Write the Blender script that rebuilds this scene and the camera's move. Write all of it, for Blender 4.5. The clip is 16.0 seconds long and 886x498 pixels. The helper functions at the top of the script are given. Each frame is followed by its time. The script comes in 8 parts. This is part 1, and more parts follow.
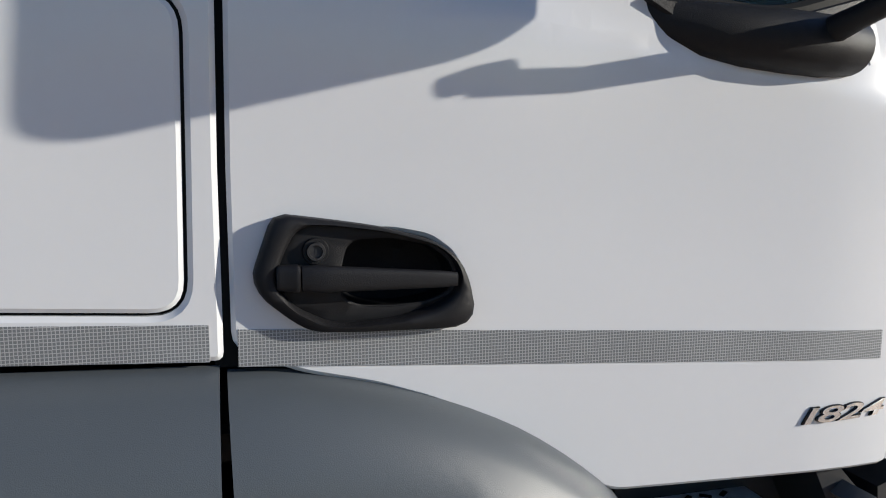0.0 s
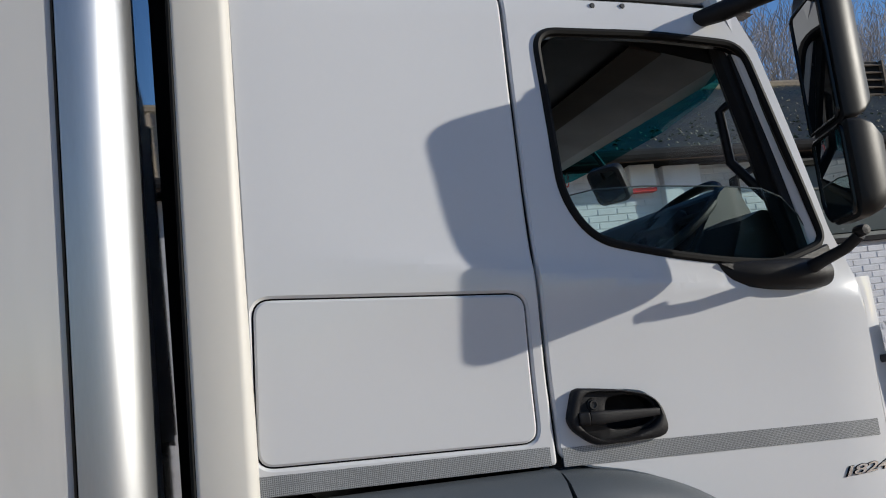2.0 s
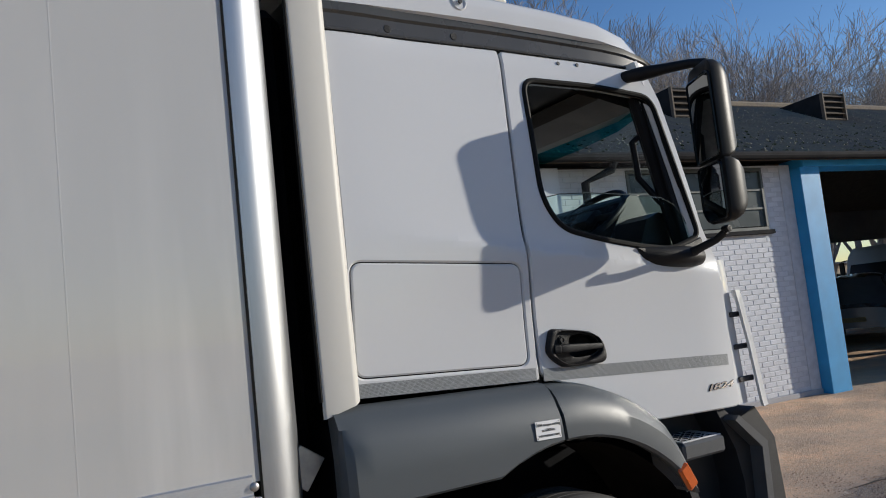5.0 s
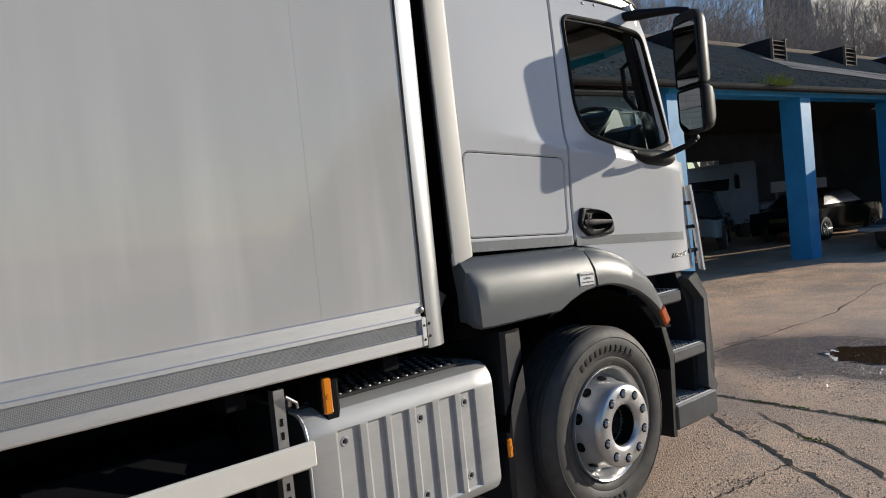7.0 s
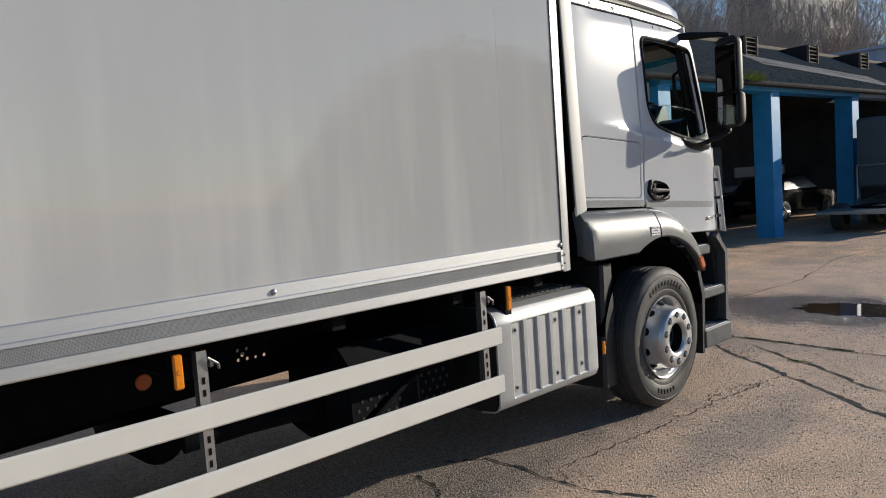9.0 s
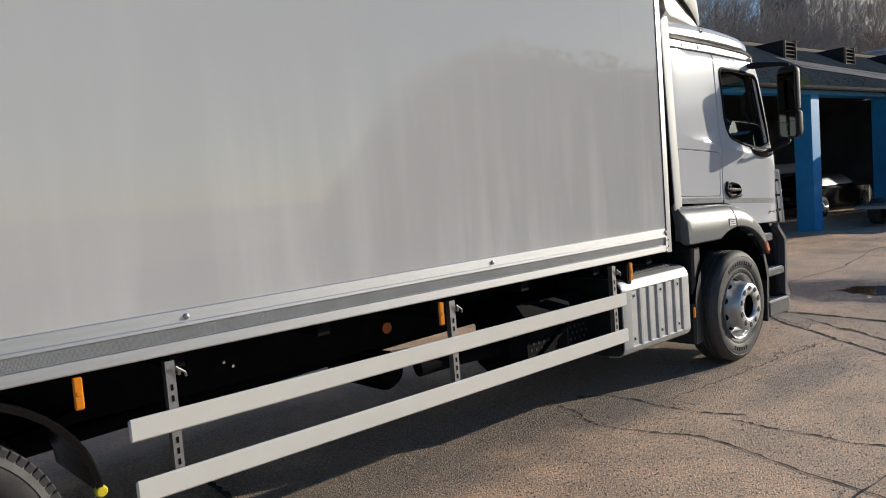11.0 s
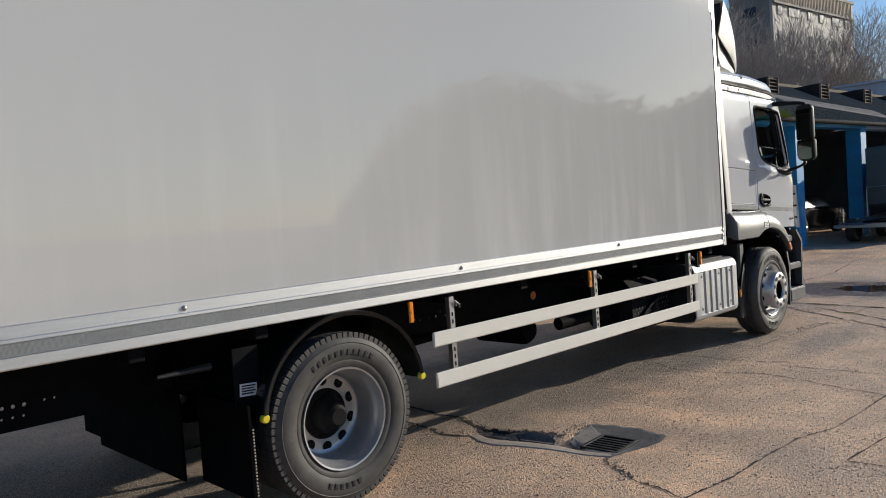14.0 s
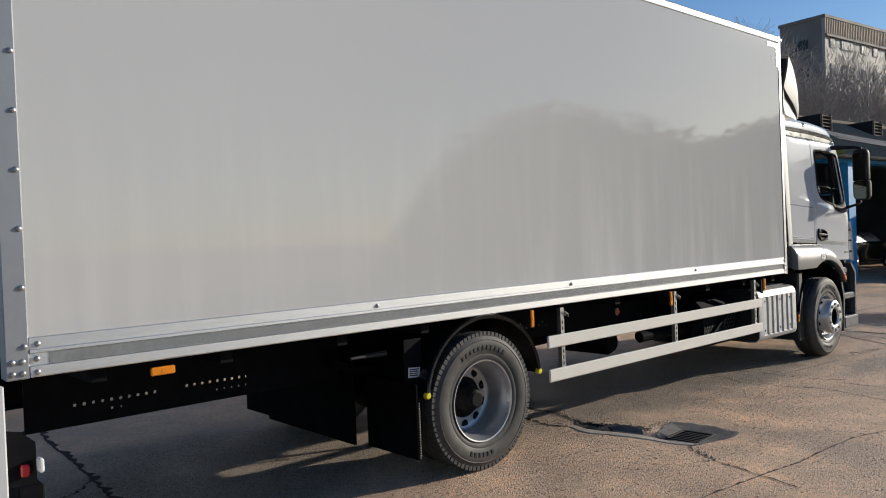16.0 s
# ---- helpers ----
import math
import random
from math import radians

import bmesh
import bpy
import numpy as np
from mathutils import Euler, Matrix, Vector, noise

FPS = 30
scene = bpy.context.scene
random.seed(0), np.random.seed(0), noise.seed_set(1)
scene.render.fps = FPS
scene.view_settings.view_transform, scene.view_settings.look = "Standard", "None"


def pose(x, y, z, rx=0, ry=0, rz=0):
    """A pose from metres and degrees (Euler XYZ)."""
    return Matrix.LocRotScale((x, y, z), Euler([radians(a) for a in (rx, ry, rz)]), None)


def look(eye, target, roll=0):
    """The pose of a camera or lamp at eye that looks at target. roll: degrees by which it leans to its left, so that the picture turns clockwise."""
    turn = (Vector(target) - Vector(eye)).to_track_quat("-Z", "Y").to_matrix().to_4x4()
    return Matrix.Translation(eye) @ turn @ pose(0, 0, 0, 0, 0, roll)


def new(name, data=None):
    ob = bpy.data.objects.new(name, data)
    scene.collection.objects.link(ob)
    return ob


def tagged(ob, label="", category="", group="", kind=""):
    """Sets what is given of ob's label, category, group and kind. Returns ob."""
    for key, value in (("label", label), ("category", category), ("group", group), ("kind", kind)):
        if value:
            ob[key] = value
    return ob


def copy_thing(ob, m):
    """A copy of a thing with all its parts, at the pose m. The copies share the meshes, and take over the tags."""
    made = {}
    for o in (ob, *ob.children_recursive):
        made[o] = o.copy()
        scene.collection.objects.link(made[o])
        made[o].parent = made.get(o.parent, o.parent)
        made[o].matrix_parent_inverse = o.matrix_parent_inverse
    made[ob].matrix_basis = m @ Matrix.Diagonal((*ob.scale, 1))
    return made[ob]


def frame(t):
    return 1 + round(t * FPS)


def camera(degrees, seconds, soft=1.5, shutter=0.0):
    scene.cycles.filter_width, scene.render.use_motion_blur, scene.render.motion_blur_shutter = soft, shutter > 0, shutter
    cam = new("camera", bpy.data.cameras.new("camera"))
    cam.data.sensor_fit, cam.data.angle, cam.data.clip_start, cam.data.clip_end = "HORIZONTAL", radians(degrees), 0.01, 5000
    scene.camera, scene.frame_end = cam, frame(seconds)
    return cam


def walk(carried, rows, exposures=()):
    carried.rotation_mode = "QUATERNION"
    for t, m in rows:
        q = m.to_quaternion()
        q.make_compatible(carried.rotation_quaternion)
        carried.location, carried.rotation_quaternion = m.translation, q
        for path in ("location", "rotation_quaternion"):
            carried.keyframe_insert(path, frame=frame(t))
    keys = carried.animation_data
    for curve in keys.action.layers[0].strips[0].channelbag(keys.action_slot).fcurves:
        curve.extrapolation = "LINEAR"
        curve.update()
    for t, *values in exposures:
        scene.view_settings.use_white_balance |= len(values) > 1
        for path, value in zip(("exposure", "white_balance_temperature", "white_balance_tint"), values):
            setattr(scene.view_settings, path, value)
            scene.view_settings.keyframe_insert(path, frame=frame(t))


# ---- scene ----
cam = camera(60.7, 16.0, 1.0)
PATH = [
    (0, (-0.025, -2.147, 1.721), (0.518, -0.239, 1.467), 0.3),
    (0.5, (-0.149, -2.394, 1.694), (0.368, -0.463, 1.623), -2.9),
    (1, (-0.397, -2.613, 1.687), (0.18, -0.698, 1.672), -3.9),
    (1.5, (-0.629, -2.834, 1.696), (-0.02, -0.932, 1.794), -5.2),
    (2, (-0.854, -3.043, 1.791), (-0.276, -1.145, 2.046), -6.6),
    (2.5, (-1.088, -3.221, 1.91), (-0.533, -1.364, 2.404), -7.7),
    (3, (-1.16, -3.428, 1.889), (-0.629, -1.652, 2.64), -8.4),
    (3.5, (-1.189, -3.626, 1.887), (-0.636, -1.912, 2.758), -9.0),
    (4, (-1.311, -3.687, 1.83), (-0.684, -1.957, 2.613), -9.3),
    (4.5, (-1.569, -3.66, 1.79), (-0.754, -1.891, 2.244), -8.2),
    (5, (-1.781, -3.574, 1.734), (-0.794, -1.844, 1.912), -6.2),
    (5.2, (-1.881, -3.546, 1.729), (-0.836, -1.844, 1.838), -6.0),
    (7.3, (-3.406, -3.78, 1.665), (-2.089, -2.28, 1.559), -5.5),
    (7.5, (-3.57, -3.869, 1.693), (-2.25, -2.37, 1.573), -5.3),
    (8, (-3.974, -3.877, 1.63), (-2.6, -2.429, 1.51), -4.8),
    (8.5, (-4.389, -3.871, 1.638), (-2.983, -2.456, 1.5), -4.2),
    (9, (-4.881, -4.023, 1.676), (-3.489, -2.596, 1.518), -3.9),
    (9.5, (-5.33, -4.229, 1.695), (-3.952, -2.788, 1.535), -3.9),
    (10, (-5.78, -4.351, 1.735), (-4.427, -2.885, 1.588), -4.5),
    (10.2, (-5.965, -4.401, 1.769), (-4.629, -2.921, 1.615), -4.4),
    (12.3, (-7.526, -4.669, 1.771), (-6.14, -3.236, 1.616), -4.7),
    (12.5, (-7.727, -4.707, 1.718), (-6.325, -3.286, 1.587), -4.9),
    (13, (-8.137, -4.724, 1.672), (-6.726, -3.312, 1.551), -4.7),
    (13.5, (-8.519, -4.814, 1.667), (-7.112, -3.397, 1.549), -4.3),
    (14, (-8.891, -4.862, 1.673), (-7.489, -3.438, 1.579), -4.1),
    (14.5, (-9.243, -4.864, 1.71), (-7.845, -3.437, 1.62), -3.6),
    (15, (-9.586, -5.068, 1.7), (-8.22, -3.61, 1.616), -3.1),
    (15.5, (-9.924, -5.177, 1.65), (-8.586, -3.692, 1.599), -2.9),
    (16, (-10.142, -5.242, 1.723), (-8.811, -3.75, 1.692), -2.3),
]
walk(cam, [(t, look(eye, target, roll)) for t, eye, target, roll in PATH], exposures=[(0, 0.26, 6450, 8.7), (1.5, 0.25, 6450, 8.7), (1.9, 0.10, 6450, 8.7), (2.3, -0.22, 6400, 8.7), (2.8, -0.22, 6400, 8.7), (3.5, -0.04, 6400, 8.7), (4.0, -0.16, 6400, 8.7), (4.6, -0.24, 6450, 8.7), (5.2, -0.02, 6550, 8.7), (7.3, -0.06, 6750, 8.7), (14.6, -0.07, 6750, 8.7), (15.4, -0.15, 6750, 8.7), (16, -0.07, 6750, 8.7)])

# ---- light ----
SUN_DIR = Vector((1.02, -0.405, 0.29)).normalized()
world = bpy.data.worlds.new("sky")
scene.world = world
world.use_nodes = True
wn = world.node_tree.nodes
sky = wn.new("ShaderNodeTexSky")
sky.sky_type = "NISHITA"
sky.sun_disc = False
sky.sun_elevation = math.asin(SUN_DIR.z)
sky.sun_rotation = math.atan2(SUN_DIR.x, SUN_DIR.y)
sky.air_density, sky.dust_density, sky.ozone_density = 1.0, 0.3, 3.2
rich = wn.new("ShaderNodeHueSaturation")
rich.inputs["Saturation"].default_value = 1.16
rich.inputs["Hue"].default_value = 0.510
world.node_tree.links.new(sky.outputs[0], rich.inputs["Color"])
world.node_tree.links.new(rich.outputs[0], wn["Background"].inputs[0])
wn["Background"].inputs[1].default_value = 0.138
sun = new("sun", bpy.data.lights.new("sun", "SUN"))
sun.data.energy, sun.data.angle, sun.data.color = 4.9, radians(0.53), (1.0, 0.93, 0.825)
sun.matrix_world = look((0, 0, 30), Vector((0, 0, 30)) - SUN_DIR)

# ---- materials ----
MATS = {}


def mat(name, col, rough=0.5, metal=0.0, vary=0.12, scale=6.0, bump=0.0, bscale=60.0, col2=None, coat=0.0,
        stretch=(1, 1, 1), rvary=0.1, spec=0.5, per=0.0):
    """A procedural surface: base colour with broad and fine variation, gloss variation and fine relief."""
    m = bpy.data.materials.new(name)
    m.use_nodes = True
    nt = m.node_tree
    n, ln = nt.nodes, nt.links
    b = n["Principled BSDF"]
    b.inputs["Metallic"].default_value = metal
    b.inputs["Coat Weight"].default_value = coat
    b.inputs["Coat Roughness"].default_value = 0.06
    b.inputs["Specular IOR Level"].default_value = spec
    tc = n.new("ShaderNodeTexCoord")
    mp = n.new("ShaderNodeMapping")
    mp.inputs["Scale"].default_value = stretch
    ln.new(tc.outputs["Object"], mp.inputs[0])
    broad = n.new("ShaderNodeTexNoise")
    broad.inputs["Scale"].default_value = scale
    broad.inputs["Detail"].default_value = 6
    fine = n.new("ShaderNodeTexNoise")
    fine.inputs["Scale"].default_value = bscale
    fine.inputs["Detail"].default_value = 4
    ln.new(mp.outputs[0], broad.inputs["Vector"])
    ln.new(mp.outputs[0], fine.inputs["Vector"])
    ramp = n.new("ShaderNodeMapRange")
    ramp.inputs["From Min"].default_value, ramp.inputs["From Max"].default_value = 0.35, 0.68
    ln.new(broad.outputs[0], ramp.inputs[0])
    mix = n.new("ShaderNodeMix")
    mix.data_type = "RGBA"
    c2 = col2 or tuple(c * (1 - vary) for c in col)
    mix.inputs["A"].default_value, mix.inputs["B"].default_value = (*col, 1), (*c2, 1)
    ln.new(ramp.outputs[0], mix.inputs["Factor"])
    hsv = n.new("ShaderNodeHueSaturation")
    ln.new(mix.outputs["Result"], hsv.inputs["Color"])
    mr = n.new("ShaderNodeMapRange")
    mr.inputs["To Min"].default_value, mr.inputs["To Max"].default_value = 1 - vary / 2, 1 + vary / 2
    ln.new(fine.outputs[0], mr.inputs[0])
    last = mr.outputs[0]
    if per:
        oi = n.new("ShaderNodeObjectInfo")
        pr = n.new("ShaderNodeMapRange")
        pr.inputs["To Min"].default_value, pr.inputs["To Max"].default_value = 1 - per, 1 + per
        ln.new(oi.outputs["Random"], pr.inputs[0])
        mul = n.new("ShaderNodeMath")
        mul.operation = "MULTIPLY"
        ln.new(last, mul.inputs[0])
        ln.new(pr.outputs[0], mul.inputs[1])
        last = mul.outputs[0]
    ln.new(last, hsv.inputs["Value"])
    ln.new(hsv.outputs[0], b.inputs["Base Color"])
    rr = n.new("ShaderNodeMapRange")
    rr.inputs["To Min"].default_value, rr.inputs["To Max"].default_value = max(0.02, rough - rvary), min(1, rough + rvary)
    ln.new(broad.outputs[0], rr.inputs[0])
    ln.new(rr.outputs[0], b.inputs["Roughness"])
    if bump:
        bp = n.new("ShaderNodeBump")
        bp.inputs["Strength"].default_value = min(1.0, bump)
        bp.inputs["Distance"].default_value = 0.004
        ln.new(fine.outputs[0], bp.inputs["Height"])
        ln.new(bp.outputs[0], b.inputs["Normal"])
    MATS[name] = m
    return m


WHITE = mat("cab_white_paint", (0.575, 0.582, 0.593), 0.13, vary=0.02, rvary=0.03, scale=2, spec=0.42)
CREAM = mat("fairing_white_plastic", (0.50, 0.486, 0.45), 0.5, vary=0.03, coat=0.0, scale=3)
BLACK = mat("black_textured_plastic", (0.012, 0.012, 0.0135), 0.50, vary=0.25, bump=0.25, bscale=900, spec=0.2)
GLOSSBLACK = mat("black_gloss_trim", (0.007, 0.0075, 0.008), 0.22, vary=0.1, spec=0.3)
# blacker than the rubber, to deepen the shade under the truck
FLAP = mat("shade_black_underside", (0.004, 0.004, 0.005), 0.85, vary=0.4, scale=9, spec=0.05)
RUBBER = mat("black_rubber", (0.008, 0.008, 0.008), 0.65, vary=0.25, bump=0.1, bscale=200, spec=0.15)
BANDGREY = mat("grey_gutter_plastic", (0.055, 0.054, 0.053), 0.28, vary=0.1, spec=0.4)
FENDER = mat("dark_grey_fender_plastic", (0.072, 0.082, 0.090), 0.40, vary=0.07, bump=0.12, bscale=700, scale=4, rvary=0.06)
DARKPL = mat("dark_step_plastic", (0.017, 0.018, 0.021), 0.5, vary=0.2, bump=0.15, bscale=500)
STEPGREY = mat("scuffed_step_plastic", (0.075, 0.080, 0.086), 0.42, vary=0.25, scale=12, bump=0.15, bscale=400)
CHASSIS = mat("chassis_black", (0.005, 0.0055, 0.0075), 0.75, vary=0.4, scale=9, spec=0.1)
ALU = mat("galvanised_aluminium", (0.74, 0.755, 0.77), 0.46, 1.0, vary=0.18, scale=7, stretch=(0.5, 1, 4), bump=0.05, bscale=120, rvary=0.12)
POSTALU = mat("extruded_aluminium", (0.42, 0.435, 0.455), 0.38, 0.92, vary=0.10, scale=5, stretch=(3, 3, 0.4), rvary=0.08)
RAILGREY = mat("grey_cap_rail", (0.30, 0.315, 0.34), 0.45, 0.35, vary=0.08, scale=5)
GUARD = mat("cream_painted_guard", (0.72, 0.70, 0.64), 0.42, vary=0.05, scale=5, rvary=0.06)
TANKALU = mat("brushed_silver_cover", (0.44, 0.445, 0.445), 0.48, 0.35, vary=0.14, scale=6, stretch=(0.3, 1, 1), rvary=0.07)
STEEL = mat("dull_steel", (0.42, 0.42, 0.42), 0.42, 0.9, vary=0.2, scale=20)
TREAD = mat("worn_tread_metal", (0.70, 0.70, 0.70), 0.5, 0.15, vary=0.2, scale=30)
RIMSILVER = mat("silver_wheel_paint", (0.60, 0.60, 0.60), 0.32, 0.65, vary=0.14, scale=12, rvary=0.08)
# silver of the dished rear rims, darkened for the shade in the dish
RIMSHADED = mat("shaded_silver_wheel_paint", (0.46, 0.465, 0.475), 0.33, 0.65, vary=0.18, scale=10, rvary=0.08)
HUBDARK = mat("dark_hub", (0.008, 0.008, 0.009), 0.6, vary=0.4, scale=20, spec=0.12)
TYRE = mat("tyre_rubber", (0.056, 0.053, 0.050), 0.66, vary=0.3, scale=14, bump=0.15, bscale=160)
TYRETEXT = mat("tyre_mould_marks", (0.022, 0.021, 0.02), 0.75, vary=0.2)
AMBER = mat("amber_plastic_lens", (0.85, 0.26, 0.01), 0.25, vary=0.15, scale=60, coat=0.4)
REDLENS = mat("red_plastic_lens", (0.45, 0.01, 0.015), 0.25, vary=0.1, scale=40, coat=0.4)
ORANGE = mat("red_orange_reflector", (0.60, 0.11, 0.012), 0.3, vary=0.15, scale=50, coat=0.3)
YELLOW = mat("yellow_cap", (0.75, 0.62, 0.03), 0.4, vary=0.15, scale=40)
DIMPLATE = mat("dark_yellow_plate", (0.10, 0.08, 0.03), 0.5, vary=0.2, scale=20)
CHROME = mat("chrome_badge", (0.80, 0.80, 0.80), 0.12, 1.0, vary=0.05, rvary=0.03)
PAPER = mat("white_sticker", (0.72, 0.72, 0.72), 0.4, vary=0.06, scale=30)
INK = mat("black_print", (0.02, 0.02, 0.02), 0.5)
REDINK = mat("red_print", (0.7, 0.03, 0.02), 0.45)
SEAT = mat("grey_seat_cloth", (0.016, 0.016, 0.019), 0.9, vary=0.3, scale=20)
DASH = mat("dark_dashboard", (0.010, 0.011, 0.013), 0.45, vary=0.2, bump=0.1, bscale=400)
# beige lining, made nearly black to hold the shade inside the cab
HEADLINER = mat("beige_headliner_in_shade", (0.022, 0.019, 0.016), 0.9, vary=0.1)
BLUE = mat("blue_painted_steel", (0.025, 0.30, 0.62), 0.5, vary=0.16, scale=3, bump=0.1, bscale=60)
BRICK = mat("white_painted_brick", (0.66, 0.68, 0.72), 0.75, vary=0.12, scale=5, bump=0.6, bscale=45, per=0.05)
MORTAR = mat("white_painted_mortar", (0.58, 0.60, 0.64), 0.85, vary=0.15, scale=10, bump=0.4, bscale=60)
RENDERED = mat("grey_rendered_wall", (0.42, 0.42, 0.44), 0.8, vary=0.2, scale=1.2, bump=0.3, bscale=40)
# inside walls of the garage: the indoor shade is put into this grey
INNERWALL = mat("garage_wall_with_shade", (0.16, 0.16, 0.17), 0.85, vary=0.3, scale=1)
ROOF = mat("mossy_corrugated_sheet", (0.215, 0.178, 0.145), 0.92, vary=0.6, scale=3, bump=0.8, bscale=26, col2=(0.27, 0.225, 0.16), spec=0.1)
MOSS = mat("moss", (0.13, 0.12, 0.05), 0.95, vary=0.5, scale=30)
GUTTER = mat("black_gutter", (0.028, 0.028, 0.030), 0.9, vary=0.3, scale=4, spec=0.1)
ROOFLIGHT = mat("grey_smooth_roof_sheet", (0.17, 0.165, 0.165), 0.75, vary=0.3, scale=3, spec=0.2)
SHELL = mat("black_mirror_shell", (0.012, 0.012, 0.012), 0.46, vary=0.15, bump=0.05, bscale=900, spec=0.22)
PALEMOSS = mat("pale_lichen", (0.17, 0.16, 0.11), 0.95, vary=0.4, scale=30)
SLAT = mat("weathered_slat", (0.13, 0.10, 0.075), 0.8, vary=0.3, scale=8)
WINFRAME = mat("dark_green_grey_frame", (0.10, 0.115, 0.11), 0.6, vary=0.2)
OBSCURE = mat("frosted_pane", (0.07, 0.085, 0.085), 0.25, vary=0.1, scale=4)
BARK = mat("bare_bark", (0.40, 0.345, 0.30), 0.9, vary=0.3, scale=6)
TWIG = mat("bare_twigs", (0.40, 0.34, 0.295), 0.9, vary=0.25, scale=2)
LEAF = mat("dry_leaves", (0.05, 0.055, 0.025), 0.85, vary=0.4, scale=1.5)
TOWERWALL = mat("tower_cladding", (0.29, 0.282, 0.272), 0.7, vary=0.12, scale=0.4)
TOWERDARK = mat("tower_shaded_side_and_trim", (0.15, 0.146, 0.142), 0.75, vary=0.12, scale=0.4)
TOWERGLASS = mat("dark_window_pane", (0.022, 0.026, 0.034), 0.16, vary=0.2, scale=1, spec=0.25)
CARPAINT = mat("black_car_paint", (0.008, 0.009, 0.011), 0.15, vary=0.1, coat=0.2, spec=0.3)
SHEDWHITE = mat("pale_cladding", (0.45, 0.50, 0.58), 0.6, vary=0.1, scale=1)
GRATE = mat("cast_iron", (0.035, 0.035, 0.037), 0.6, 0.5, vary=0.4, scale=25, bump=0.3, bscale=90)
TAR = mat("old_tar_patch", (0.13, 0.125, 0.12), 0.8, vary=0.4, scale=9, bump=0.9, bscale=60)
CRACK = mat("crack_dirt", (0.020, 0.018, 0.015), 0.95, vary=0.5, scale=20)
GREYCEMENT = mat("grey_cement", (0.24, 0.22, 0.195), 0.85, vary=0.3, scale=14, bump=0.8, bscale=110)
CEMENT = mat("pale_cement_edge", (0.48, 0.41, 0.33), 0.8, vary=0.25, scale=12)
PEBBLE = mat("exposed_pebbles", (0.40, 0.28, 0.185), 0.5, vary=0.3, scale=3, col2=(0.27, 0.19, 0.135))
_geo = PEBBLE.node_tree.nodes.new("ShaderNodeNewGeometry")
_val = PEBBLE.node_tree.nodes.new("ShaderNodeMapRange")
_val.inputs["To Min"].default_value, _val.inputs["To Max"].default_value = 0.4, 1.75
PEBBLE.node_tree.links.new(_geo.outputs["Random Per Island"], _val.inputs[0])
_hsv = next(q for q in PEBBLE.node_tree.nodes if q.bl_idname == "ShaderNodeHueSaturation")
PEBBLE.node_tree.links.new(_val.outputs[0], _hsv.inputs["Value"])
WETSTONE = mat("wet_grit", (0.15, 0.11, 0.085), 0.16, vary=0.3, scale=3, spec=0.6)
WEED = mat("small_weeds", (0.20, 0.26, 0.035), 0.9, vary=0.4, scale=40)


def simple_nodes(name):
    m = bpy.data.materials.new(name)
    m.use_nodes = True
    return m, m.node_tree.nodes, m.node_tree.links, m.node_tree.nodes["Principled BSDF"]


def glass(name, tint, rough=0.0):
    m, n, ln, b = simple_nodes(name)
    out = n["Material Output"]
    tr = n.new("ShaderNodeBsdfTransparent")
    tr.inputs[0].default_value = (*tint, 1)
    gl = n.new("ShaderNodeBsdfGlossy")
    gl.inputs["Roughness"].default_value = rough
    lw = n.new("ShaderNodeLayerWeight")
    lw.inputs[0].default_value = 0.5
    pw = n.new("ShaderNodeMath")
    pw.operation = "POWER"
    pw.inputs[1].default_value = 5.0
    ln.new(lw.outputs["Facing"], pw.inputs[0])
    fr = n.new("ShaderNodeMapRange")
    fr.inputs["To Min"].default_value = 0.010
    ln.new(pw.outputs[0], fr.inputs[0])
    mx = n.new("ShaderNodeMixShader")
    ln.new(fr.outputs[0], mx.inputs[0])
    ln.new(tr.outputs[0], mx.inputs[1])
    ln.new(gl.outputs[0], mx.inputs[2])
    ln.new(mx.outputs[0], out.inputs[0])
    return m


GLASS = glass("tinted_cab_glass", (0.88, 0.96, 0.95))
SUNBAND = glass("teal_sun_band", (0.05, 0.42, 0.50))
MIRROR, _n, _l, _b = simple_nodes("mirror_glass")
_b.inputs["Metallic"].default_value, _b.inputs["Roughness"].default_value = 1.0, 0.02
_b.inputs["Base Color"].default_value = (0.24, 0.25, 0.255, 1)
WATER, _n, _l, _b = simple_nodes("puddle_water")
_b.inputs["Base Color"].default_value = (0.050, 0.030, 0.016, 1)
_b.inputs["Roughness"].default_value = 0.03


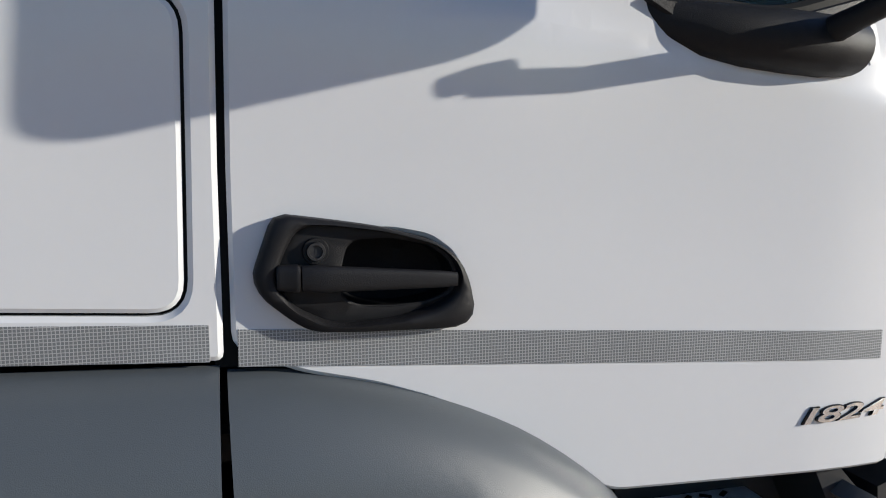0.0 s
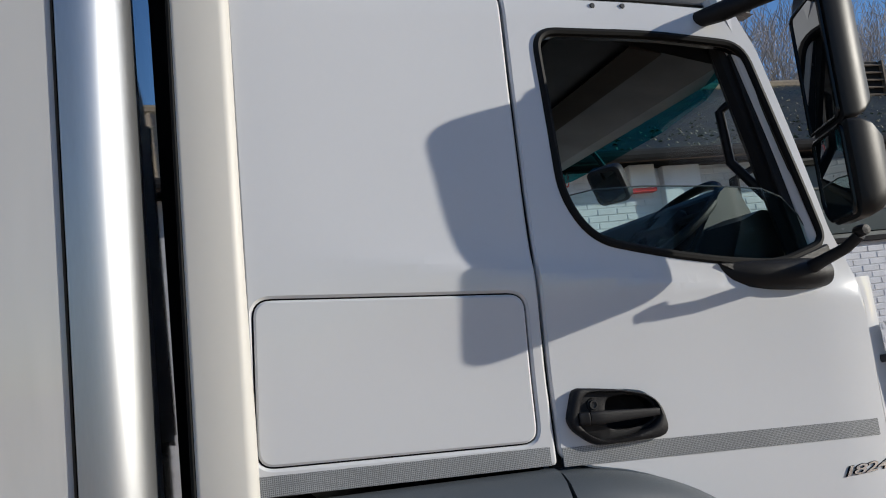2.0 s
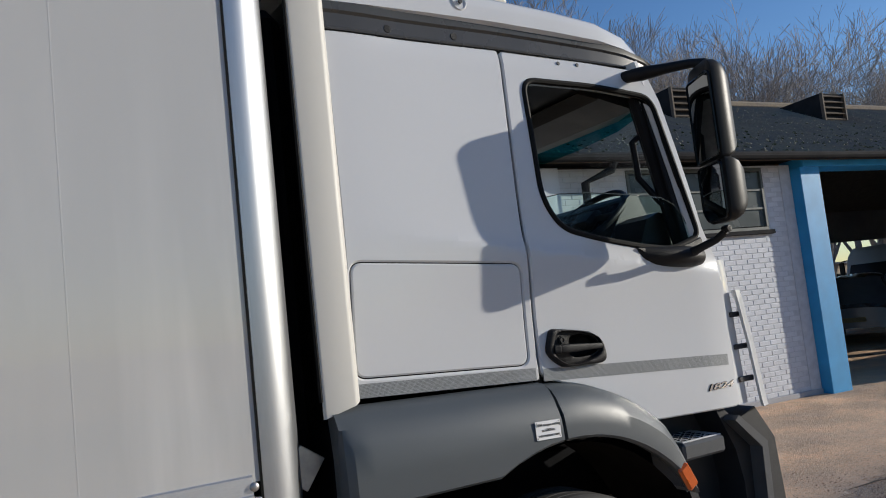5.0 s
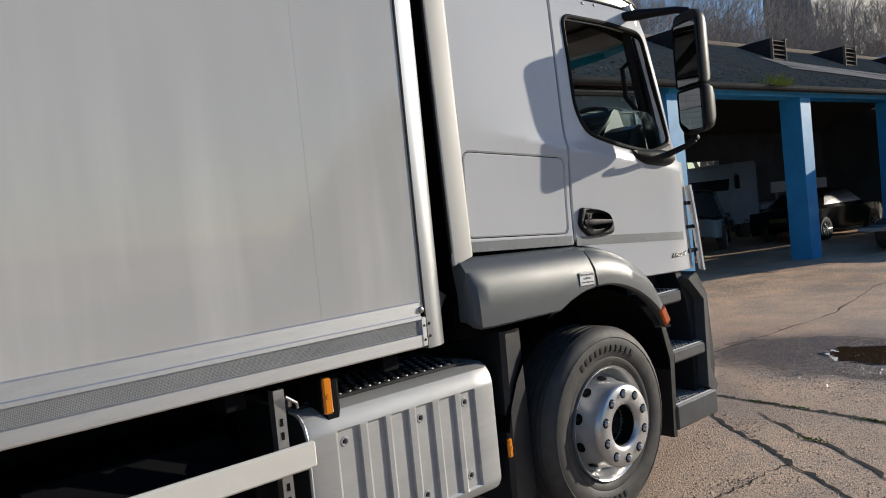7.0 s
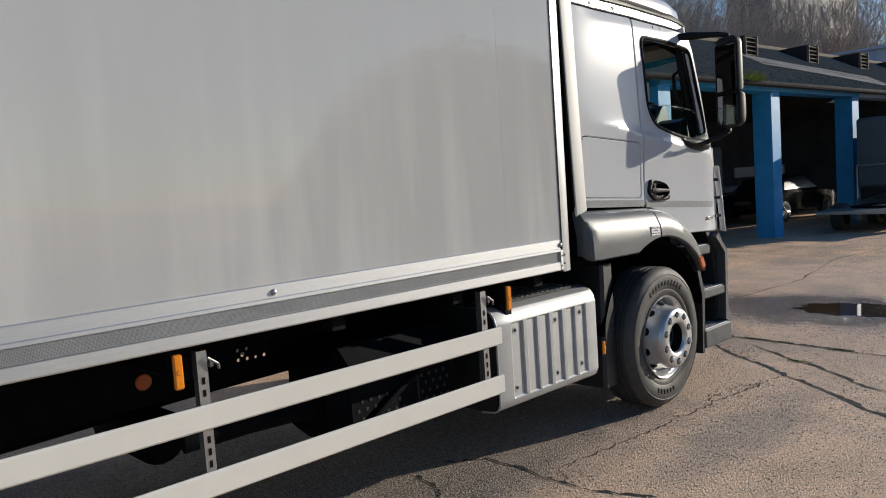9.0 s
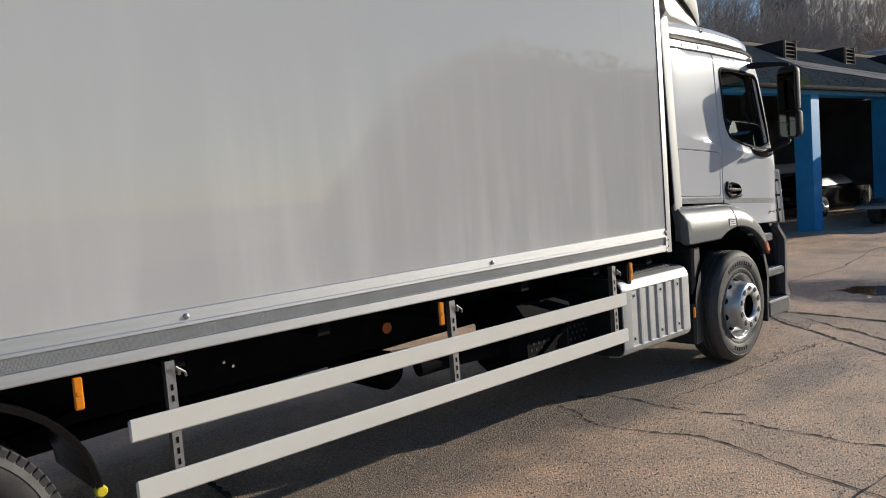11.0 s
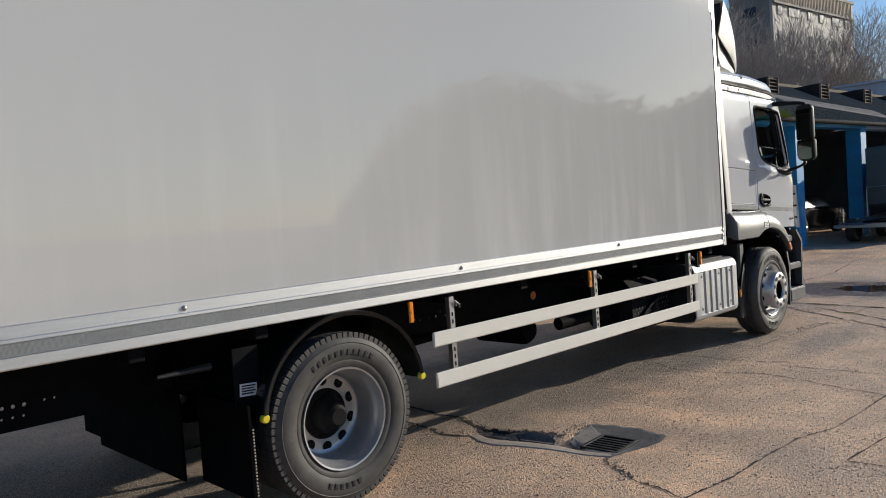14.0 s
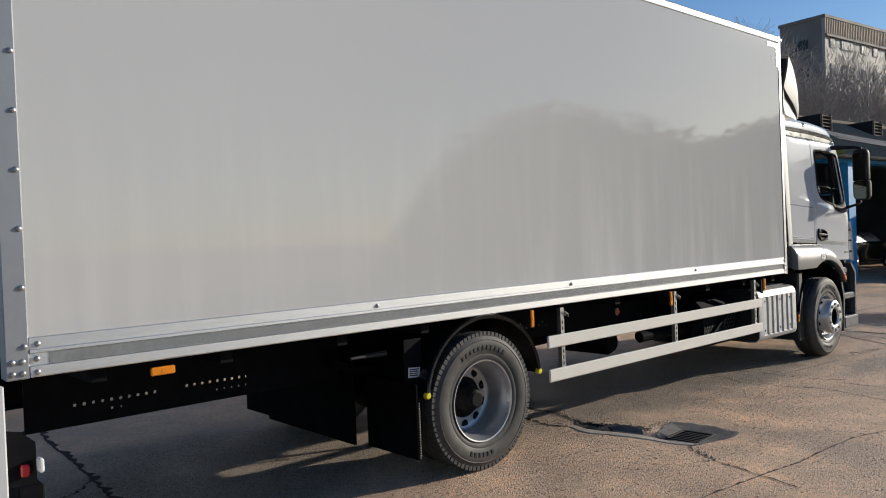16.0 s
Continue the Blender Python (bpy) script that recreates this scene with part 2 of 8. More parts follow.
def tape_material():
    """Retro-reflective tape: fine honeycomb of pale cell edges on silver grey."""
    m, n, ln, b = simple_nodes("reflective_tape")
    tc = n.new("ShaderNodeTexCoord")
    mp = n.new("ShaderNodeMapping")
    mp.inputs["Scale"].default_value = (1, 0, 1)
    ln.new(tc.outputs["Object"], mp.inputs[0])
    v = n.new("ShaderNodeTexVoronoi")
    v.feature = "DISTANCE_TO_EDGE"
    v.inputs["Scale"].default_value = 215
    v.inputs["Randomness"].default_value = 0.12
    ln.new(mp.outputs[0], v.inputs["Vector"])
    r = n.new("ShaderNodeMapRange")
    r.inputs["From Min"].default_value, r.inputs["From Max"].default_value = 0.04, 0.16
    ln.new(v.outputs["Distance"], r.inputs[0])
    nz = n.new("ShaderNodeTexNoise")
    nz.inputs["Scale"].default_value = 5
    ln.new(tc.outputs["Object"], nz.inputs["Vector"])
    mx = n.new("ShaderNodeMix")
    mx.data_type = "RGBA"
    mx.inputs["A"].default_value, mx.inputs["B"].default_value = (0.50, 0.515, 0.525, 1), (0.185, 0.198, 0.207, 1)
    ln.new(r.outputs[0], mx.inputs["Factor"])
    mul = n.new("ShaderNodeMix")
    mul.data_type, mul.blend_type = "RGBA", "MULTIPLY"
    mul.inputs["Factor"].default_value = 0.35
    ln.new(mx.outputs["Result"], mul.inputs["A"])
    ln.new(nz.outputs[0], mul.inputs["B"])
    ln.new(mul.outputs["Result"], b.inputs["Base Color"])
    b.inputs["Roughness"].default_value = 0.33
    b.inputs["Metallic"].default_value = 0.25
    return m


TAPE = tape_material()


def panel_material():
    """White GRP body panel: soft gloss, rain streaks running down, grime towards the bottom rail's splash zone."""
    m, n, ln, b = simple_nodes("white_grp_panel")
    tc = n.new("ShaderNodeTexCoord")

    def noise_tex(stretch, scale, detail=5):
        mp = n.new("ShaderNodeMapping")
        mp.inputs["Scale"].default_value = stretch
        ln.new(tc.outputs["Object"], mp.inputs[0])
        t = n.new("ShaderNodeTexNoise")
        t.inputs["Scale"].default_value, t.inputs["Detail"].default_value = scale, detail
        ln.new(mp.outputs[0], t.inputs["Vector"])
        return t.outputs[0]

    def ranged(v, a, c, lo=0.0, hi=1.0):
        r = n.new("ShaderNodeMapRange")
        r.inputs["From Min"].default_value, r.inputs["From Max"].default_value = a, c
        r.inputs["To Min"].default_value, r.inputs["To Max"].default_value = lo, hi
        ln.new(v, r.inputs[0])
        return r.outputs[0]

    def math_node(op, a, c):
        q = n.new("ShaderNodeMath")
        q.operation = op
        for s, v in ((0, a), (1, c)):
            if isinstance(v, float):
                q.inputs[s].default_value = v
            else:
                ln.new(v, q.inputs[s])
        return q.outputs[0]

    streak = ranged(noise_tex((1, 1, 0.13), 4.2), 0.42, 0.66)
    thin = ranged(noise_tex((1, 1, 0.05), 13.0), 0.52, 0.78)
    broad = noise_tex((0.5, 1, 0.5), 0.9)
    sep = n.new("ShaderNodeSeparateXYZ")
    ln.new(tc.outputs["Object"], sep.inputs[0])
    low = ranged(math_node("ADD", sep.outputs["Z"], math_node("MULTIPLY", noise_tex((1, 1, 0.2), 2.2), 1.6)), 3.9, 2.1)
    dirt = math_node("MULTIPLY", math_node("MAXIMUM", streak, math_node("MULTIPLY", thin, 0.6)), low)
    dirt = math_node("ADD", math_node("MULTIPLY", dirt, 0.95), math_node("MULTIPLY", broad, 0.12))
    mx = n.new("ShaderNodeMix")
    mx.data_type = "RGBA"
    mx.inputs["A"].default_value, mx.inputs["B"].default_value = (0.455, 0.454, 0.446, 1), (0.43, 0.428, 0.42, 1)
    ln.new(dirt, mx.inputs["Factor"])
    # paler towards the rear: a bright reflection painted into the base colour
    rear_glare = n.new("ShaderNodeMix")
    rear_glare.data_type = "RGBA"
    rear_glare.inputs["B"].default_value = (0.545, 0.543, 0.533, 1)
    ln.new(ranged(math_node("ADD", sep.outputs["X"], math_node("MULTIPLY", broad, 2.5)), 0.2, -7.0), rear_glare.inputs["Factor"])
    ln.new(mx.outputs["Result"], rear_glare.inputs["A"])
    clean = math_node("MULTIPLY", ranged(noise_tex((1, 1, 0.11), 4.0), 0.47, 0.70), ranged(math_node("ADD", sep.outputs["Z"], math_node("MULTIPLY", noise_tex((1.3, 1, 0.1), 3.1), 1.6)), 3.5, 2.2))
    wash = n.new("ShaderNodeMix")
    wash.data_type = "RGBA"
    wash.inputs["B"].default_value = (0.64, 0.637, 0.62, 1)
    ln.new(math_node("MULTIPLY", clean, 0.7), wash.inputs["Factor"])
    ln.new(rear_glare.outputs["Result"], wash.inputs["A"])
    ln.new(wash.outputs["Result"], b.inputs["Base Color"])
    ln.new(ranged(broad, 0.3, 0.7, 0.03, 0.05), b.inputs["Roughness"])
    b.inputs["Specular IOR Level"].default_value = 0.6
    wav = noise_tex((1, 1, 0.6), 1.6, 2)
    bp = n.new("ShaderNodeBump")
    bp.inputs["Strength"].default_value, bp.inputs["Distance"].default_value = 0.03, 0.004
    ln.new(wav, bp.inputs["Height"])
    ln.new(bp.outputs[0], b.inputs["Normal"])
    return m


GRP = panel_material()


def ground_material():
    """Worn exposed-aggregate concrete: pebbles, brown-grey patches, damp stains."""
    m, n, ln, b = simple_nodes("worn_aggregate_concrete")
    tc = n.new("ShaderNodeTexCoord")

    def tex(kind, scale, detail=6, out=0):
        t = n.new(kind)
        t.inputs["Scale"].default_value = scale
        if "Detail" in t.inputs:
            t.inputs["Detail"].default_value = detail
        ln.new(tc.outputs["Object"], t.inputs["Vector"])
        return t

    big, mid, fine = (tex("ShaderNodeTexNoise", s) for s in (0.22, 1.3, 85))
    peb = tex("ShaderNodeTexVoronoi", 58)
    peb.inputs["Randomness"].default_value = 1.0

    def mixed(fac, a, c, blend="MIX"):
        mx = n.new("ShaderNodeMix")
        mx.data_type, mx.blend_type = "RGBA", blend
        for key, v in (("Factor", fac), ("A", a), ("B", c)):
            if isinstance(v, (tuple, float)):
                mx.inputs[key].default_value = v
            else:
                ln.new(v, mx.inputs[key])
        return mx.outputs["Result"]

    def ranged(v, a, c, lo=0.0, hi=1.0):
        r = n.new("ShaderNodeMapRange")
        r.inputs["From Min"].default_value, r.inputs["From Max"].default_value = a, c
        r.inputs["To Min"].default_value, r.inputs["To Max"].default_value = lo, hi
        ln.new(v, r.inputs[0])
        return r.outputs[0]

    col = mixed(ranged(mid.outputs[0], 0.35, 0.65), (0.46, 0.298, 0.180, 1), (0.225, 0.144, 0.092, 1))
    col = mixed(ranged(big.outputs[0], 0.42, 0.60), col, (0.365, 0.258, 0.176, 1))
    stain = ranged(tex("ShaderNodeTexNoise", 0.6, 10).outputs[0], 0.54, 0.64, 0.0, 0.5)
    col = mixed(stain, col, (0.070, 0.062, 0.056, 1))
    # oil stain beside the front wheel, with a frayed edge
    mp = n.new("ShaderNodeMapping")
    mp.inputs["Location"].default_value, mp.inputs["Scale"].default_value = (0.18, 6.1, 0), (0.9, 3.2, 1)
    ln.new(tc.outputs["Object"], mp.inputs[0])
    warp = n.new("ShaderNodeVectorMath")
    warp.operation = "ADD"
    ln.new(mp.outputs[0], warp.inputs[0])
    ln.new(tex("ShaderNodeTexNoise", 2.2, 5).outputs["Color"], warp.inputs[1])
    ball = n.new("ShaderNodeVectorMath")
    ball.operation = "DISTANCE"
    ln.new(warp.outputs[0], ball.inputs[0])
    ball.inputs[1].default_value = (0.5, 0.5, 0.5)
    col = mixed(ranged(ball.outputs["Value"], 1.05, 0.55, 0.0, 0.62), col, (0.105, 0.092, 0.088, 1))
    # dark pools under the truck: an oil stain, widened as painted shade
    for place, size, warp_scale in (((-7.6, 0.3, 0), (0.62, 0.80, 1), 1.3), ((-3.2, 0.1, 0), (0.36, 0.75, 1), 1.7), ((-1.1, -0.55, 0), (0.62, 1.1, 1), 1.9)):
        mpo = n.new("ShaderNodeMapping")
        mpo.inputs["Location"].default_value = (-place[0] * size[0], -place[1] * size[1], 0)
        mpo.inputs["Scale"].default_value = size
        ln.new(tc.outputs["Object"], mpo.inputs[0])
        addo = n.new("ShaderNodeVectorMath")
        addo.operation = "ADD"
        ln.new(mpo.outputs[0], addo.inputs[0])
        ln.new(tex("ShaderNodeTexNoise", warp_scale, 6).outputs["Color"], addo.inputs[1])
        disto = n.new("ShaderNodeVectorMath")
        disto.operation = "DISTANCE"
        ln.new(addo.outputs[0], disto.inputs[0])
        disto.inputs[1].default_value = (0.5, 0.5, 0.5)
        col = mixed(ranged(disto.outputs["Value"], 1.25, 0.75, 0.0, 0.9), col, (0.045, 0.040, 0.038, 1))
    # wet grit round the puddle
    wet = n.new("ShaderNodeVectorMath")
    wet.operation = "DISTANCE"
    mp2 = n.new("ShaderNodeMapping")
    mp2.inputs["Location"].default_value, mp2.inputs["Scale"].default_value = (-4.085, 0.52, 0), (0.95, 0.55, 1)
    mp2.vector_type = "POINT"
    add2 = n.new("ShaderNodeVectorMath")
    add2.operation = "ADD"
    ln.new(tc.outputs["Object"], mp2.inputs[0])
    ln.new(mp2.outputs[0], add2.inputs[0])
    ln.new(tex("ShaderNodeTexNoise", 1.6, 5).outputs["Color"], add2.inputs[1])
    ln.new(add2.outputs[0], wet.inputs[0])
    wet.inputs[1].default_value = (0.5, 0.5, 0.5)
    damp = ranged(wet.outputs["Value"], 1.25, 0.72, 0.0, 1.0)
    col = mixed(damp, col, (0.115, 0.082, 0.060, 1))
    pcol = n.new("ShaderNodeSeparateColor")
    ln.new(peb.outputs["Color"], pcol.inputs[0])
    tone = n.new("ShaderNodeCombineColor")
    for k in range(3):
        ln.new(ranged(pcol.outputs[0], 0, 1, 0.36 - 0.015 * k, 1.8 - 0.08 * k), tone.inputs[k])
    lump = n.new("ShaderNodeCombineColor")
    lumps = tex("ShaderNodeTexNoise", 2.4, 9).outputs[0]
    for k in range(3):
        ln.new(ranged(lumps, 0.36, 0.64, 0.82, 1.14 - 0.03 * k), lump.inputs[k])
    col = mixed(1.0, col, lump.outputs[0], "MULTIPLY")
    col = mixed(0.9, col, tone.outputs[0], "MULTIPLY")
    # fine grit between the pebbles, with a few pale chips
    grit = tex("ShaderNodeTexVoronoi", 150)
    gcol = n.new("ShaderNodeSeparateColor")
    ln.new(grit.outputs["Color"], gcol.inputs[0])
    speck = n.new("ShaderNodeCombineColor")
    for k in range(3):
        ln.new(ranged(gcol.outputs[1], 0, 1, 0.45, 1.5), speck.inputs[k])
    col = mixed(0.8, col, speck.outputs[0], "MULTIPLY")
    col = mixed(ranged(gcol.outputs[0], 0.93, 0.95, 0.0, 0.55), col, (0.62, 0.52, 0.41, 1))
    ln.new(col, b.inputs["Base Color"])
    dry = ranged(stain, 0, 0.75, 0.72, 0.42)
    rough = n.new("ShaderNodeMix")
    ln.new(damp, rough.inputs["Factor"])
    ln.new(dry, rough.inputs["A"])
    rough.inputs["B"].default_value = 0.13
    ln.new(rough.outputs["Result"], b.inputs["Roughness"])
    h = n.new("ShaderNodeMath")
    h.operation = "ADD"
    ln.new(ranged(peb.outputs["Distance"], 0.05, 0.6, 1.0, 0), h.inputs[0])
    ln.new(fine.outputs[0], h.inputs[1])
    bp = n.new("ShaderNodeBump")
    bp.inputs["Strength"].default_value, bp.inputs["Distance"].default_value = 1.0, 0.019
    ln.new(h.outputs[0], bp.inputs["Height"])
    ln.new(bp.outputs[0], b.inputs["Normal"])
    return m


GROUND = ground_material()


# ---- mesh helpers ----
class M:
    """Collects vertices and faces of one mesh."""

    def __init__(self):
        self.v, self.f = [], []

    def add(self, v, f):
        k = len(self.v)
        self.v += [tuple(p) for p in v]
        self.f += [tuple(i + k for i in q) for q in f]
        return self

    def box(self, x0, x1, y0, y1, z0, z1, c=0.0, m=None):
        """A box, its twelve edges cut back by c."""
        if c <= 0:
            v = [(x, y, z) for z in (z0, z1) for y in (y0, y1) for x in (x0, x1)]
            f = [(0, 2, 3, 1), (4, 5, 7, 6), (0, 1, 5, 4), (2, 6, 7, 3), (0, 4, 6, 2), (1, 3, 7, 5)]
        else:
            lo, hi = (x0, y0, z0), (x1, y1, z1)
            c = min(c, *(abs(hi[k] - lo[k]) * 0.49 for k in range(3)))
            v, at = [], {}
            for sx in (0, 1):
                for sy in (0, 1):
                    for sz in (0, 1):
                        s = (sx, sy, sz)
                        for a in range(3):
                            p = [(hi[k] - c if s[k] else lo[k] + c) for k in range(3)]
                            p[a] = hi[a] if s[a] else lo[a]
                            at[s, a] = len(v)
                            v.append(tuple(p))
            f = []
            for a in range(3):
                b, d = (a + 1) % 3, (a + 2) % 3
                for s in (0, 1):
                    ring = []
                    for sb, sd in ((0, 0), (1, 0), (1, 1), (0, 1)):
                        k = [0, 0, 0]
                        k[a], k[b], k[d] = s, sb, sd
                        ring.append(at[tuple(k), a])
                    f.append(tuple(ring if s else ring[::-1]))
                for sb in (0, 1):
                    for sd in (0, 1):
                        k0, k1 = [0, 0, 0], [0, 0, 0]
                        k0[a], k1[a] = 0, 1
                        k0[b] = k1[b] = sb
                        k0[d] = k1[d] = sd
                        q = (at[tuple(k0), b], at[tuple(k1), b], at[tuple(k1), d], at[tuple(k0), d])
                        f.append(q if sb != sd else q[::-1])
            for sx in (0, 1):
                for sy in (0, 1):
                    for sz in (0, 1):
                        q = [at[(sx, sy, sz), a] for a in range(3)]
                        f.append(tuple(q if (sx + sy + sz) % 2 else q[::-1]))
        if m is not None:
            v = [tuple(m @ Vector(p)) for p in v]
        return self.add(v, f)

    def grid(self, rows, closed=False, caps=False):
        """Quads between rows of equal length; closed: each row is a ring; caps: close both ends."""
        n = len(rows[0])
        v = [p for r in rows for p in r]
        f = []
        for i in range(len(rows) - 1):
            for j in range(n if closed else n - 1):
                a, b = i * n + j, i * n + (j + 1) % n
                f.append((a, b, b + n, a + n))
        if caps:
            f.append(tuple(range(n))[::-1])
            f.append(tuple(range((len(rows) - 1) * n, len(rows) * n)))
        return self.add(v, f)

    def tube(self, pts, r, seg=8, caps=True):
        """A round bar along pts; r: a radius, or one for each point."""
        pts = [Vector(p) for p in pts]
        rs = r if isinstance(r, (list, tuple)) else [r] * len(pts)
        rows = []
        side = None
        for i, p in enumerate(pts):
            d = (pts[min(i + 1, len(pts) - 1)] - pts[max(i - 1, 0)]).normalized()
            if side is None:
                side = d.orthogonal().normalized()
            side = (side - d * side.dot(d)).normalized()
            up = d.cross(side)
            rows.append([p + (side * math.cos(a) + up * math.sin(a)) * rs[i] for a in (2 * math.pi * k / seg for k in range(seg))])
        return self.grid(rows, True, caps)

    def lathe(self, prof, seg=48, centre=(0, 0, 0)):
        """Turns a profile of (radius, y) about the y axis."""
        cx, cy, cz = centre
        rows = [[(cx + r * math.cos(a), cy + y, cz + r * math.sin(a)) for a in (2 * math.pi * k / seg for k in range(seg))] for r, y in prof]
        return self.grid(rows, True)

    def prism(self, poly, y0, y1):
        """A polygon of (x, z), thickened from y0 to y1."""
        n = len(poly)
        v = [(x, y0, z) for x, z in poly] + [(x, y1, z) for x, z in poly]
        f = [tuple(range(n)), tuple(range(n, 2 * n))[::-1]]
        f += [(i, i + n, (i + 1) % n + n, (i + 1) % n) for i in range(n)]
        return self.add(v, f)

    def prismx(self, poly, x0, x1):
        """A polygon of (y, z), thickened from x0 to x1."""
        n = len(poly)
        v = [(x0, y, z) for y, z in poly] + [(x1, y, z) for y, z in poly]
        f = [tuple(range(n))[::-1], tuple(range(n, 2 * n))]
        f += [(i, (i + 1) % n, (i + 1) % n + n, i + n) for i in range(n)]
        return self.add(v, f)

    def strip(self, line, y, half, out=0.002):
        """A flat band about a line of (x, z) on the plane y."""
        rows = []
        for x, z in line:
            rows.append([(x, y - out, z - half), (x, y - out, z + half)])
        return self.grid(rows)


def mesh_of(name, src, material, smooth=False, sharp=35):
    me = bpy.data.meshes.new(name)
    me.from_pydata([tuple(p) for p in src.v], [], src.f)
    bm = bmesh.new()
    bm.from_mesh(me)
    bmesh.ops.remove_doubles(bm, verts=bm.verts, dist=1e-5)
    bmesh.ops.recalc_face_normals(bm, faces=bm.faces)
    bm.to_mesh(me)
    bm.free()
    me.materials.append(material)
    if smooth:
        me.shade_smooth()
        me.set_sharp_from_angle(angle=radians(sharp))
    return me


def part(name, src, material, parent, label="", smooth=False, at=None, sharp=35):
    """Links a mesh as one object under a thing or a part."""
    ob = new(name, mesh_of(name, src, material, smooth, sharp))
    ob.parent = parent
    if at is not None:
        ob.matrix_basis = at
    return tagged(ob, label)


def thing(name, label, category, at=None, group="", kind=""):
    """An empty at the base of a thing, for its parts."""
    ob = new(name)
    ob.empty_display_size = 0.2
    if at is not None:
        ob.matrix_basis = at
    return tagged(ob, label, category, group, kind)


def solid(name, src, material, label, category, at=None, group="", kind="", smooth=False):
    """A thing that is one mesh."""
    ob = new(name, mesh_of(name, src, material, smooth))
    if at is not None:
        ob.matrix_basis = at
    return tagged(ob, label, category, group, kind)


def text_part(name, words, size, material, parent, at, depth=0.0005, label="", bold=0.0, space=1.0):
    cu = bpy.data.curves.new(name, "FONT")
    cu.body, cu.size, cu.extrude = words, size, depth
    cu.align_x, cu.align_y = "CENTER", "CENTER"
    cu.offset, cu.space_character = bold, space
    ob = new(name, cu)
    bpy.context.view_layer.update()
    me = bpy.data.meshes.new_from_object(ob)
    bpy.data.objects.remove(ob)
    me.materials.clear()
    me.materials.append(material)
    ob = new(name, me)
    ob.parent = parent
    ob.matrix_basis = at
    return tagged(ob, label)


def smoothstep(a, b, x):
    t = max(0.0, min(1.0, (x - a) / (b - a)))
    return t * t * (3 - 2 * t)


def rounded(poly, r, n=5):
    """A polygon with its corners rounded; r: a radius, or one for each corner."""
    out = []
    k = len(poly)
    for i, p in enumerate(poly):
        ri = r[i] if isinstance(r, (list, tuple)) else r
        p = Vector(p)
        a, b = Vector(poly[i - 1]) - p, Vector(poly[(i + 1) % k]) - p
        if ri <= 0:
            out.append(tuple(p))
            continue
        d = min(ri, a.length * 0.48, b.length * 0.48)
        s, e = p + a.normalized() * d, p + b.normalized() * d
        for j in range(n + 1):
            t = j / n
            out.append(tuple(s * (1 - t) ** 2 + p * 2 * t * (1 - t) + e * t * t))
    return out


def inset(poly, d):
    """Moves every side of a polygon inwards by d."""
    area = sum(poly[i - 1][0] * p[1] - p[0] * poly[i - 1][1] for i, p in enumerate(poly))
    s = 1 if area > 0 else -1
    out = []
    k = len(poly)
    for i in range(k):
        p = Vector(poly[i])
        a, b = (p - Vector(poly[i - 1])), (Vector(poly[(i + 1) % k]) - p)
        if a.length < 1e-7 or b.length < 1e-7:
            out.append(tuple(p))
            continue
        na, nb = Vector((-a.y, a.x)).normalized() * s, Vector((-b.y, b.x)).normalized() * s
        m = na + nb
        m = m / max(0.3, m.dot(na)) if m.length > 1e-6 else na
        out.append(tuple(p + m * d))
    return out


def inside(poly, x, y):
    c = False
    for i in range(len(poly)):
        (x0, y0), (x1, y1) = poly[i - 1], poly[i]
        if (y0 > y) != (y1 > y) and x < (x1 - x0) * (y - y0) / (y1 - y0) + x0:
            c = not c
    return c


def dense(poly, step):
    out = []
    for i in range(len(poly)):
        a, b = Vector(poly[i - 1]), Vector(poly[i])
        n = max(1, int((b - a).length / step))
        out += [tuple(a + (b - a) * (j / n)) for j in range(1, n + 1)]
    return out


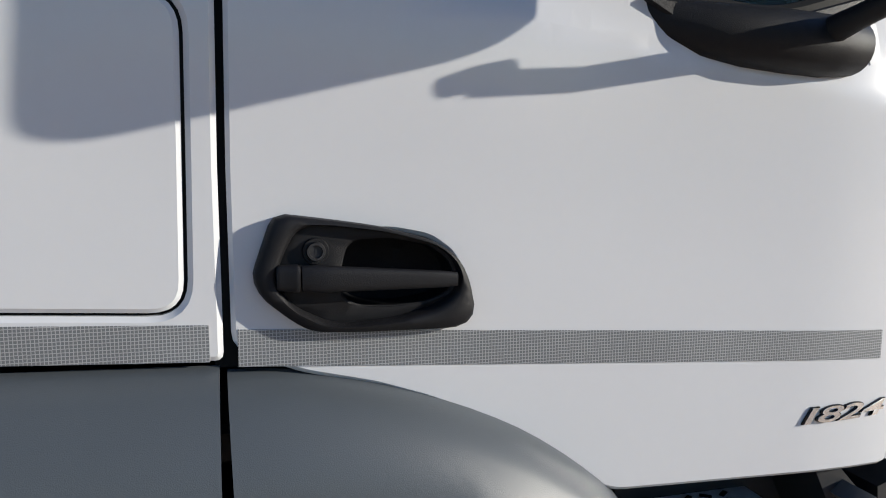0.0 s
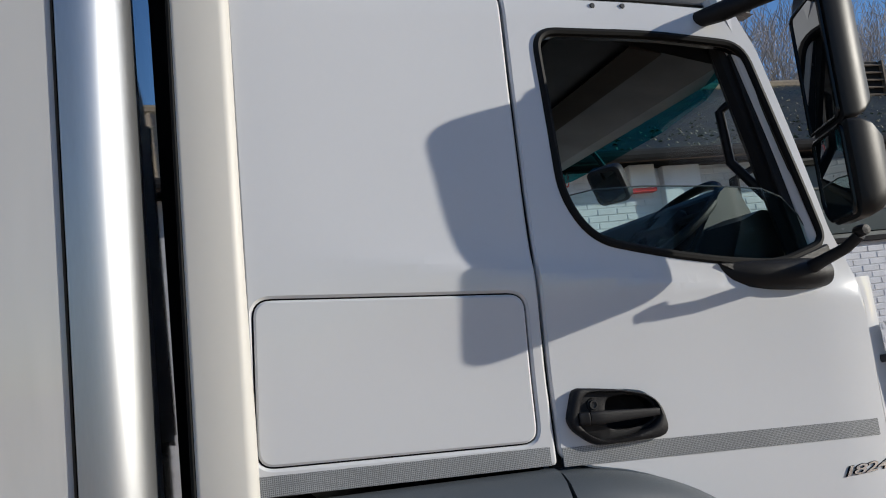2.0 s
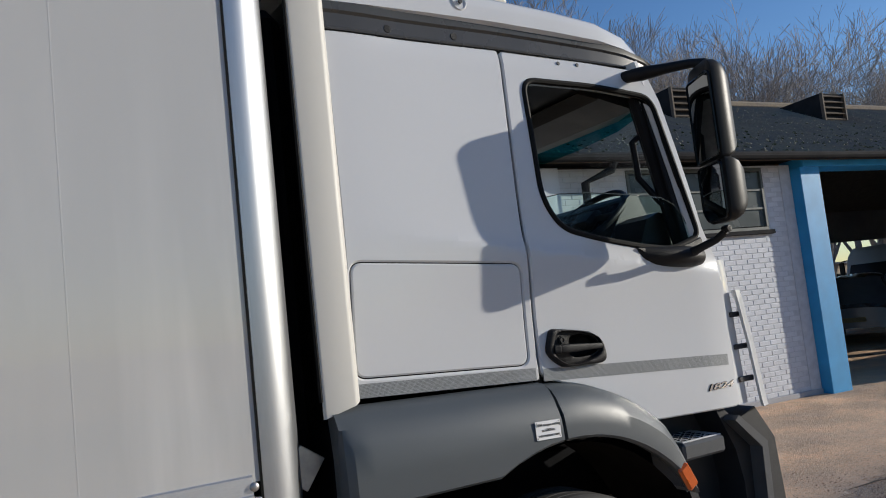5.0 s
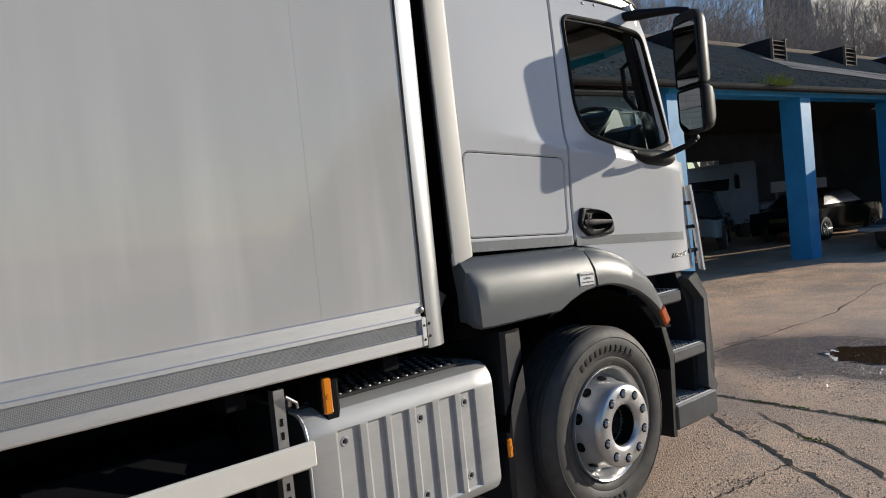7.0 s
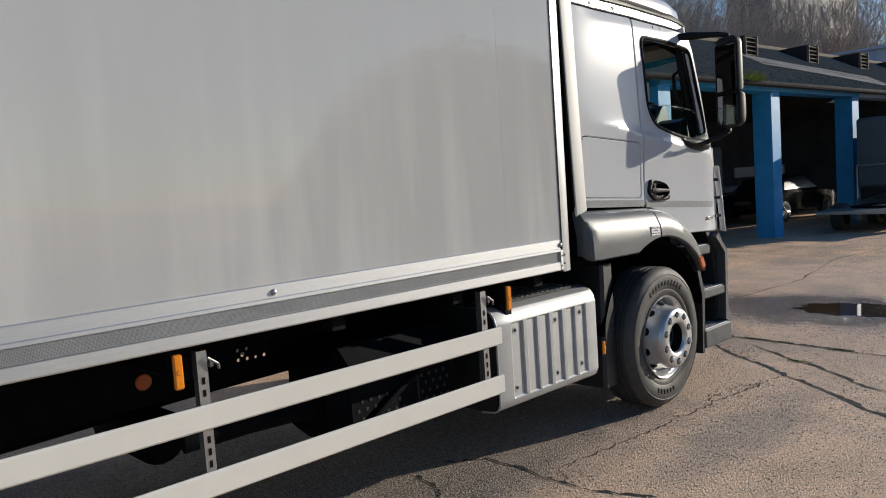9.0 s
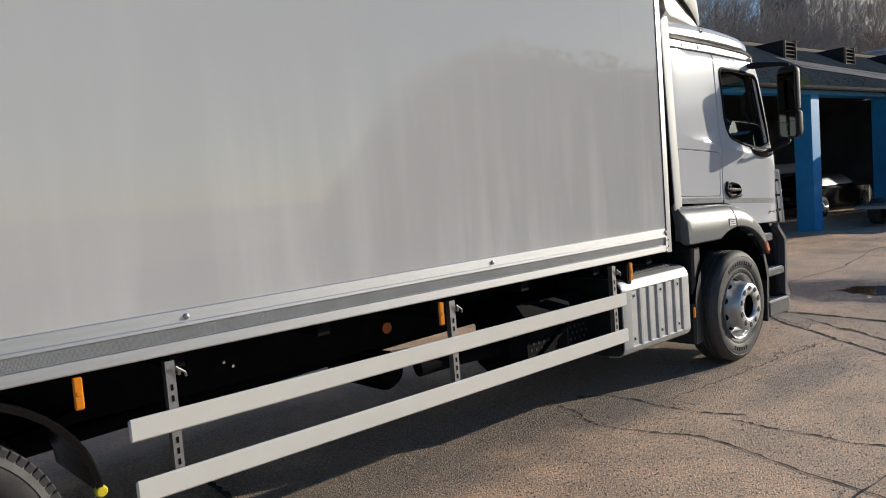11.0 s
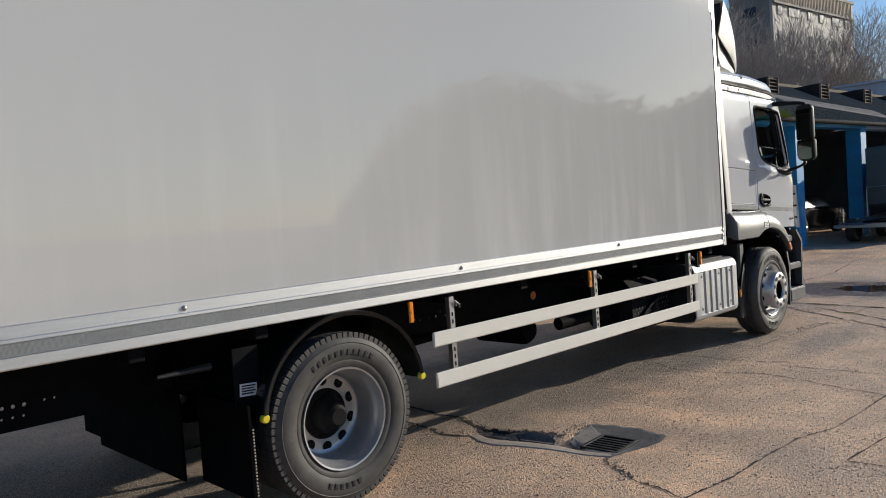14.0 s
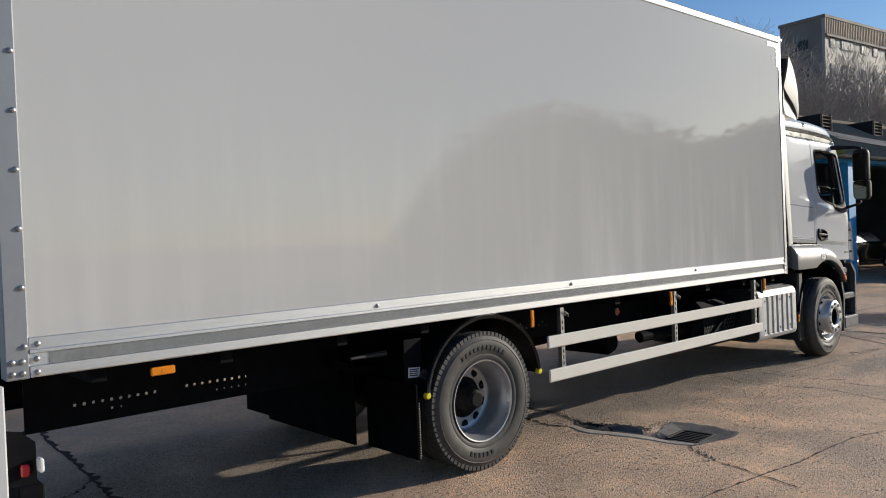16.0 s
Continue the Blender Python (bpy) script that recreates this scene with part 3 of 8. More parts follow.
def sheet(outline, holes, surf, step=0.05, thick=0.02, edge=0.005, drop=0.004, folds=()):
    """A sheet with openings that follows y = surf(x, z), with rolled edges and a thickness towards +y."""
    from mathutils.geometry import delaunay_2d_cdt
    rims, verts, edges = [], [], []
    for q, (poly, sgn) in enumerate([(outline, 1)] + [(h, -1) for h in holes]):
        p = dense(poly, step)
        ring2 = inset(p, edge * sgn)
        for ring, low in ((p, drop), (ring2, 0.0)):
            k = len(verts)
            verts += [(v[0], v[1], low) for v in ring]
            edges += [(k + i, k + (i + 1) % len(ring)) for i in range(len(ring))]
    for line in folds:
        k = len(verts)
        verts += [(x, z, 0.0) for x, z in line]
        edges += [(k + i, k + i + 1) for i in range(len(line) - 1)]
    xs, zs = [v[0] for v in outline], [v[1] for v in outline]
    out2, holes2 = inset(outline, edge * 1.8), [inset(h, -edge * 1.8) for h in holes]
    x = min(xs) + step / 2
    while x < max(xs):
        z = min(zs) + step / 2
        while z < max(zs):
            if inside(out2, x, z) and not any(inside(h, x, z) for h in holes2):
                verts.append((x, z, 0.0))
            z += step
        x += step
    res = delaunay_2d_cdt([Vector(v[:2]) for v in verts], edges, [], 0, 1e-6)
    vs, fs, orig = res[0], res[2], res[3]
    low = [max((verts[i][2] for i in o), default=0.0) for o in orig]
    tris = []
    for t in fs:
        cx, cz = sum(vs[i][0] for i in t) / 3, sum(vs[i][1] for i in t) / 3
        if inside(outline, cx, cz) and not any(inside(h, cx, cz) for h in holes):
            tris.append(tuple(t))
    front = [(p[0], surf(p[0], p[1]) + low[i], p[1]) for i, p in enumerate(vs)]
    back = [(p[0], p[1] + thick, p[2]) for p in front]
    n = len(front)
    faces = list(tris) + [tuple(i + n for i in t[::-1]) for t in tris]
    count = {}
    for t in tris:
        for a, b in ((t[0], t[1]), (t[1], t[2]), (t[2], t[0])):
            count[(a, b)] = 1
    for a, b in count:
        if (b, a) not in count:
            faces.append((b, a, a + n, b + n))
    used = sorted({i for f in faces for i in f})
    re = {u: k for k, u in enumerate(used)}
    allv = front + back
    out = M()
    out.add([allv[u] for u in used], [tuple(re[i] for i in f) for f in faces])
    return out


def moved(src, m):
    out = M()
    out.v = [tuple(m @ Vector(p)) for p in src.v]
    out.f = list(src.f)
    return out


def bead(line, surf, r, seg=6, closed=True, off=0.0):
    """A round seal that follows a line of (x, z) on a surface."""
    pts = [(x, surf(x, z) + off, z) for x, z in line]
    if closed:
        pts = pts + [pts[0], pts[1]]
    return M().tube(pts, r, seg, not closed)


# ---- ground ----
DRAIN = (-4.36, -1.86)


def ground_height(x, y):
    """Nearly level yard with a shallow dish round the drain."""
    d = math.hypot((x - DRAIN[0]) * 0.8, y - DRAIN[1])
    z = -0.055 * math.exp(-(d / 0.30) ** 2)
    # broken trench that leads to the drain
    t = max(0.0, min(1.0, (y + 0.95) / -0.72))
    e = math.hypot(x - (-4.78 + 0.16 * t), (y + 0.95 + 0.72 * t))
    z -= 0.040 * math.exp(-(e / 0.075) ** 2)
    if abs(x) < 14 and abs(y) < 9:
        z += 0.012 * noise.noise((x * 0.35, y * 0.35, 0.0)) * smoothstep(0.2, 1.5, d)
    return z - 0.004


def make_ground():
    src = M()
    xs = [-400, -120, -45, -25, -17] + [-14 + 0.25 * k for k in range(9 * 4)] + [-5.0 + 0.05 * k for k in range(30)]
    xs += [-3.4 + 0.25 * k for k in range(int((14 + 3.4) * 4))] + [14, 17, 22, 30, 50, 120, 400]
    xs = sorted(set(round(x, 3) for x in xs))
    ys = [-400, -100, -40, -20, -12] + [-9 + 0.25 * k for k in range(25)] + [-2.7 + 0.05 * k for k in range(44)]
    ys += [-0.5 + 0.25 * k for k in range(38)] + [9.0, 12, 20, 40, 100, 400]
    ys = sorted(set(round(y, 3) for y in ys))
    src.grid([[(x, y, ground_height(x, y)) for y in ys] for x in xs])
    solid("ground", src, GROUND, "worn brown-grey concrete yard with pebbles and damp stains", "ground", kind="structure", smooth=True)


make_ground()


def jagged(pts, n, amp, seed):
    rnd = random.Random(seed)
    out = []
    for i in range(len(pts) - 1):
        a, b = Vector(pts[i]), Vector(pts[i + 1])
        nrm = Vector((-(b - a).y, (b - a).x)).normalized()
        for j in range(n):
            t = j / n
            out.append(a + (b - a) * t + nrm * rnd.uniform(-amp, amp) * (0 if j == 0 else 1))
    out.append(Vector(pts[-1]))
    return out


def crack(pts, width, seed, label="dirt-filled crack across the concrete yard", n=14, amp=0.02):
    rnd = random.Random(seed)
    line = jagged(pts, n, amp, seed)
    rows = []
    for i, p in enumerate(line):
        d = (line[min(i + 1, len(line) - 1)] - line[max(i - 1, 0)]).normalized()
        nrm = Vector((-d.y, d.x))
        w = width * (0.40 + 1.25 * rnd.random() ** 1.8) * (0.2 if i in (0, len(line) - 1) else 1)
        row = []
        for s in (-1, 1):
            q = p + nrm * w * s
            row.append((q.x, q.y, ground_height(q.x, q.y) + 0.004))
        rows.append(row)
    solid("ground_crack", M().grid(rows), CRACK, label, "crack", kind="structure")


crack([(-2.0, -0.70), (-2.05, -0.93), (-2.19, -1.13), (-2.23, -1.27), (-2.19, -1.44), (-2.15, -1.65), (-2.04, -1.95), (-2.12, -2.3), (-2.27, -2.7), (-2.4, -3.3)], 0.008, 1, n=8, amp=0.014)
crack([(-1.75, -0.70), (-1.55, -0.87), (-1.55, -1.17), (-1.59, -1.45), (-1.58, -1.70), (-1.47, -2.0)], 0.009, 2, n=8, amp=0.014)
crack([(-1.60, -1.95), (-1.65, -2.25), (-1.63, -2.51), (-1.66, -2.74), (-1.57, -3.01), (-1.5, -3.6)], 0.008, 15, n=8, amp=0.014)
crack([(-1.44, -1.33), (-1.52, -1.46), (-1.60, -1.50)], 0.005, 16, n=6, amp=0.012)
crack([(2.45, -0.2), (2.18, -0.46), (1.73, -0.91), (1.47, -1.30), (1.23, -1.60), (0.95, -1.99), (0.65, -2.33), (0.2, -3.0)], 0.015, 3, n=9, amp=0.018)
crack([(2.45, -0.2), (2.41, -0.58), (2.38, -0.93), (2.35, -1.23), (2.31, -1.52), (2.24, -1.89), (2.2, -2.8)], 0.018, 5, n=9, amp=0.018)
crack([(2.13, -0.97), (1.80, -1.38), (1.57, -1.77), (1.18, -2.21), (0.9, -2.9)], 0.013, 4, n=9, amp=0.018)
crack([(1.23, -1.60), (0.84, -1.56), (0.34, -1.49), (-0.38, -1.44), (-0.80, -1.40), (-1.44, -1.33)], 0.005, 17, "worn joint between two concrete slabs", n=14, amp=0.020)
crack([(-4.04, -3.29), (-3.15, -3.37), (-2.9, -3.4)], 0.007, 13, "joint along an inset concrete slab", amp=0.003)
crack([(-4.04, -3.29), (-4.02, -3.52), (-3.98, -3.9)], 0.007, 14, "joint along an inset concrete slab", amp=0.003)
crack([(-4.54, 0.45), (-4.56, 0.05), (-4.60, -0.31), (-4.58, -0.52), (-4.66, -0.76), (-4.70, -0.94), (-4.67, -1.10), (-4.60, -1.20), (-4.53, -1.34), (-4.50, -1.52)], 0.020, 6, n=7, amp=0.016)
crack([(-4.95, 0.2), (-4.92, -0.07), (-4.91, -0.33), (-4.93, -0.55), (-4.98, -0.74), (-4.93, -0.90), (-4.84, -0.96)], 0.017, 18, n=7, amp=0.014)
crack([(-4.72, -2.03), (-4.83, -2.11), (-4.92, -2.24), (-5.02, -2.42), (-5.06, -2.65), (-5.2, -3.1)], 0.010, 7, n=8)
crack([(-6.3, -2.58), (-5.89, -2.70), (-5.05, -2.80), (-4.67, -2.86), (-4.21, -2.87), (-3.75, -2.90), (-3.38, -3.02), (-2.35, -3.06), (-1.2, -3.15)], 0.007, 8, "worn joint between two concrete slabs", amp=0.007)
crack([(-8.2, 3.2), (-8.29, 2.31), (-8.33, 1.44), (-8.36, 0.82), (-8.42, 0.16), (-8.55, -0.6), (-8.75, -2.4)], 0.026, 9, n=12, amp=0.025)
crack([(-8.36, 0.90), (-8.43, 0.75), (-8.60, 0.55), (-8.9, 0.45)], 0.009, 10, n=8)
crack([(4.0, 0.4), (6.5, 0.2), (9.0, 0.6), (12.0, 0.2)], 0.010, 11)


def patch(name, outline, material, label, category, lift, seed, amp=0.05, kind="structure"):
    """A low irregular sheet on the yard."""
    rnd = random.Random(seed)
    pts = []
    for i in range(len(outline)):
        a, b = Vector(outline[i - 1]), Vector(outline[i])
        for j in range(6):
            p = a + (b - a) * (j / 6)
            pts.append(p + Vector((rnd.uniform(-amp, amp), rnd.uniform(-amp, amp))))
    c = sum(pts, Vector((0, 0))) / len(pts)
    rows = []
    for s in (1.0, 0.9, 0.6, 0.3, 0.02):
        rows.append([(c.x + (p.x - c.x) * s, c.y + (p.y - c.y) * s, ground_height(c.x + (p.x - c.x) * s, c.y + (p.y - c.y) * s) + lift * (0.25 if s == 1.0 else 1)) for p in pts])
    return solid(name, M().grid(rows, True), material, label, category, kind=kind)


patch("puddle", [(4.05, -0.62), (4.5, -0.5), (4.75, -0.9), (4.85, -1.5), (4.6, -2.2), (4.1, -2.3), (3.95, -1.6), (4.0, -1.0)], WATER, "shallow dark puddle on the yard", "puddle", 0.003, 3, 0.09)
patch("tar_patch", [(-4.16, -1.50), (-4.06, -1.66), (-4.02, -1.85), (-4.09, -2.12), (-4.26, -2.15), (-4.46, -2.08), (-4.68, -2.06), (-4.66, -1.85), (-4.61, -1.66), (-4.36, -1.56)], TAR, "dark worn apron round the drain grate", "patch", 0.006, 4, 0.010)
patch("cement_patch", [(-4.57, -1.62), (-4.36, -1.55), (-4.17, -1.53), (-4.27, -1.69), (-4.42, -1.73), (-4.60, -1.72)], GREYCEMENT, "grey cement patch beside the drain grate", "patch", 0.012, 7, 0.010)
patch("tar_patch", [(-4.80, -0.99), (-4.71, -1.02), (-4.70, -1.15), (-4.76, -1.24), (-4.84, -1.16)], TAR, "loose tar slab in a broken trench", "patch", 0.020, 5, 0.008)
patch("tar_patch", [(-4.66, -1.20), (-4.58, -1.33), (-4.57, -1.50), (-4.65, -1.58), (-4.71, -1.44), (-4.74, -1.30)], TAR, "loose tar slab in a broken trench", "patch", 0.022, 8, 0.008)


def cement_edge():
    """Pale curved cement lip along the trench, a low rounded ribbon."""
    outer = [(-4.90, -0.96), (-4.965, -1.12), (-4.965, -1.25), (-4.89, -1.42), (-4.78, -1.74), (-4.735, -1.94), (-4.69, -2.09)]
    inner = [(-4.835, -0.98), (-4.87, -1.12), (-4.84, -1.28), (-4.775, -1.45), (-4.705, -1.69), (-4.69, -1.85), (-4.655, -2.06)]
    rows = []
    for i in range(6):
        for j in range(5):
            t = j / 5
            a, b = Vector(outer[i]).lerp(Vector(outer[i + 1]), t), Vector(inner[i]).lerp(Vector(inner[i + 1]), t)
            w = 0.008 * noise.noise((i + t, 3.0, 1.0))
            row = []
            for q, lift in ((-0.06, -0.006), (0.06, 0.006), (0.5, 0.009), (0.94, 0.006), (1.06, -0.015)):
                p = a.lerp(b, q)
                row.append((p.x + w, p.y + w, ground_height(a.x, a.y) + lift))
            rows.append(row)
    solid("cement_edge", M().grid(rows), CEMENT, "pale cement edge of an old drain trench", "kerb", kind="structure", smooth=True)


cement_edge()


def make_drain():
    at = Matrix.Translation((-4.425, -1.86, -0.046)) @ pose(0, 0, 0, 0, 0, 4) @ Matrix.Scale(0.66, 4)
    grate = thing("drain_grate", "slotted cast iron drain grate set in the yard", "drain", at)
    fr = M()
    for s in (-1, 1):
        fr.box(-0.24, 0.24, s * 0.205 - 0.02, s * 0.205 + 0.02, -0.01, 0.03, 0.004)
        fr.box(s * 0.225 - 0.02, s * 0.225 + 0.02, -0.185, 0.185, -0.01, 0.03, 0.004)
    part("frame", fr, GRATE, grate)
    bar = M().box(-0.019, 0.019, -0.185, 0.185, -0.008, 0.026, 0.004)
    me = mesh_of("bar", bar, GRATE)
    for k in range(5):
        ob = new("bar", me)
        ob.parent = grate
        ob.matrix_basis = pose(-0.14 + k * 0.07, 0, 0)
    part("sump", M().box(-0.21, 0.21, -0.19, 0.19, -0.016, -0.011), CRACK, grate, "dark pit under the bars")


make_drain()
rnd = random.Random(21)
weeds = M()
for cx, cy, many in ((2.385, -0.87, 60), (2.36, -1.14, 60), (2.28, -1.70, 80), (1.70, -1.54, 70)):
    for k in range(many):
        x, y = cx + rnd.gauss(0, 0.012), cy + rnd.gauss(0, 0.055)
        a, h = rnd.uniform(0, 6.3), rnd.uniform(0.004, 0.014)
        dx, dy = math.cos(a) * 0.007, math.sin(a) * 0.007
        z = ground_height(x, y) + 0.003
        weeds.add([(x - dx, y - dy, z), (x + dy, y - dx, z + h), (x + dx, y + dy, z + h * 0.7), (x - dy, y + dx, z + 0.002)], [(0, 1, 2, 3)])
solid("weeds", weeds, WEED, "tiny green weeds growing in the yard cracks", "weeds", kind="stuff")
rnd = random.Random(22)
stones = M()
for k in range(52000):
    x, y = rnd.uniform(-9.5, 5.5), rnd.uniform(-4.2, -0.5)
    if noise.noise((x * 0.6, y * 0.8, 7.0)) < rnd.uniform(-0.6, 0.2) or math.hypot(x + 4.36, y + 1.86) < 0.45:
        continue
    r = 0.0045 + 0.0065 * rnd.random() ** 2
    a = rnd.uniform(0, 1.57)
    c, q = math.cos(a) * r, math.sin(a) * r * rnd.uniform(0.6, 1.0)
    z = ground_height(x, y) - 0.001
    stones.add([(x - c, y - q, z), (x + q, y - c, z), (x + c, y + q, z), (x - q, y + c, z), (x + c * 0.2, y, z + r * rnd.uniform(0.4, 0.9))], [(0, 1, 4), (1, 2, 4), (2, 3, 4), (3, 0, 4)])
for ax, ay, bx, by, count, wide in ((-4.58, -0.35, -4.70, -0.94, 150, 0.035), (-4.92, -0.30, -4.98, -0.74, 130, 0.035), (-4.90, -0.80, -4.76, -0.95, 90, 0.05), (-4.68, -1.05, -4.50, -1.45, 160, 0.04), (-4.5, -1.5, -4.2, -1.5, 90, 0.03), (-4.98, -1.0, -4.95, -1.4, 60, 0.03), (-5.02, -2.4, -4.75, -2.05, 60, 0.03), (0.30, -1.40, 0.93, -1.53, 160, 0.06), (2.18, -0.46, 1.23, -1.60, 110, 0.03), (2.4, -0.6, 2.25, -1.9, 110, 0.03)):
    for k in range(count):
        t = rnd.random()
        x, y = ax + (bx - ax) * t + rnd.gauss(0, wide), ay + (by - ay) * t + rnd.gauss(0, wide)
        r = 0.004 + 0.009 * rnd.random() ** 2.5
        a = rnd.uniform(0, 1.57)
        c, q = math.cos(a) * r, math.sin(a) * r
        z = ground_height(x, y) - 0.001
        stones.add([(x - c, y - q, z), (x + q, y - c, z), (x + c, y + q, z), (x - q, y + c, z), (x + c * 0.2, y, z + r * rnd.uniform(0.6, 1.1))], [(0, 1, 4), (1, 2, 4), (2, 3, 4), (3, 0, 4)])
wet_grit = M()
for k in range(9000):
    x, y = rnd.gauss(4.1, 0.50), rnd.gauss(-1.0, 0.75)
    r = 0.004 + 0.007 * rnd.random() ** 2
    a = rnd.uniform(0, 1.57)
    c, q = math.cos(a) * r, math.sin(a) * r * rnd.uniform(0.6, 1.0)
    z = ground_height(x, y) - 0.001
    if k % 3 and 4.0 < x < 4.8 and -2.2 < y < -0.65:
        continue
    wet_grit.add([(x - c, y - q, z), (x + q, y - c, z), (x + c, y + q, z), (x - q, y + c, z), (x + c * 0.2, y, z + r * rnd.uniform(0.4, 1.0))], [(0, 1, 4), (1, 2, 4), (2, 3, 4), (3, 0, 4)])
solid("wet_grit", wet_grit, WETSTONE, "wet shining grit round the puddle", "gravel", kind="stuff")
solid("loose_stones", stones, PEBBLE, "loose grit and small stones on the yard", "gravel", kind="stuff")


# ---- truck: cargo box and chassis ----
truck = thing("box_truck", "white rigid box truck parked on the concrete yard", "truck")
BY = 1.25
BX0, BX1, BZ0, BZ1 = -9.34, -1.010, 1.135, 3.94
PX0, PX1, PZ0, PZ1 = -9.24, -1.165, 1.325, 3.86


def cargo_box():
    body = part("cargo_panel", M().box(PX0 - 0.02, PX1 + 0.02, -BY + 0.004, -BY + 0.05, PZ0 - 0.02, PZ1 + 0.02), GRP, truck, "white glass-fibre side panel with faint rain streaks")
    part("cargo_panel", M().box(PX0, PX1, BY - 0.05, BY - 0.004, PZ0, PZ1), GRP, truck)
    part("cargo_roof", M().box(BX0 + 0.02, BX1 - 0.02, -BY + 0.05, BY - 0.05, BZ1 - 0.06, BZ1 - 0.01), GRP, truck)
    part("cargo_floor", M().box(BX0 + 0.03, BX1 - 0.03, -BY + 0.05, BY - 0.05, BZ0 + 0.02, BZ0 + 0.10), CHASSIS, truck)
    part("cargo_bulkhead", M().box(BX1 - 0.05, BX1 - 0.015, -BY + 0.11, BY - 0.11, BZ0 + 0.02, BZ1 - 0.06), GRP, truck)
    part("cargo_rear_door", M().box(BX0 + 0.01, BX0 + 0.05, -BY + 0.09, BY - 0.09, BZ0 + 0.1, BZ1 - 0.08), GRP, truck)
    # faint vertical joints between the panel's sheets
    for x in (-1.66,):
        part("panel_joint", M().box(x - 0.002, x + 0.002, -BY + 0.0037, -BY + 0.006, PZ0, PZ1, 0.0002), GRP, body)
    # bottom rail: a stepped extrusion with the tape in its channel
    prof = [(-BY - 0.002, BZ0), (-BY - 0.006, BZ0 + 0.006), (-BY - 0.006, 1.187), (-BY + 0.004, 1.192), (-BY + 0.004, 1.248),
            (-BY - 0.008, 1.252), (-BY - 0.008, 1.266), (-BY - 0.003, 1.27), (-BY - 0.003, 1.322), (-BY + 0.004, 1.327), (-BY + 0.05, 1.327), (-BY + 0.05, BZ0)]
    rail = part("bottom_rail", M().prismx(prof, BX0 + 0.105, PX1 - 0.028), ALU, truck, "galvanised bottom side rail with dull patches")
    part("reflective_tape", M().box(BX0 + 0.19, PX1 - 0.036, -BY + 0.0015, -BY + 0.006, 1.194, 1.246), TAPE, rail, "silver honeycomb reflective tape")
    part("bottom_rail", M().prismx([(-y, z) for y, z in prof][::-1], BX0 + 0.105, PX1), ALU, truck)
    # rail end plates
    part("end_plate", M().box(PX1 - 0.030, PX1 - 0.006, -BY - 0.009, -BY + 0.02, BZ0 + 0.004, 1.26, 0.002), ALU, rail)
    rivet = M().lathe([(0.0, -0.011), (0.008, -0.010), (0.013, -0.006), (0.0145, 0.0)], 14)
    me = mesh_of("rivet", rivet, STEEL, True)

    small = mesh_of("rivet", M().lathe([(0.0, -0.004), (0.005, -0.004), (0.0075, 0.0)], 10), INK, True)

    def rivets(spots, parent, me=me):
        for x, y, z in spots:
            ob = new("rivet", me)
            ob.parent = parent
            ob.location = (x, y, z)

    rivets([(x, -BY - 0.003, 1.292) for x in (-1.19, -3.19, -5.17, -7.18, -9.20)], rail)
    rivets([(PX1 - 0.018, -BY - 0.007, z) for z in (1.225, 1.165)], rail, small)
    rivets([(-9.205, -BY - 0.006, z) for z in (1.222, 1.158)], rail)
    # front corner post: a rounded extrusion
    arc = [(BX1 - 0.125 + 0.125 * math.sin(a), -BY + 0.125 - 0.125 * math.cos(a)) for a in (radians(9 * k) for k in range(11))]
    ring = [(PX1, -BY + 0.03), (PX1, -BY - 0.001), (PX1 + 0.012, -BY - 0.001)] + [(x, y - 0.001) for x, y in arc] + [(BX1, -BY + 0.20), (BX1 - 0.04, -BY + 0.20), (BX1 - 0.04, -BY + 0.06)]
    for s in (1, -1):
        rows = [[(x, y * s, z) for x, y in ring] for z in (BZ0 - 0.01, 1.6, 2.4, 3.2, PZ1)]
        post = part("front_corner_post", M().grid(rows, True, True), POSTALU, truck, "rounded aluminium corner post", smooth=True)
        if s == 1:
            part("post_seal", M().box(PX1 - 0.005, PX1 + 0.003, -BY - 0.001, -BY + 0.03, BZ0, PZ1), RUBBER, post)
            rivets([(PX1 + 0.016, -BY - 0.001, z) for z in (1.228, 1.175)], post, small)
        cap_ring = [(x + (0.006 if x > BX1 - 0.06 else 0), (y - 0.004) * s) for x, y in ring]
        rows = [[(x, y, z) for x, y in cap_ring] for z in (PZ1 - 0.004, BZ1 - 0.016)]
        cx, cy = BX1 - 0.07, (-BY + 0.07) * s
        rows.append([(cx + (x - cx) * 0.9, cy + (y - cy) * 0.9, BZ1) for x, y in cap_ring])
        cap = part("corner_cap", M().grid(rows, True, True), RAILGREY, truck, "cast corner cap with raised maker's mark", smooth=True)
        if s == 1:
            for k, w in enumerate((0.018, 0.006, 0.006, 0.012, 0.013)):
                x = PX1 + 0.012 + k * 0.017
                part("raised_mark", M().box(x, x + w, -BY - 0.009, -BY - 0.004, 3.885, 3.905, 0.001), ALU, cap)
    # top rails
    prof = [(-BY - 0.004, PZ1), (-BY - 0.006, PZ1 + 0.01), (-BY - 0.006, BZ1 - 0.022), (-BY + 0.008, BZ1 - 0.004), (-BY + 0.03, BZ1), (-BY + 0.09, BZ1), (-BY + 0.09, PZ1)]
    for s in (1, -1):
        part("top_rail", M().prismx([(y * s, z) for y, z in prof], BX0 + 0.1, PX1), RAILGREY, truck, "grey top side rail")
    part("top_rail", M().box(BX1 - 0.06, BX1, -BY + 0.12, BY - 0.12, PZ1, BZ1, 0.01), RAILGREY, truck)
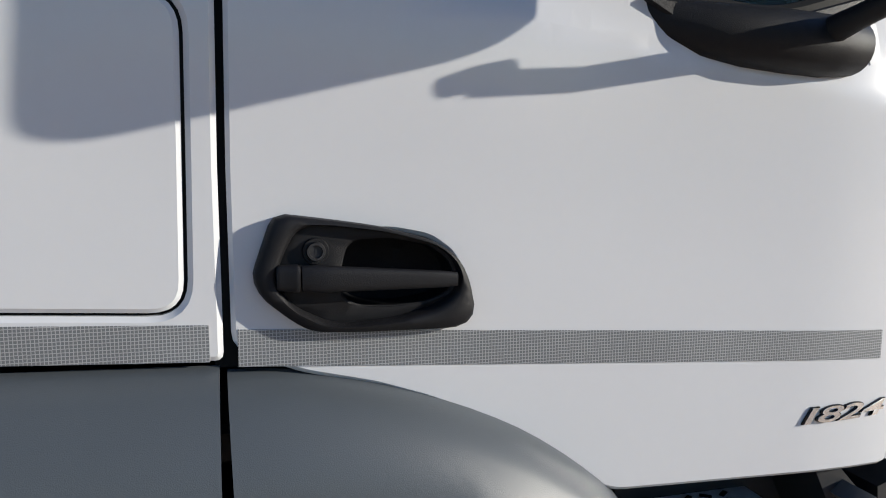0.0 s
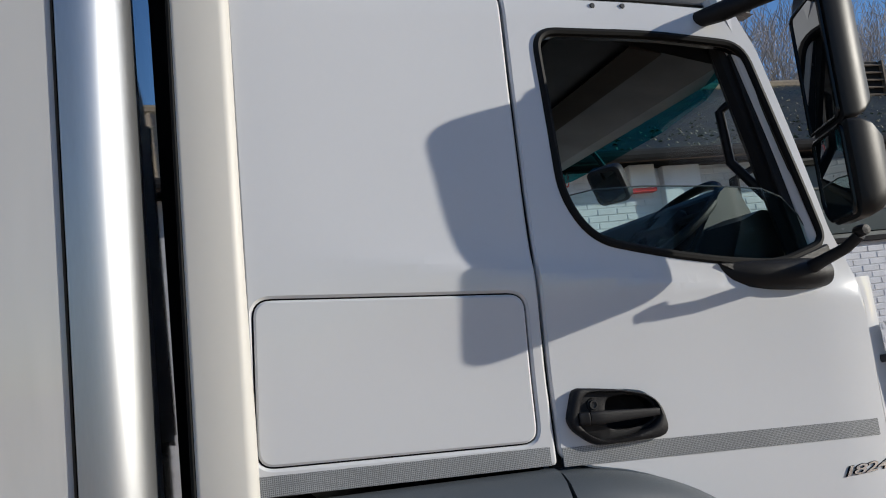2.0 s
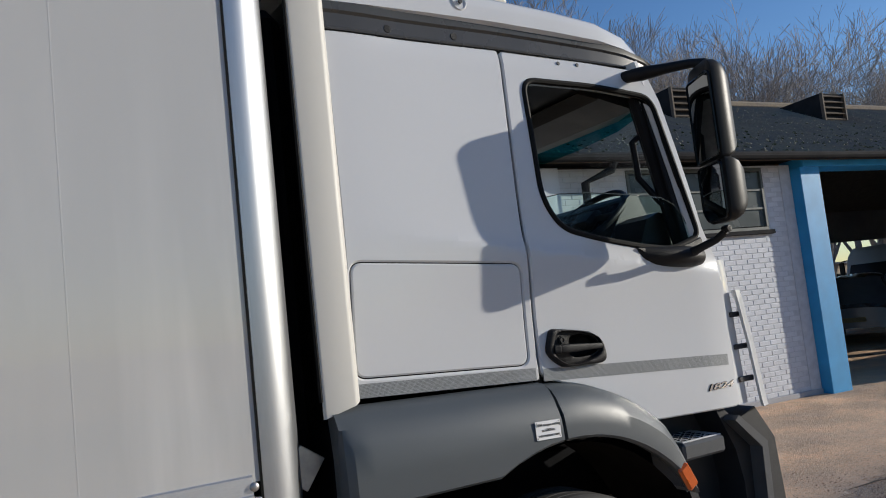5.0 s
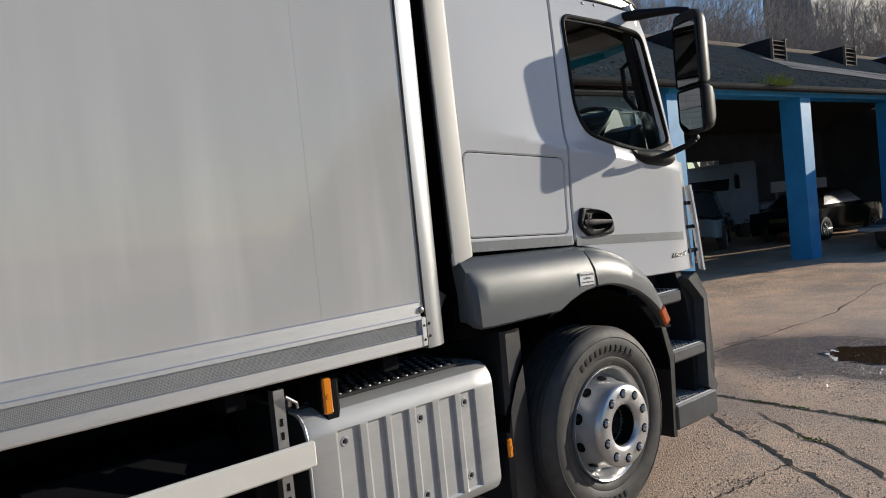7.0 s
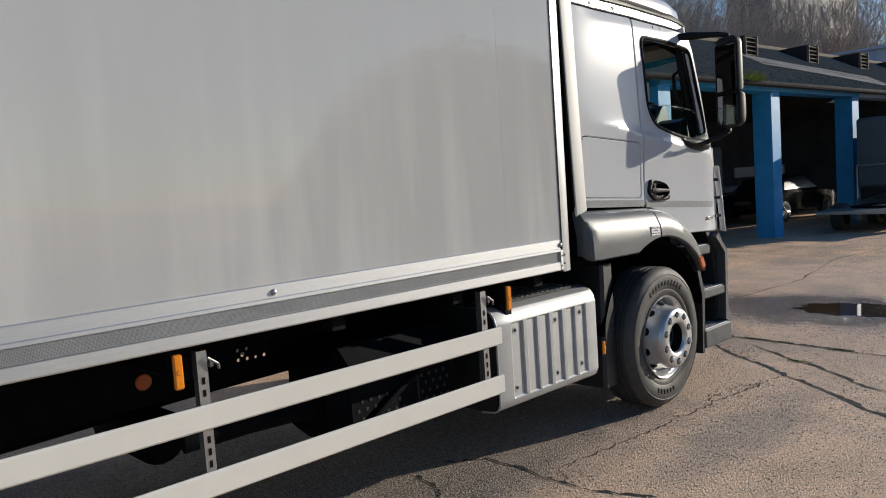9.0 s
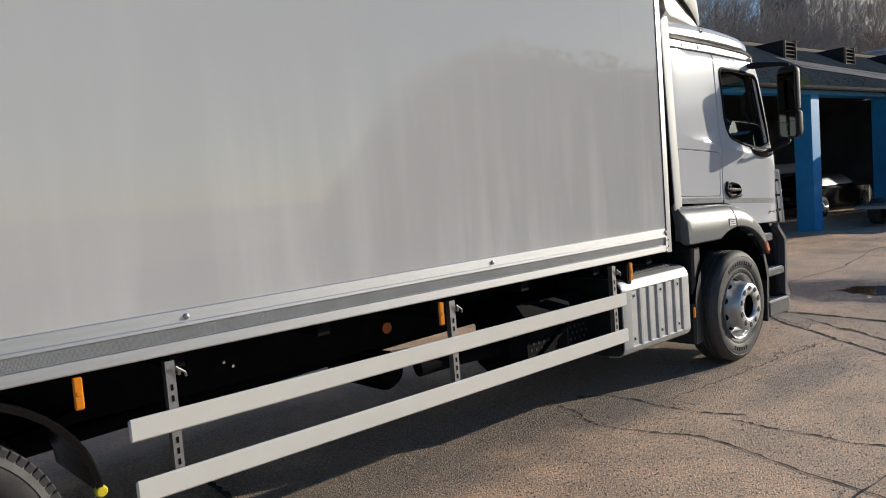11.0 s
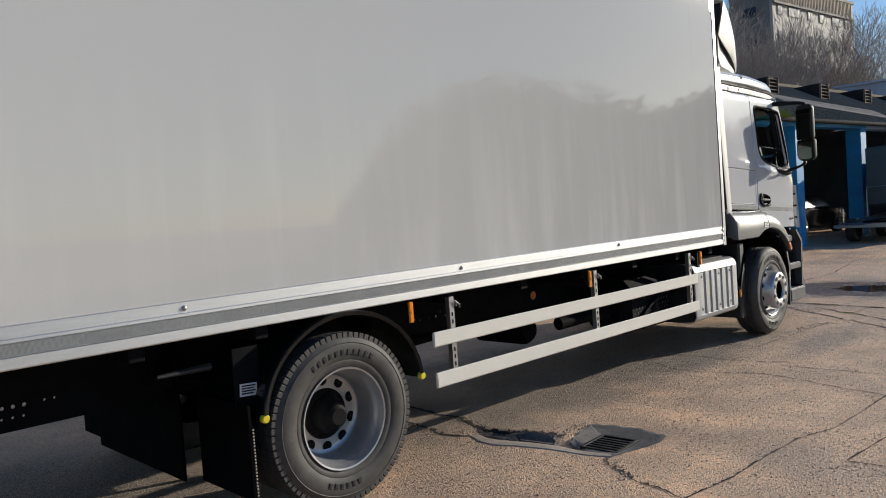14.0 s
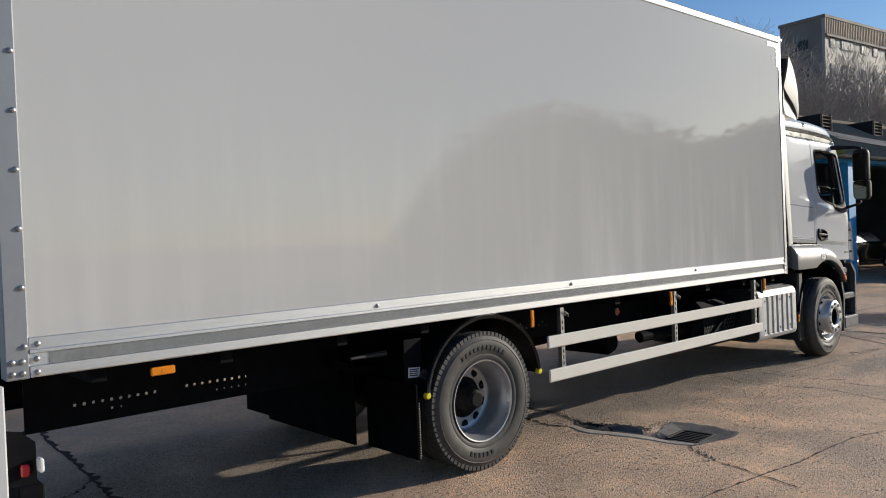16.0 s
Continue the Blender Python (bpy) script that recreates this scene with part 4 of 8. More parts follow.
    # rear corner post with its rivets
    post = part("rear_corner_post", M().box(BX0, BX0 + 0.104, -BY - 0.006, -BY + 0.09, BZ0 - 0.004, BZ1, 0.006), RAILGREY, truck, "grey painted rear corner post with rivets")
    part("rear_corner_post", M().box(BX0, BX0 + 0.104, BY - 0.09, BY + 0.006, BZ0, BZ1, 0.006), RAILGREY, truck)
    rivets([(-9.258, -BY - 0.006, 1.285 + 0.279 * k) for k in range(10)], post)
    rivets([(x, -BY - 0.006, z) for x in (-9.312, -9.268) for z in (1.16, 1.215)], post)
    # tape corner and maker's plate residue near the top
    part("reflective_tape", M().box(-1.437, PX1 - 0.003, -BY + 0.001, -BY + 0.004, 3.792, 3.838), TAPE, body, "grey reflective tape corner mark")
    part("reflective_tape", M().box(-1.216, PX1 - 0.003, -BY + 0.001, -BY + 0.004, 3.567, 3.790), TAPE, body, "grey reflective tape corner mark")
    for dx, dz, w, h in ((0, 0, 0.020, 0.006), (0.012, -0.012, 0.010, 0.008), (-0.03, -0.022, 0.012, 0.004), (-0.004, -0.03, 0.008, 0.004)):
        part("sticker_residue", M().box(-1.33 + dx, -1.33 + dx + w, -BY + 0.0015, -BY + 0.0042, 3.67 + dz, 3.67 + dz + h), INK, body, "remains of a torn sticker")


cargo_box()


def chassis():
    # channel rails with rows of punched holes in the web
    holes = [(-8.83 + 0.0525 * k, 0.822, 0.0105) for k in range(10)] + [(-8.15 + 0.0525 * k, 0.828, 0.0105) for k in range(9)]
    holes += [(-7.63, 0.832, 0.007), (-7.58, 0.832, 0.007), (-8.62, 0.770, 0.008), (-8.565, 0.770, 0.006)] + [(-7.945 + 0.052 * k, 0.770, 0.007) for k in range(5)]
    for cx in (-2.925, -2.772, -4.95):
        holes += [(cx, 0.884, 0.014)] + [(cx + dx, 0.884 + dz, 0.0105) for dx in (-0.026, 0.026) for dz in (-0.026, 0.026)]
    holes += [(-4.869, 0.842, 0.010), (-4.771, 0.844, 0.010), (-4.694, 0.850, 0.012), (-4.64, 0.875, 0.010), (-4.585, 0.841, 0.010), (-2.849, 0.857, 0.009), (-2.694, 0.908, 0.010), (-2.643, 0.906, 0.010), (-2.644, 0.863, 0.008), (-2.592, 0.862, 0.006), (-2.177, 0.906, 0.008), (-2.073, 0.908, 0.011), (-2.021, 0.908, 0.007)]
    rings = [[(x + r * math.cos(a), z + r * math.sin(a)) for a in (math.pi * k / 5 for k in range(10))] for x, z, r in holes]
    edge = [(-9.1, 0.70), (-6.8, 0.70), (-5.6, 0.74), (0.9, 0.74), (0.9, 1.02), (-9.1, 1.02)]
    for s in (1, -1):
        y0 = s * 0.465
        web = sheet(edge, rings if s < 0 else [], lambda x, z: y0, 0.12, 0.008, 0.001, 0.0)
        rail = part("chassis_rail", web, CHASSIS, truck, "black steel chassis rail with a row of punched holes")
        part("rail_flange", M().box(-9.1, 0.9, y0 - s * 0.075 if s > 0 else y0 + 0.008, y0 if s > 0 else y0 + 0.075, 1.012, 1.02), CHASSIS, rail)
        part("rail_flange", M().box(-9.1, -6.8, y0 - s * 0.075 if s > 0 else y0 + 0.008, y0 if s > 0 else y0 + 0.075, 0.70, 0.708), CHASSIS, rail)
    for x in (-8.9, -8.2, -7.4, -6.7, -5.2, -4.4, -3.6, -2.8, -2.0, -1.3):
        part("cross_bearer", M().box(x - 0.04, x + 0.04, -1.16, 1.16, 1.05, BZ0 + 0.03, 0.004), CHASSIS, truck)
    for s in (1, -1):
        part("sub_frame", M().box(-9.1, -1.1, s * 0.43 - 0.03, s * 0.43 + 0.03, 1.02, 1.10, 0.004), CHASSIS, truck)
    part("rear_axle", M().lathe([(0.0, -1.0), (0.10, -1.0), (0.12, -0.3), (0.24, -0.12), (0.24, 0.12), (0.12, 0.3), (0.10, 1.0), (0.0, 1.0)], 20, (-6.26, 0, 0.51)), CHASSIS, truck, smooth=True)
    part("front_axle", M().box(-0.07, 0.07, -0.95, 0.95, 0.38, 0.50, 0.02), CHASSIS, truck)
    part("prop_shaft", M().tube([(-0.6, 0, 0.72), (-3.0, 0, 0.66), (-6.0, 0, 0.54)], 0.055, 12), CHASSIS, truck)
    for s in (1, -1):
        rows = []
        for k in range(9):
            t = k / 8 * 2 - 1
            rows.append([(-6.26 + t * 0.85, s * 0.55 + dy, 0.66 + 0.14 * t * t + dz) for dy, dz in ((-0.04, 0), (0.04, 0), (0.04, 0.06), (-0.04, 0.06))])
        part("leaf_spring", M().grid(rows, True, True), CHASSIS, truck)
    part("engine_block", M().box(-0.9, 0.9, -0.40, 0.40, 0.55, 1.25, 0.05), CHASSIS, truck)
    part("gearbox", M().box(-2.0, -0.9, -0.26, 0.26, 0.55, 0.95, 0.05), CHASSIS, truck)
    part("air_tank", M().lathe([(0.0, -0.35), (0.10, -0.34), (0.14, -0.28), (0.14, 0.28), (0.10, 0.34), (0.0, 0.35)], 20, (-3.3, 0.05, 0.50)), CHASSIS, truck, smooth=True)
    part("air_dryer", M().lathe([(0.0, -0.18), (0.13, -0.17), (0.15, -0.12), (0.15, 0.12), (0.13, 0.17), (0.0, 0.18)], 20, (-2.22, 0.2, 0.80)), CHASSIS, truck, smooth=True)
    part("battery_box", M().box(-5.2, -4.2, 0.55, 1.12, 0.45, 0.98, 0.03), CHASSIS, truck)
    part("rear_underrun_beam", M().box(-9.28, -9.16, -1.1, 1.1, 0.46, 0.58, 0.01), CHASSIS, truck)
    # added sheet: cuts the sun patch and darkens the view under the axle
    part("inner_shield", M().box(-6.98, -6.96, -0.64, 0.64, 0.22, 1.04, 0.004), FLAP, truck, "black sheet added behind the rear axle to block light")
    part("reflector_disc", M().lathe([(0.0, -0.006), (0.034, -0.006), (0.04, 0.0)], 24, (-3.46, -0.48, 0.862)), ORANGE, truck, "round orange side reflector", smooth=True)


chassis()


MARK = mesh_of("sidewall_mark", M().box(-0.018, 0.018, -0.0165, -0.008, -0.013, 0.013, 0.003).box(-0.007, 0.007, -0.0175, -0.016, -0.006, 0.006, 0.001), TYRETEXT)


def wheel(at, dished, twin=False):
    """A wheel about the y axis, outer face towards -y; its rim carries the tyre, hub and nuts."""
    if not dished:
        prof = [(0.292, 0.035), (0.300, 0.012), (0.297, 0.0), (0.288, 0.004), (0.280, 0.030), (0.268, 0.05), (0.262, 0.09), (0.250, 0.085),
                (0.240, 0.055), (0.224, 0.0), (0.216, -0.055), (0.211, -0.080), (0.202, -0.090), (0.135, -0.090), (0.112, -0.085), (0.104, -0.070), (0.100, 0.02)]
        rim = part("wheel", M().lathe(prof, 72), RIMSILVER, truck, "front wheel with a silver rim and worn black tyre", smooth=True, at=at, sharp=50)
    else:
        prof = [(0.292, 0.035), (0.303, 0.012), (0.301, 0.0), (0.291, 0.003), (0.283, 0.035), (0.276, 0.060), (0.262, 0.085), (0.256, 0.15), (0.248, 0.20),
                (0.236, 0.215), (0.205, 0.222), (0.150, 0.220), (0.118, 0.214), (0.112, 0.195)]
        rim = part("wheel", M().lathe(prof, 72), RIMSHADED, truck, "rear wheel with a deep dished silver rim", smooth=True, at=at, sharp=50)
    # tyre: shoulder, bead ridges and tread ribs
    w = 0.285
    tp = [(0.292, 0.030), (0.300, 0.016), (0.318, 0.006), (0.340, -0.001), (0.346, 0.001), (0.352, -0.003), (0.385, -0.012), (0.425, -0.014), (0.445, -0.009),
          (0.449, -0.012), (0.453, -0.008), (0.470, 0.000), (0.487, 0.012), (0.498, 0.026), (0.504, 0.040)]
    groove = []
    y = 0.040
    for k in range(5):
        groove += [(0.505, y), (0.506, y + 0.032), (0.494, y + 0.035), (0.494, y + 0.041)]
        y += 0.043
    tp += groove + [(0.504, w - 0.04), (0.487, w - 0.012), (0.445, w + 0.005), (0.38, w + 0.01), (0.30, w - 0.02)]
    ty = part("tyre", M().lathe(tp, 96), TYRE, rim, "worn dusty black truck tyre", smooth=True, sharp=40)
    if twin:
        part("tyre", M().lathe([(r, yy + 0.335) for r, yy in tp], 64), TYRE, rim, smooth=True, sharp=40)
    if dished:
        lug = M()
        for k in range(76):
            a = 2 * math.pi * k / 76
            c, s = math.cos(a), math.sin(a)
            m = Matrix(((c, 0, -s, 0), (0, 1, 0, 0), (s, 0, c, 0), (0, 0, 0, 1)))
            lug.box(0.472, 0.509, 0.004, 0.075, -0.0172, 0.0172, 0.003, m=m)
        part("tread_ring", lug, TYRE, rim, "chunky shoulder tread blocks")
    # moulded maker's marks as plain bars
    for centre, count, rr in ((90, 11, 0.395), (262, 6, 0.392)):
        for k in range(count):
            a = radians(centre + (k - count / 2 + 0.5) * 6.4)
            c, s = math.cos(a), math.sin(a)
            m = Matrix(((c, 0, -s, 0), (0, 1, 0, 0), (s, 0, c, 0), (0, 0, 0, 1)))
            ob = new("sidewall_mark", MARK)
            ob.parent = rim
            ob.matrix_basis = m @ Matrix.Translation((rr, 0, 0))
    # vent holes: dark pockets let into the disc
    nut = mesh_of("wheel_nut", M().lathe([(0.0, -0.018), (0.009, -0.018), (0.014, -0.013), (0.0155, -0.004), (0.0155, 0.004)], 12), RIMSILVER if not dished else HUBDARK, True)
    if not dished:
        pockets = 10
        for k in range(pockets):
            a = 2 * math.pi * (k + 0.5) / pockets
            rows = []
            for q in (1.0, 0.6, 0.05):
                ring = []
                for j in range(16):
                    b = 2 * math.pi * j / 16
                    dy, tang = 0.023 * q * math.cos(b), 0.029 * q * math.sin(b)
                    r = 0.2365 + 0.29 * dy
                    ring.append((r * math.cos(a + tang / r), 0.032 + dy, r * math.sin(a + tang / r)))
                rows.append(ring)
            part("vent_hole", M().grid(rows, True), HUBDARK, rim)
        for k in range(10):
            a = 2 * math.pi * (k + 0.5) / 10
            ob = new("wheel_nut", nut)
            ob.parent = rim
            ob.location = (0.168 * math.cos(a), -0.090, 0.168 * math.sin(a))
            part("nut_recess", M().lathe([(0.0, 0), (0.024, 0.0), (0.026, 0.002)], 16, (0.168 * math.cos(a), -0.0912, 0.168 * math.sin(a))), HUBDARK, rim)
        part("hub", M().lathe([(0.0, -0.02), (0.05, -0.018), (0.062, -0.005), (0.066, 0.01), (0.101, 0.015), (0.101, -0.068)], 32), HUBDARK, rim, "dark greasy hub bore", smooth=True)
    else:
        for k in range(10):
            a = 2 * math.pi * (k + 0.5) / 10
            rows = [[((0.203 + q * 0.031 * math.cos(b)) * math.cos(a) - q * 0.034 * math.sin(b) * math.sin(a), 0.2185,
                      (0.203 + q * 0.031 * math.cos(b)) * math.sin(a) + q * 0.034 * math.sin(b) * math.cos(a)) for b in (2 * math.pi * j / 14 for j in range(14))] for q in (1.0, 0.05)]
            part("vent_hole", M().grid(rows, True), HUBDARK, rim)
            ob = new("wheel_nut", nut)
            ob.parent = rim
            ob.matrix_basis = Matrix.Translation((0.138 * math.cos(a + 0.3), 0.214, 0.138 * math.sin(a + 0.3))) @ Matrix.Scale(0.72, 4)
        part("hub", M().lathe([(0.0, 0.07), (0.05, 0.07), (0.07, 0.085), (0.078, 0.12), (0.095, 0.13), (0.106, 0.15), (0.118, 0.205), (0.155, 0.2165)], 32), HUBDARK, rim, "dark greasy axle hub", smooth=True)
    return rim


WY = 1.262
wheel(Matrix.Translation((0, -WY, 0.506)), False)
wheel(Matrix.Translation((-6.245, -WY, 0.506)), True, True)
wheel(Matrix.Translation((0, WY, 0.506)) @ pose(0, 0, 0, 0, 0, 180), False)
wheel(Matrix.Translation((-6.26, WY, 0.506)) @ pose(0, 0, 0, 0, 0, 180), True, True)


def side_guard(s):
    """Two guard rails on slotted posts; s: -1 for the near side."""
    y = s * 1.22
    guard = part("side_guard_rail", M().box(-5.46, -1.735, y - 0.012, y + 0.012, 0.785, 0.885, 0.008), GUARD, truck, "cream painted side guard rail")
    part("side_guard_rail", M().box(-5.455, -1.735, y - 0.012, y + 0.012, 0.508, 0.612, 0.008), GUARD, truck, "cream painted side guard rail")
    for x in (-5.25, -3.515, -1.855):
        post = part("guard_post", M().box(x - 0.022, x + 0.022, y - s * 0.014 - 0.003, y - s * 0.014 + 0.003, 0.52, 1.10).box(x - 0.022, x - 0.017, y - s * 0.014, y - s * 0.05, 0.52, 1.10).box(x + 0.017, x + 0.022, y - s * 0.014, y - s * 0.05, 0.52, 1.10), STEEL, truck, "slotted steel guard post")
        if s < 0:
            for z in (0.64, 0.69, 0.74, 0.93, 0.98):
                part("slot", M().box(x - 0.006, x + 0.006, y + 0.0085, y + 0.0105, z - 0.014, z + 0.014), CHASSIS, post)
            part("clamp", M().box(x + 0.03, x + 0.045, y + 0.0, y + 0.05, 1.03, 1.06, 0.003).tube([(x + 0.02, y, 1.07), (x + 0.06, y - 0.005, 1.04), (x + 0.065, y, 1.02)], 0.006, 6), STEEL, post)


side_guard(-1)
side_guard(1)


def marker_lamp(x, z, y=-1.225, tall=True):
    w, h = (0.014, 0.045) if tall is None else (0.019, 0.068) if tall else (0.065, 0.022)
    lens = part("marker_lamp", M().box(x - w, x + w, y - 0.014, y + 0.004, z - h, z + h, 0.006), AMBER, truck, "amber side marker lamp")
    part("lamp_base", M().box(x - w * 0.9, x + w * 0.9, y + 0.004, y + 0.014, z - h * 1.02, z + h * 1.02, 0.003), BLACK, lens)
    part("bulb_window", M().lathe([(0.0, -0.003), (0.009, -0.003), (0.011, 0)], 12, (x, y - 0.014, z)), AMBER, lens)


marker_lamp(-1.665, 1.035)
marker_lamp(-3.625, 1.041)
marker_lamp(-5.645, 1.05)
marker_lamp(-8.60, 1.075, -1.235, False)
marker_lamp(-0.675, 0.55, -1.175, None)


def rear_mudguard(s):
    cx, cz = -6.19, 0.60
    rows = []
    for k in range(25):
        a = radians(2 + 176 * k / 24)
        c, q = math.cos(a), math.sin(a)
        ring = []
        for rr, y in ((-0.022, 1.255), (0.002, 1.262), (0.010, 1.25), (0.010, 1.225), (0.002, 1.20), (0.002, 0.62), (-0.008, 0.62), (-0.008, 1.235)):
            ring.append((cx + (0.59 + rr) * c, s * y, cz + (0.53 + rr) * q))
        rows.append(ring)
    g = part("rear_mudguard", M().grid(rows, True, True), GLOSSBLACK, truck, "black plastic mudguard over the rear wheel", smooth=True)
    for a in (2, 178):
        x, z = cx + 0.585 * math.cos(radians(a)), cz + 0.53 * math.sin(radians(a))
        part("end_cap", M().lathe([(0.0, -0.012), (0.019, -0.012), (0.025, -0.004), (0.025, 0.02)], 16, (x, s * 1.25 + (0 if s < 0 else 0.02), z + 0.012)), YELLOW, g, "yellow cap", smooth=True)
    flap = part("mud_flap", M().box(-6.875, -6.855, s * 1.24, s * 0.66, 0.20, 0.72, 0.003), FLAP, truck, "black rubber mud flap")
    if s < 0:
        for k in range(22):
            z = 0.205 + k * 0.018
            part("flap_bristle", M().box(-6.856, -6.846, -1.246, -1.238, z, z + 0.010, 0.002), CEMENT, flap)


rear_mudguard(-1)
rear_mudguard(1)


def torque_notice(at, w, h, words):
    plate = part("torque_notice", M().box(-w / 2, w / 2, -0.001, 0.001, -h / 2, h / 2), PAPER, truck, "white printed notice about wheel nut torque", at=at)
    up = pose(0, -0.0016, 0, 90, 0, 0)
    if words:
        for dz, t, k in ((0.29, "OEM torque setting", 0.205), (0.0, "at 600Nm", 0.22), (-0.30, "TYRE PRESSURE 130PSI", 0.145)):
            text_part("print", t, h * k, INK, plate, Matrix.Translation((0, 0, dz * h)) @ up, 0.0003, bold=0.0003)
        for sx in (-1, 1):
            for sz in (-1, 1):
                part("fixing", M().lathe([(0.0, -0.001), (0.0026, -0.001), (0.003, 0)], 8, (sx * (w / 2 - 0.006), -0.001, sz * (h / 2 - 0.006))), STEEL, plate)
    else:
        for k in range(4):
            part("print_bar", M().box(-w * 0.4, w * (0.4 - 0.1 * (k % 2)), -0.0022, -0.0012, h * (0.32 - 0.2 * k) - 0.004, h * (0.32 - 0.2 * k) + 0.004), INK, plate)


torque_notice(Matrix.Translation((-6.80, -1.14, 0.785)) @ pose(0, 0, 0, 0, 4, 0), 0.105, 0.07, False)
part("notice_bracket", M().box(-6.88, -6.72, -1.135, -1.125, 0.70, 1.02, 0.003), CHASSIS, truck)
part("drain_pipe", M().tube([(-7.25, -1.02, 0.93), (-6.95, -1.02, 0.93)], [0.010, 0.020], 10), DARKPL, truck)


def tail_lift():
    col = part("tail_lift_column", M().box(-9.47, -9.35, -1.262, -1.13, 0.42, 1.115, 0.008), WHITE, truck, "white tail lift column")
    br = part("lamp_bracket", M().prism([(-9.34, 0.60), (-9.20, 0.60), (-9.20, 0.80), (-9.26, 0.86), (-9.34, 0.88)], -1.13, -1.12), CHASSIS, col)
    part("tail_lamp", M().box(-9.275, -9.235, -1.16, -1.131, 0.645, 0.705, 0.008), REDLENS, col, "red rear lamp")
    part("end_marker", M().box(-9.205, -9.18, -1.20, -1.14, 0.66, 0.73, 0.008), PAPER, col, "white end-outline lamp")


tail_lift()


def step_tank():
    """Ribbed silver cover over the battery and tank bay, with a chequered top step."""
    x0, x1, zt, zb = -1.745, -0.725, 0.945, 0.375
    sec = [(-0.60, zt + 0.03), (-1.10, zt + 0.03), (-1.155, zt + 0.015), (-1.185, zt - 0.03), (-1.195, zt - 0.08), (-1.195, zb + 0.12), (-1.185, zb + 0.05), (-1.15, zb + 0.005), (-1.05, zb - 0.005), (-0.60, zb)]
    ribs = ((-1.625, -1.514), (-1.48, -1.386), (-1.36, -1.265), (-1.23, -1.135), (-1.10, -1.004), (-0.975, -0.885))

    def press(x):
        """Depth of the pressings: each sinks from its rear edge and steps back out at its front edge."""
        for a, b in ribs:
            if a < x < b + 0.005:
                return 0.006 * min(1.0, (x - a) / 0.012) + 0.008 * (x - a) / (b - a) if x < b else 0.014 * (b + 0.005 - x) / 0.005
        return 0.0

    front = [(-0.60, zt + 0.03, 0), (-1.08, zt + 0.03, 0), (-1.125, zt + 0.026, 0), (-1.16, zt + 0.010, 0), (-1.184, zt - 0.020, 0), (-1.195, zt - 0.055, 0), (-1.196, 0.884, 0), (-1.196, 0.874, 1), (-1.196, 0.66, 1), (-1.196, 0.448, 1),
             (-1.196, 0.438, 0), (-1.193, zb + 0.05, 0), (-1.178, zb + 0.022, 0), (-1.15, zb + 0.005, 0), (-1.05, zb - 0.005, 0), (-0.60, zb, 0)]
    xs = sorted([x0, x0 + 0.006, x0 + 0.016, x1 - 0.06, x1 - 0.03, x1 - 0.012, x1] + [q for a, b in ribs for q in (a, a + 0.012, b - 0.0005, b + 0.005)])
    rows = []
    for x in xs:
        q = 0.992 if x == x0 else 0.998 if x == x0 + 0.006 else 1.0 - 0.045 * max(0.0, (x - x1 + 0.06) / 0.06) ** 2.2
        rows.append([(x, y * q + press(x) * k, z) for y, z, k in front])
    body = part("tank_cover", M().grid(rows), TANKALU, truck, "ribbed silver side cover below the cargo box", smooth=True, sharp=24)
    for x in (x0 + 0.005, x1 - 0.006):
        part("cover_end", M().prismx([(y * (0.985 if x < -1 else 0.955), z) for y, z in sec], x - 0.004, x + 0.004), DARKPL, body)
    part("cover_lip", M().tube([(x0 - 0.004, y * 0.998, z) for y, z, k in front[1:-1]], 0.007, 6), TANKALU, body, "rolled edge of the cover")
    y = -1.196
    washer = mesh_of("bolt_dimple", M().lathe([(0.0, 0.001), (0.009, 0.001), (0.013, -0.004), (0.018, -0.004), (0.022, 0.004)], 20), TANKALU, True)
    head = mesh_of("cover_bolt", M().lathe([(0.0, -0.007), (0.006, -0.007), (0.0085, -0.003), (0.0085, 0.004)], 10), GRATE, True)
    for x, z in ((-1.583, 0.832), (-1.592, 0.495), (-1.199, 0.828), (-1.203, 0.497), (-0.942, 0.835), (-0.943, 0.503)):
        for me in (washer, head):
            ob = new("bolt_dimple" if me == washer else "cover_bolt", me)
            ob.parent = body
            ob.location = (x, y + press(x), z)
    tread = part("step_tread", M().box(x0 + 0.03, x1 - 0.12, -1.09, -0.75, zt + 0.03, zt + 0.045, 0.004), DARKPL, body, "perforated grip step")
    stud = mesh_of("grip_stud", M().lathe([(0.006, 0.0), (0.011, 0.004), (0.013, 0.004), (0.016, 0.0)], 8), STEEL)
    for i in range(17):
        for j in range(6):
            ob = new("grip_stud", stud)
            ob.parent = tread
            ob.matrix_basis = Matrix.Translation((x0 + 0.08 + i * 0.05 + (0.025 if j % 2 else 0), -1.065 + j * 0.055, zt + 0.0455)) @ pose(0, 0, 0, 90, 0, 0)


step_tank()


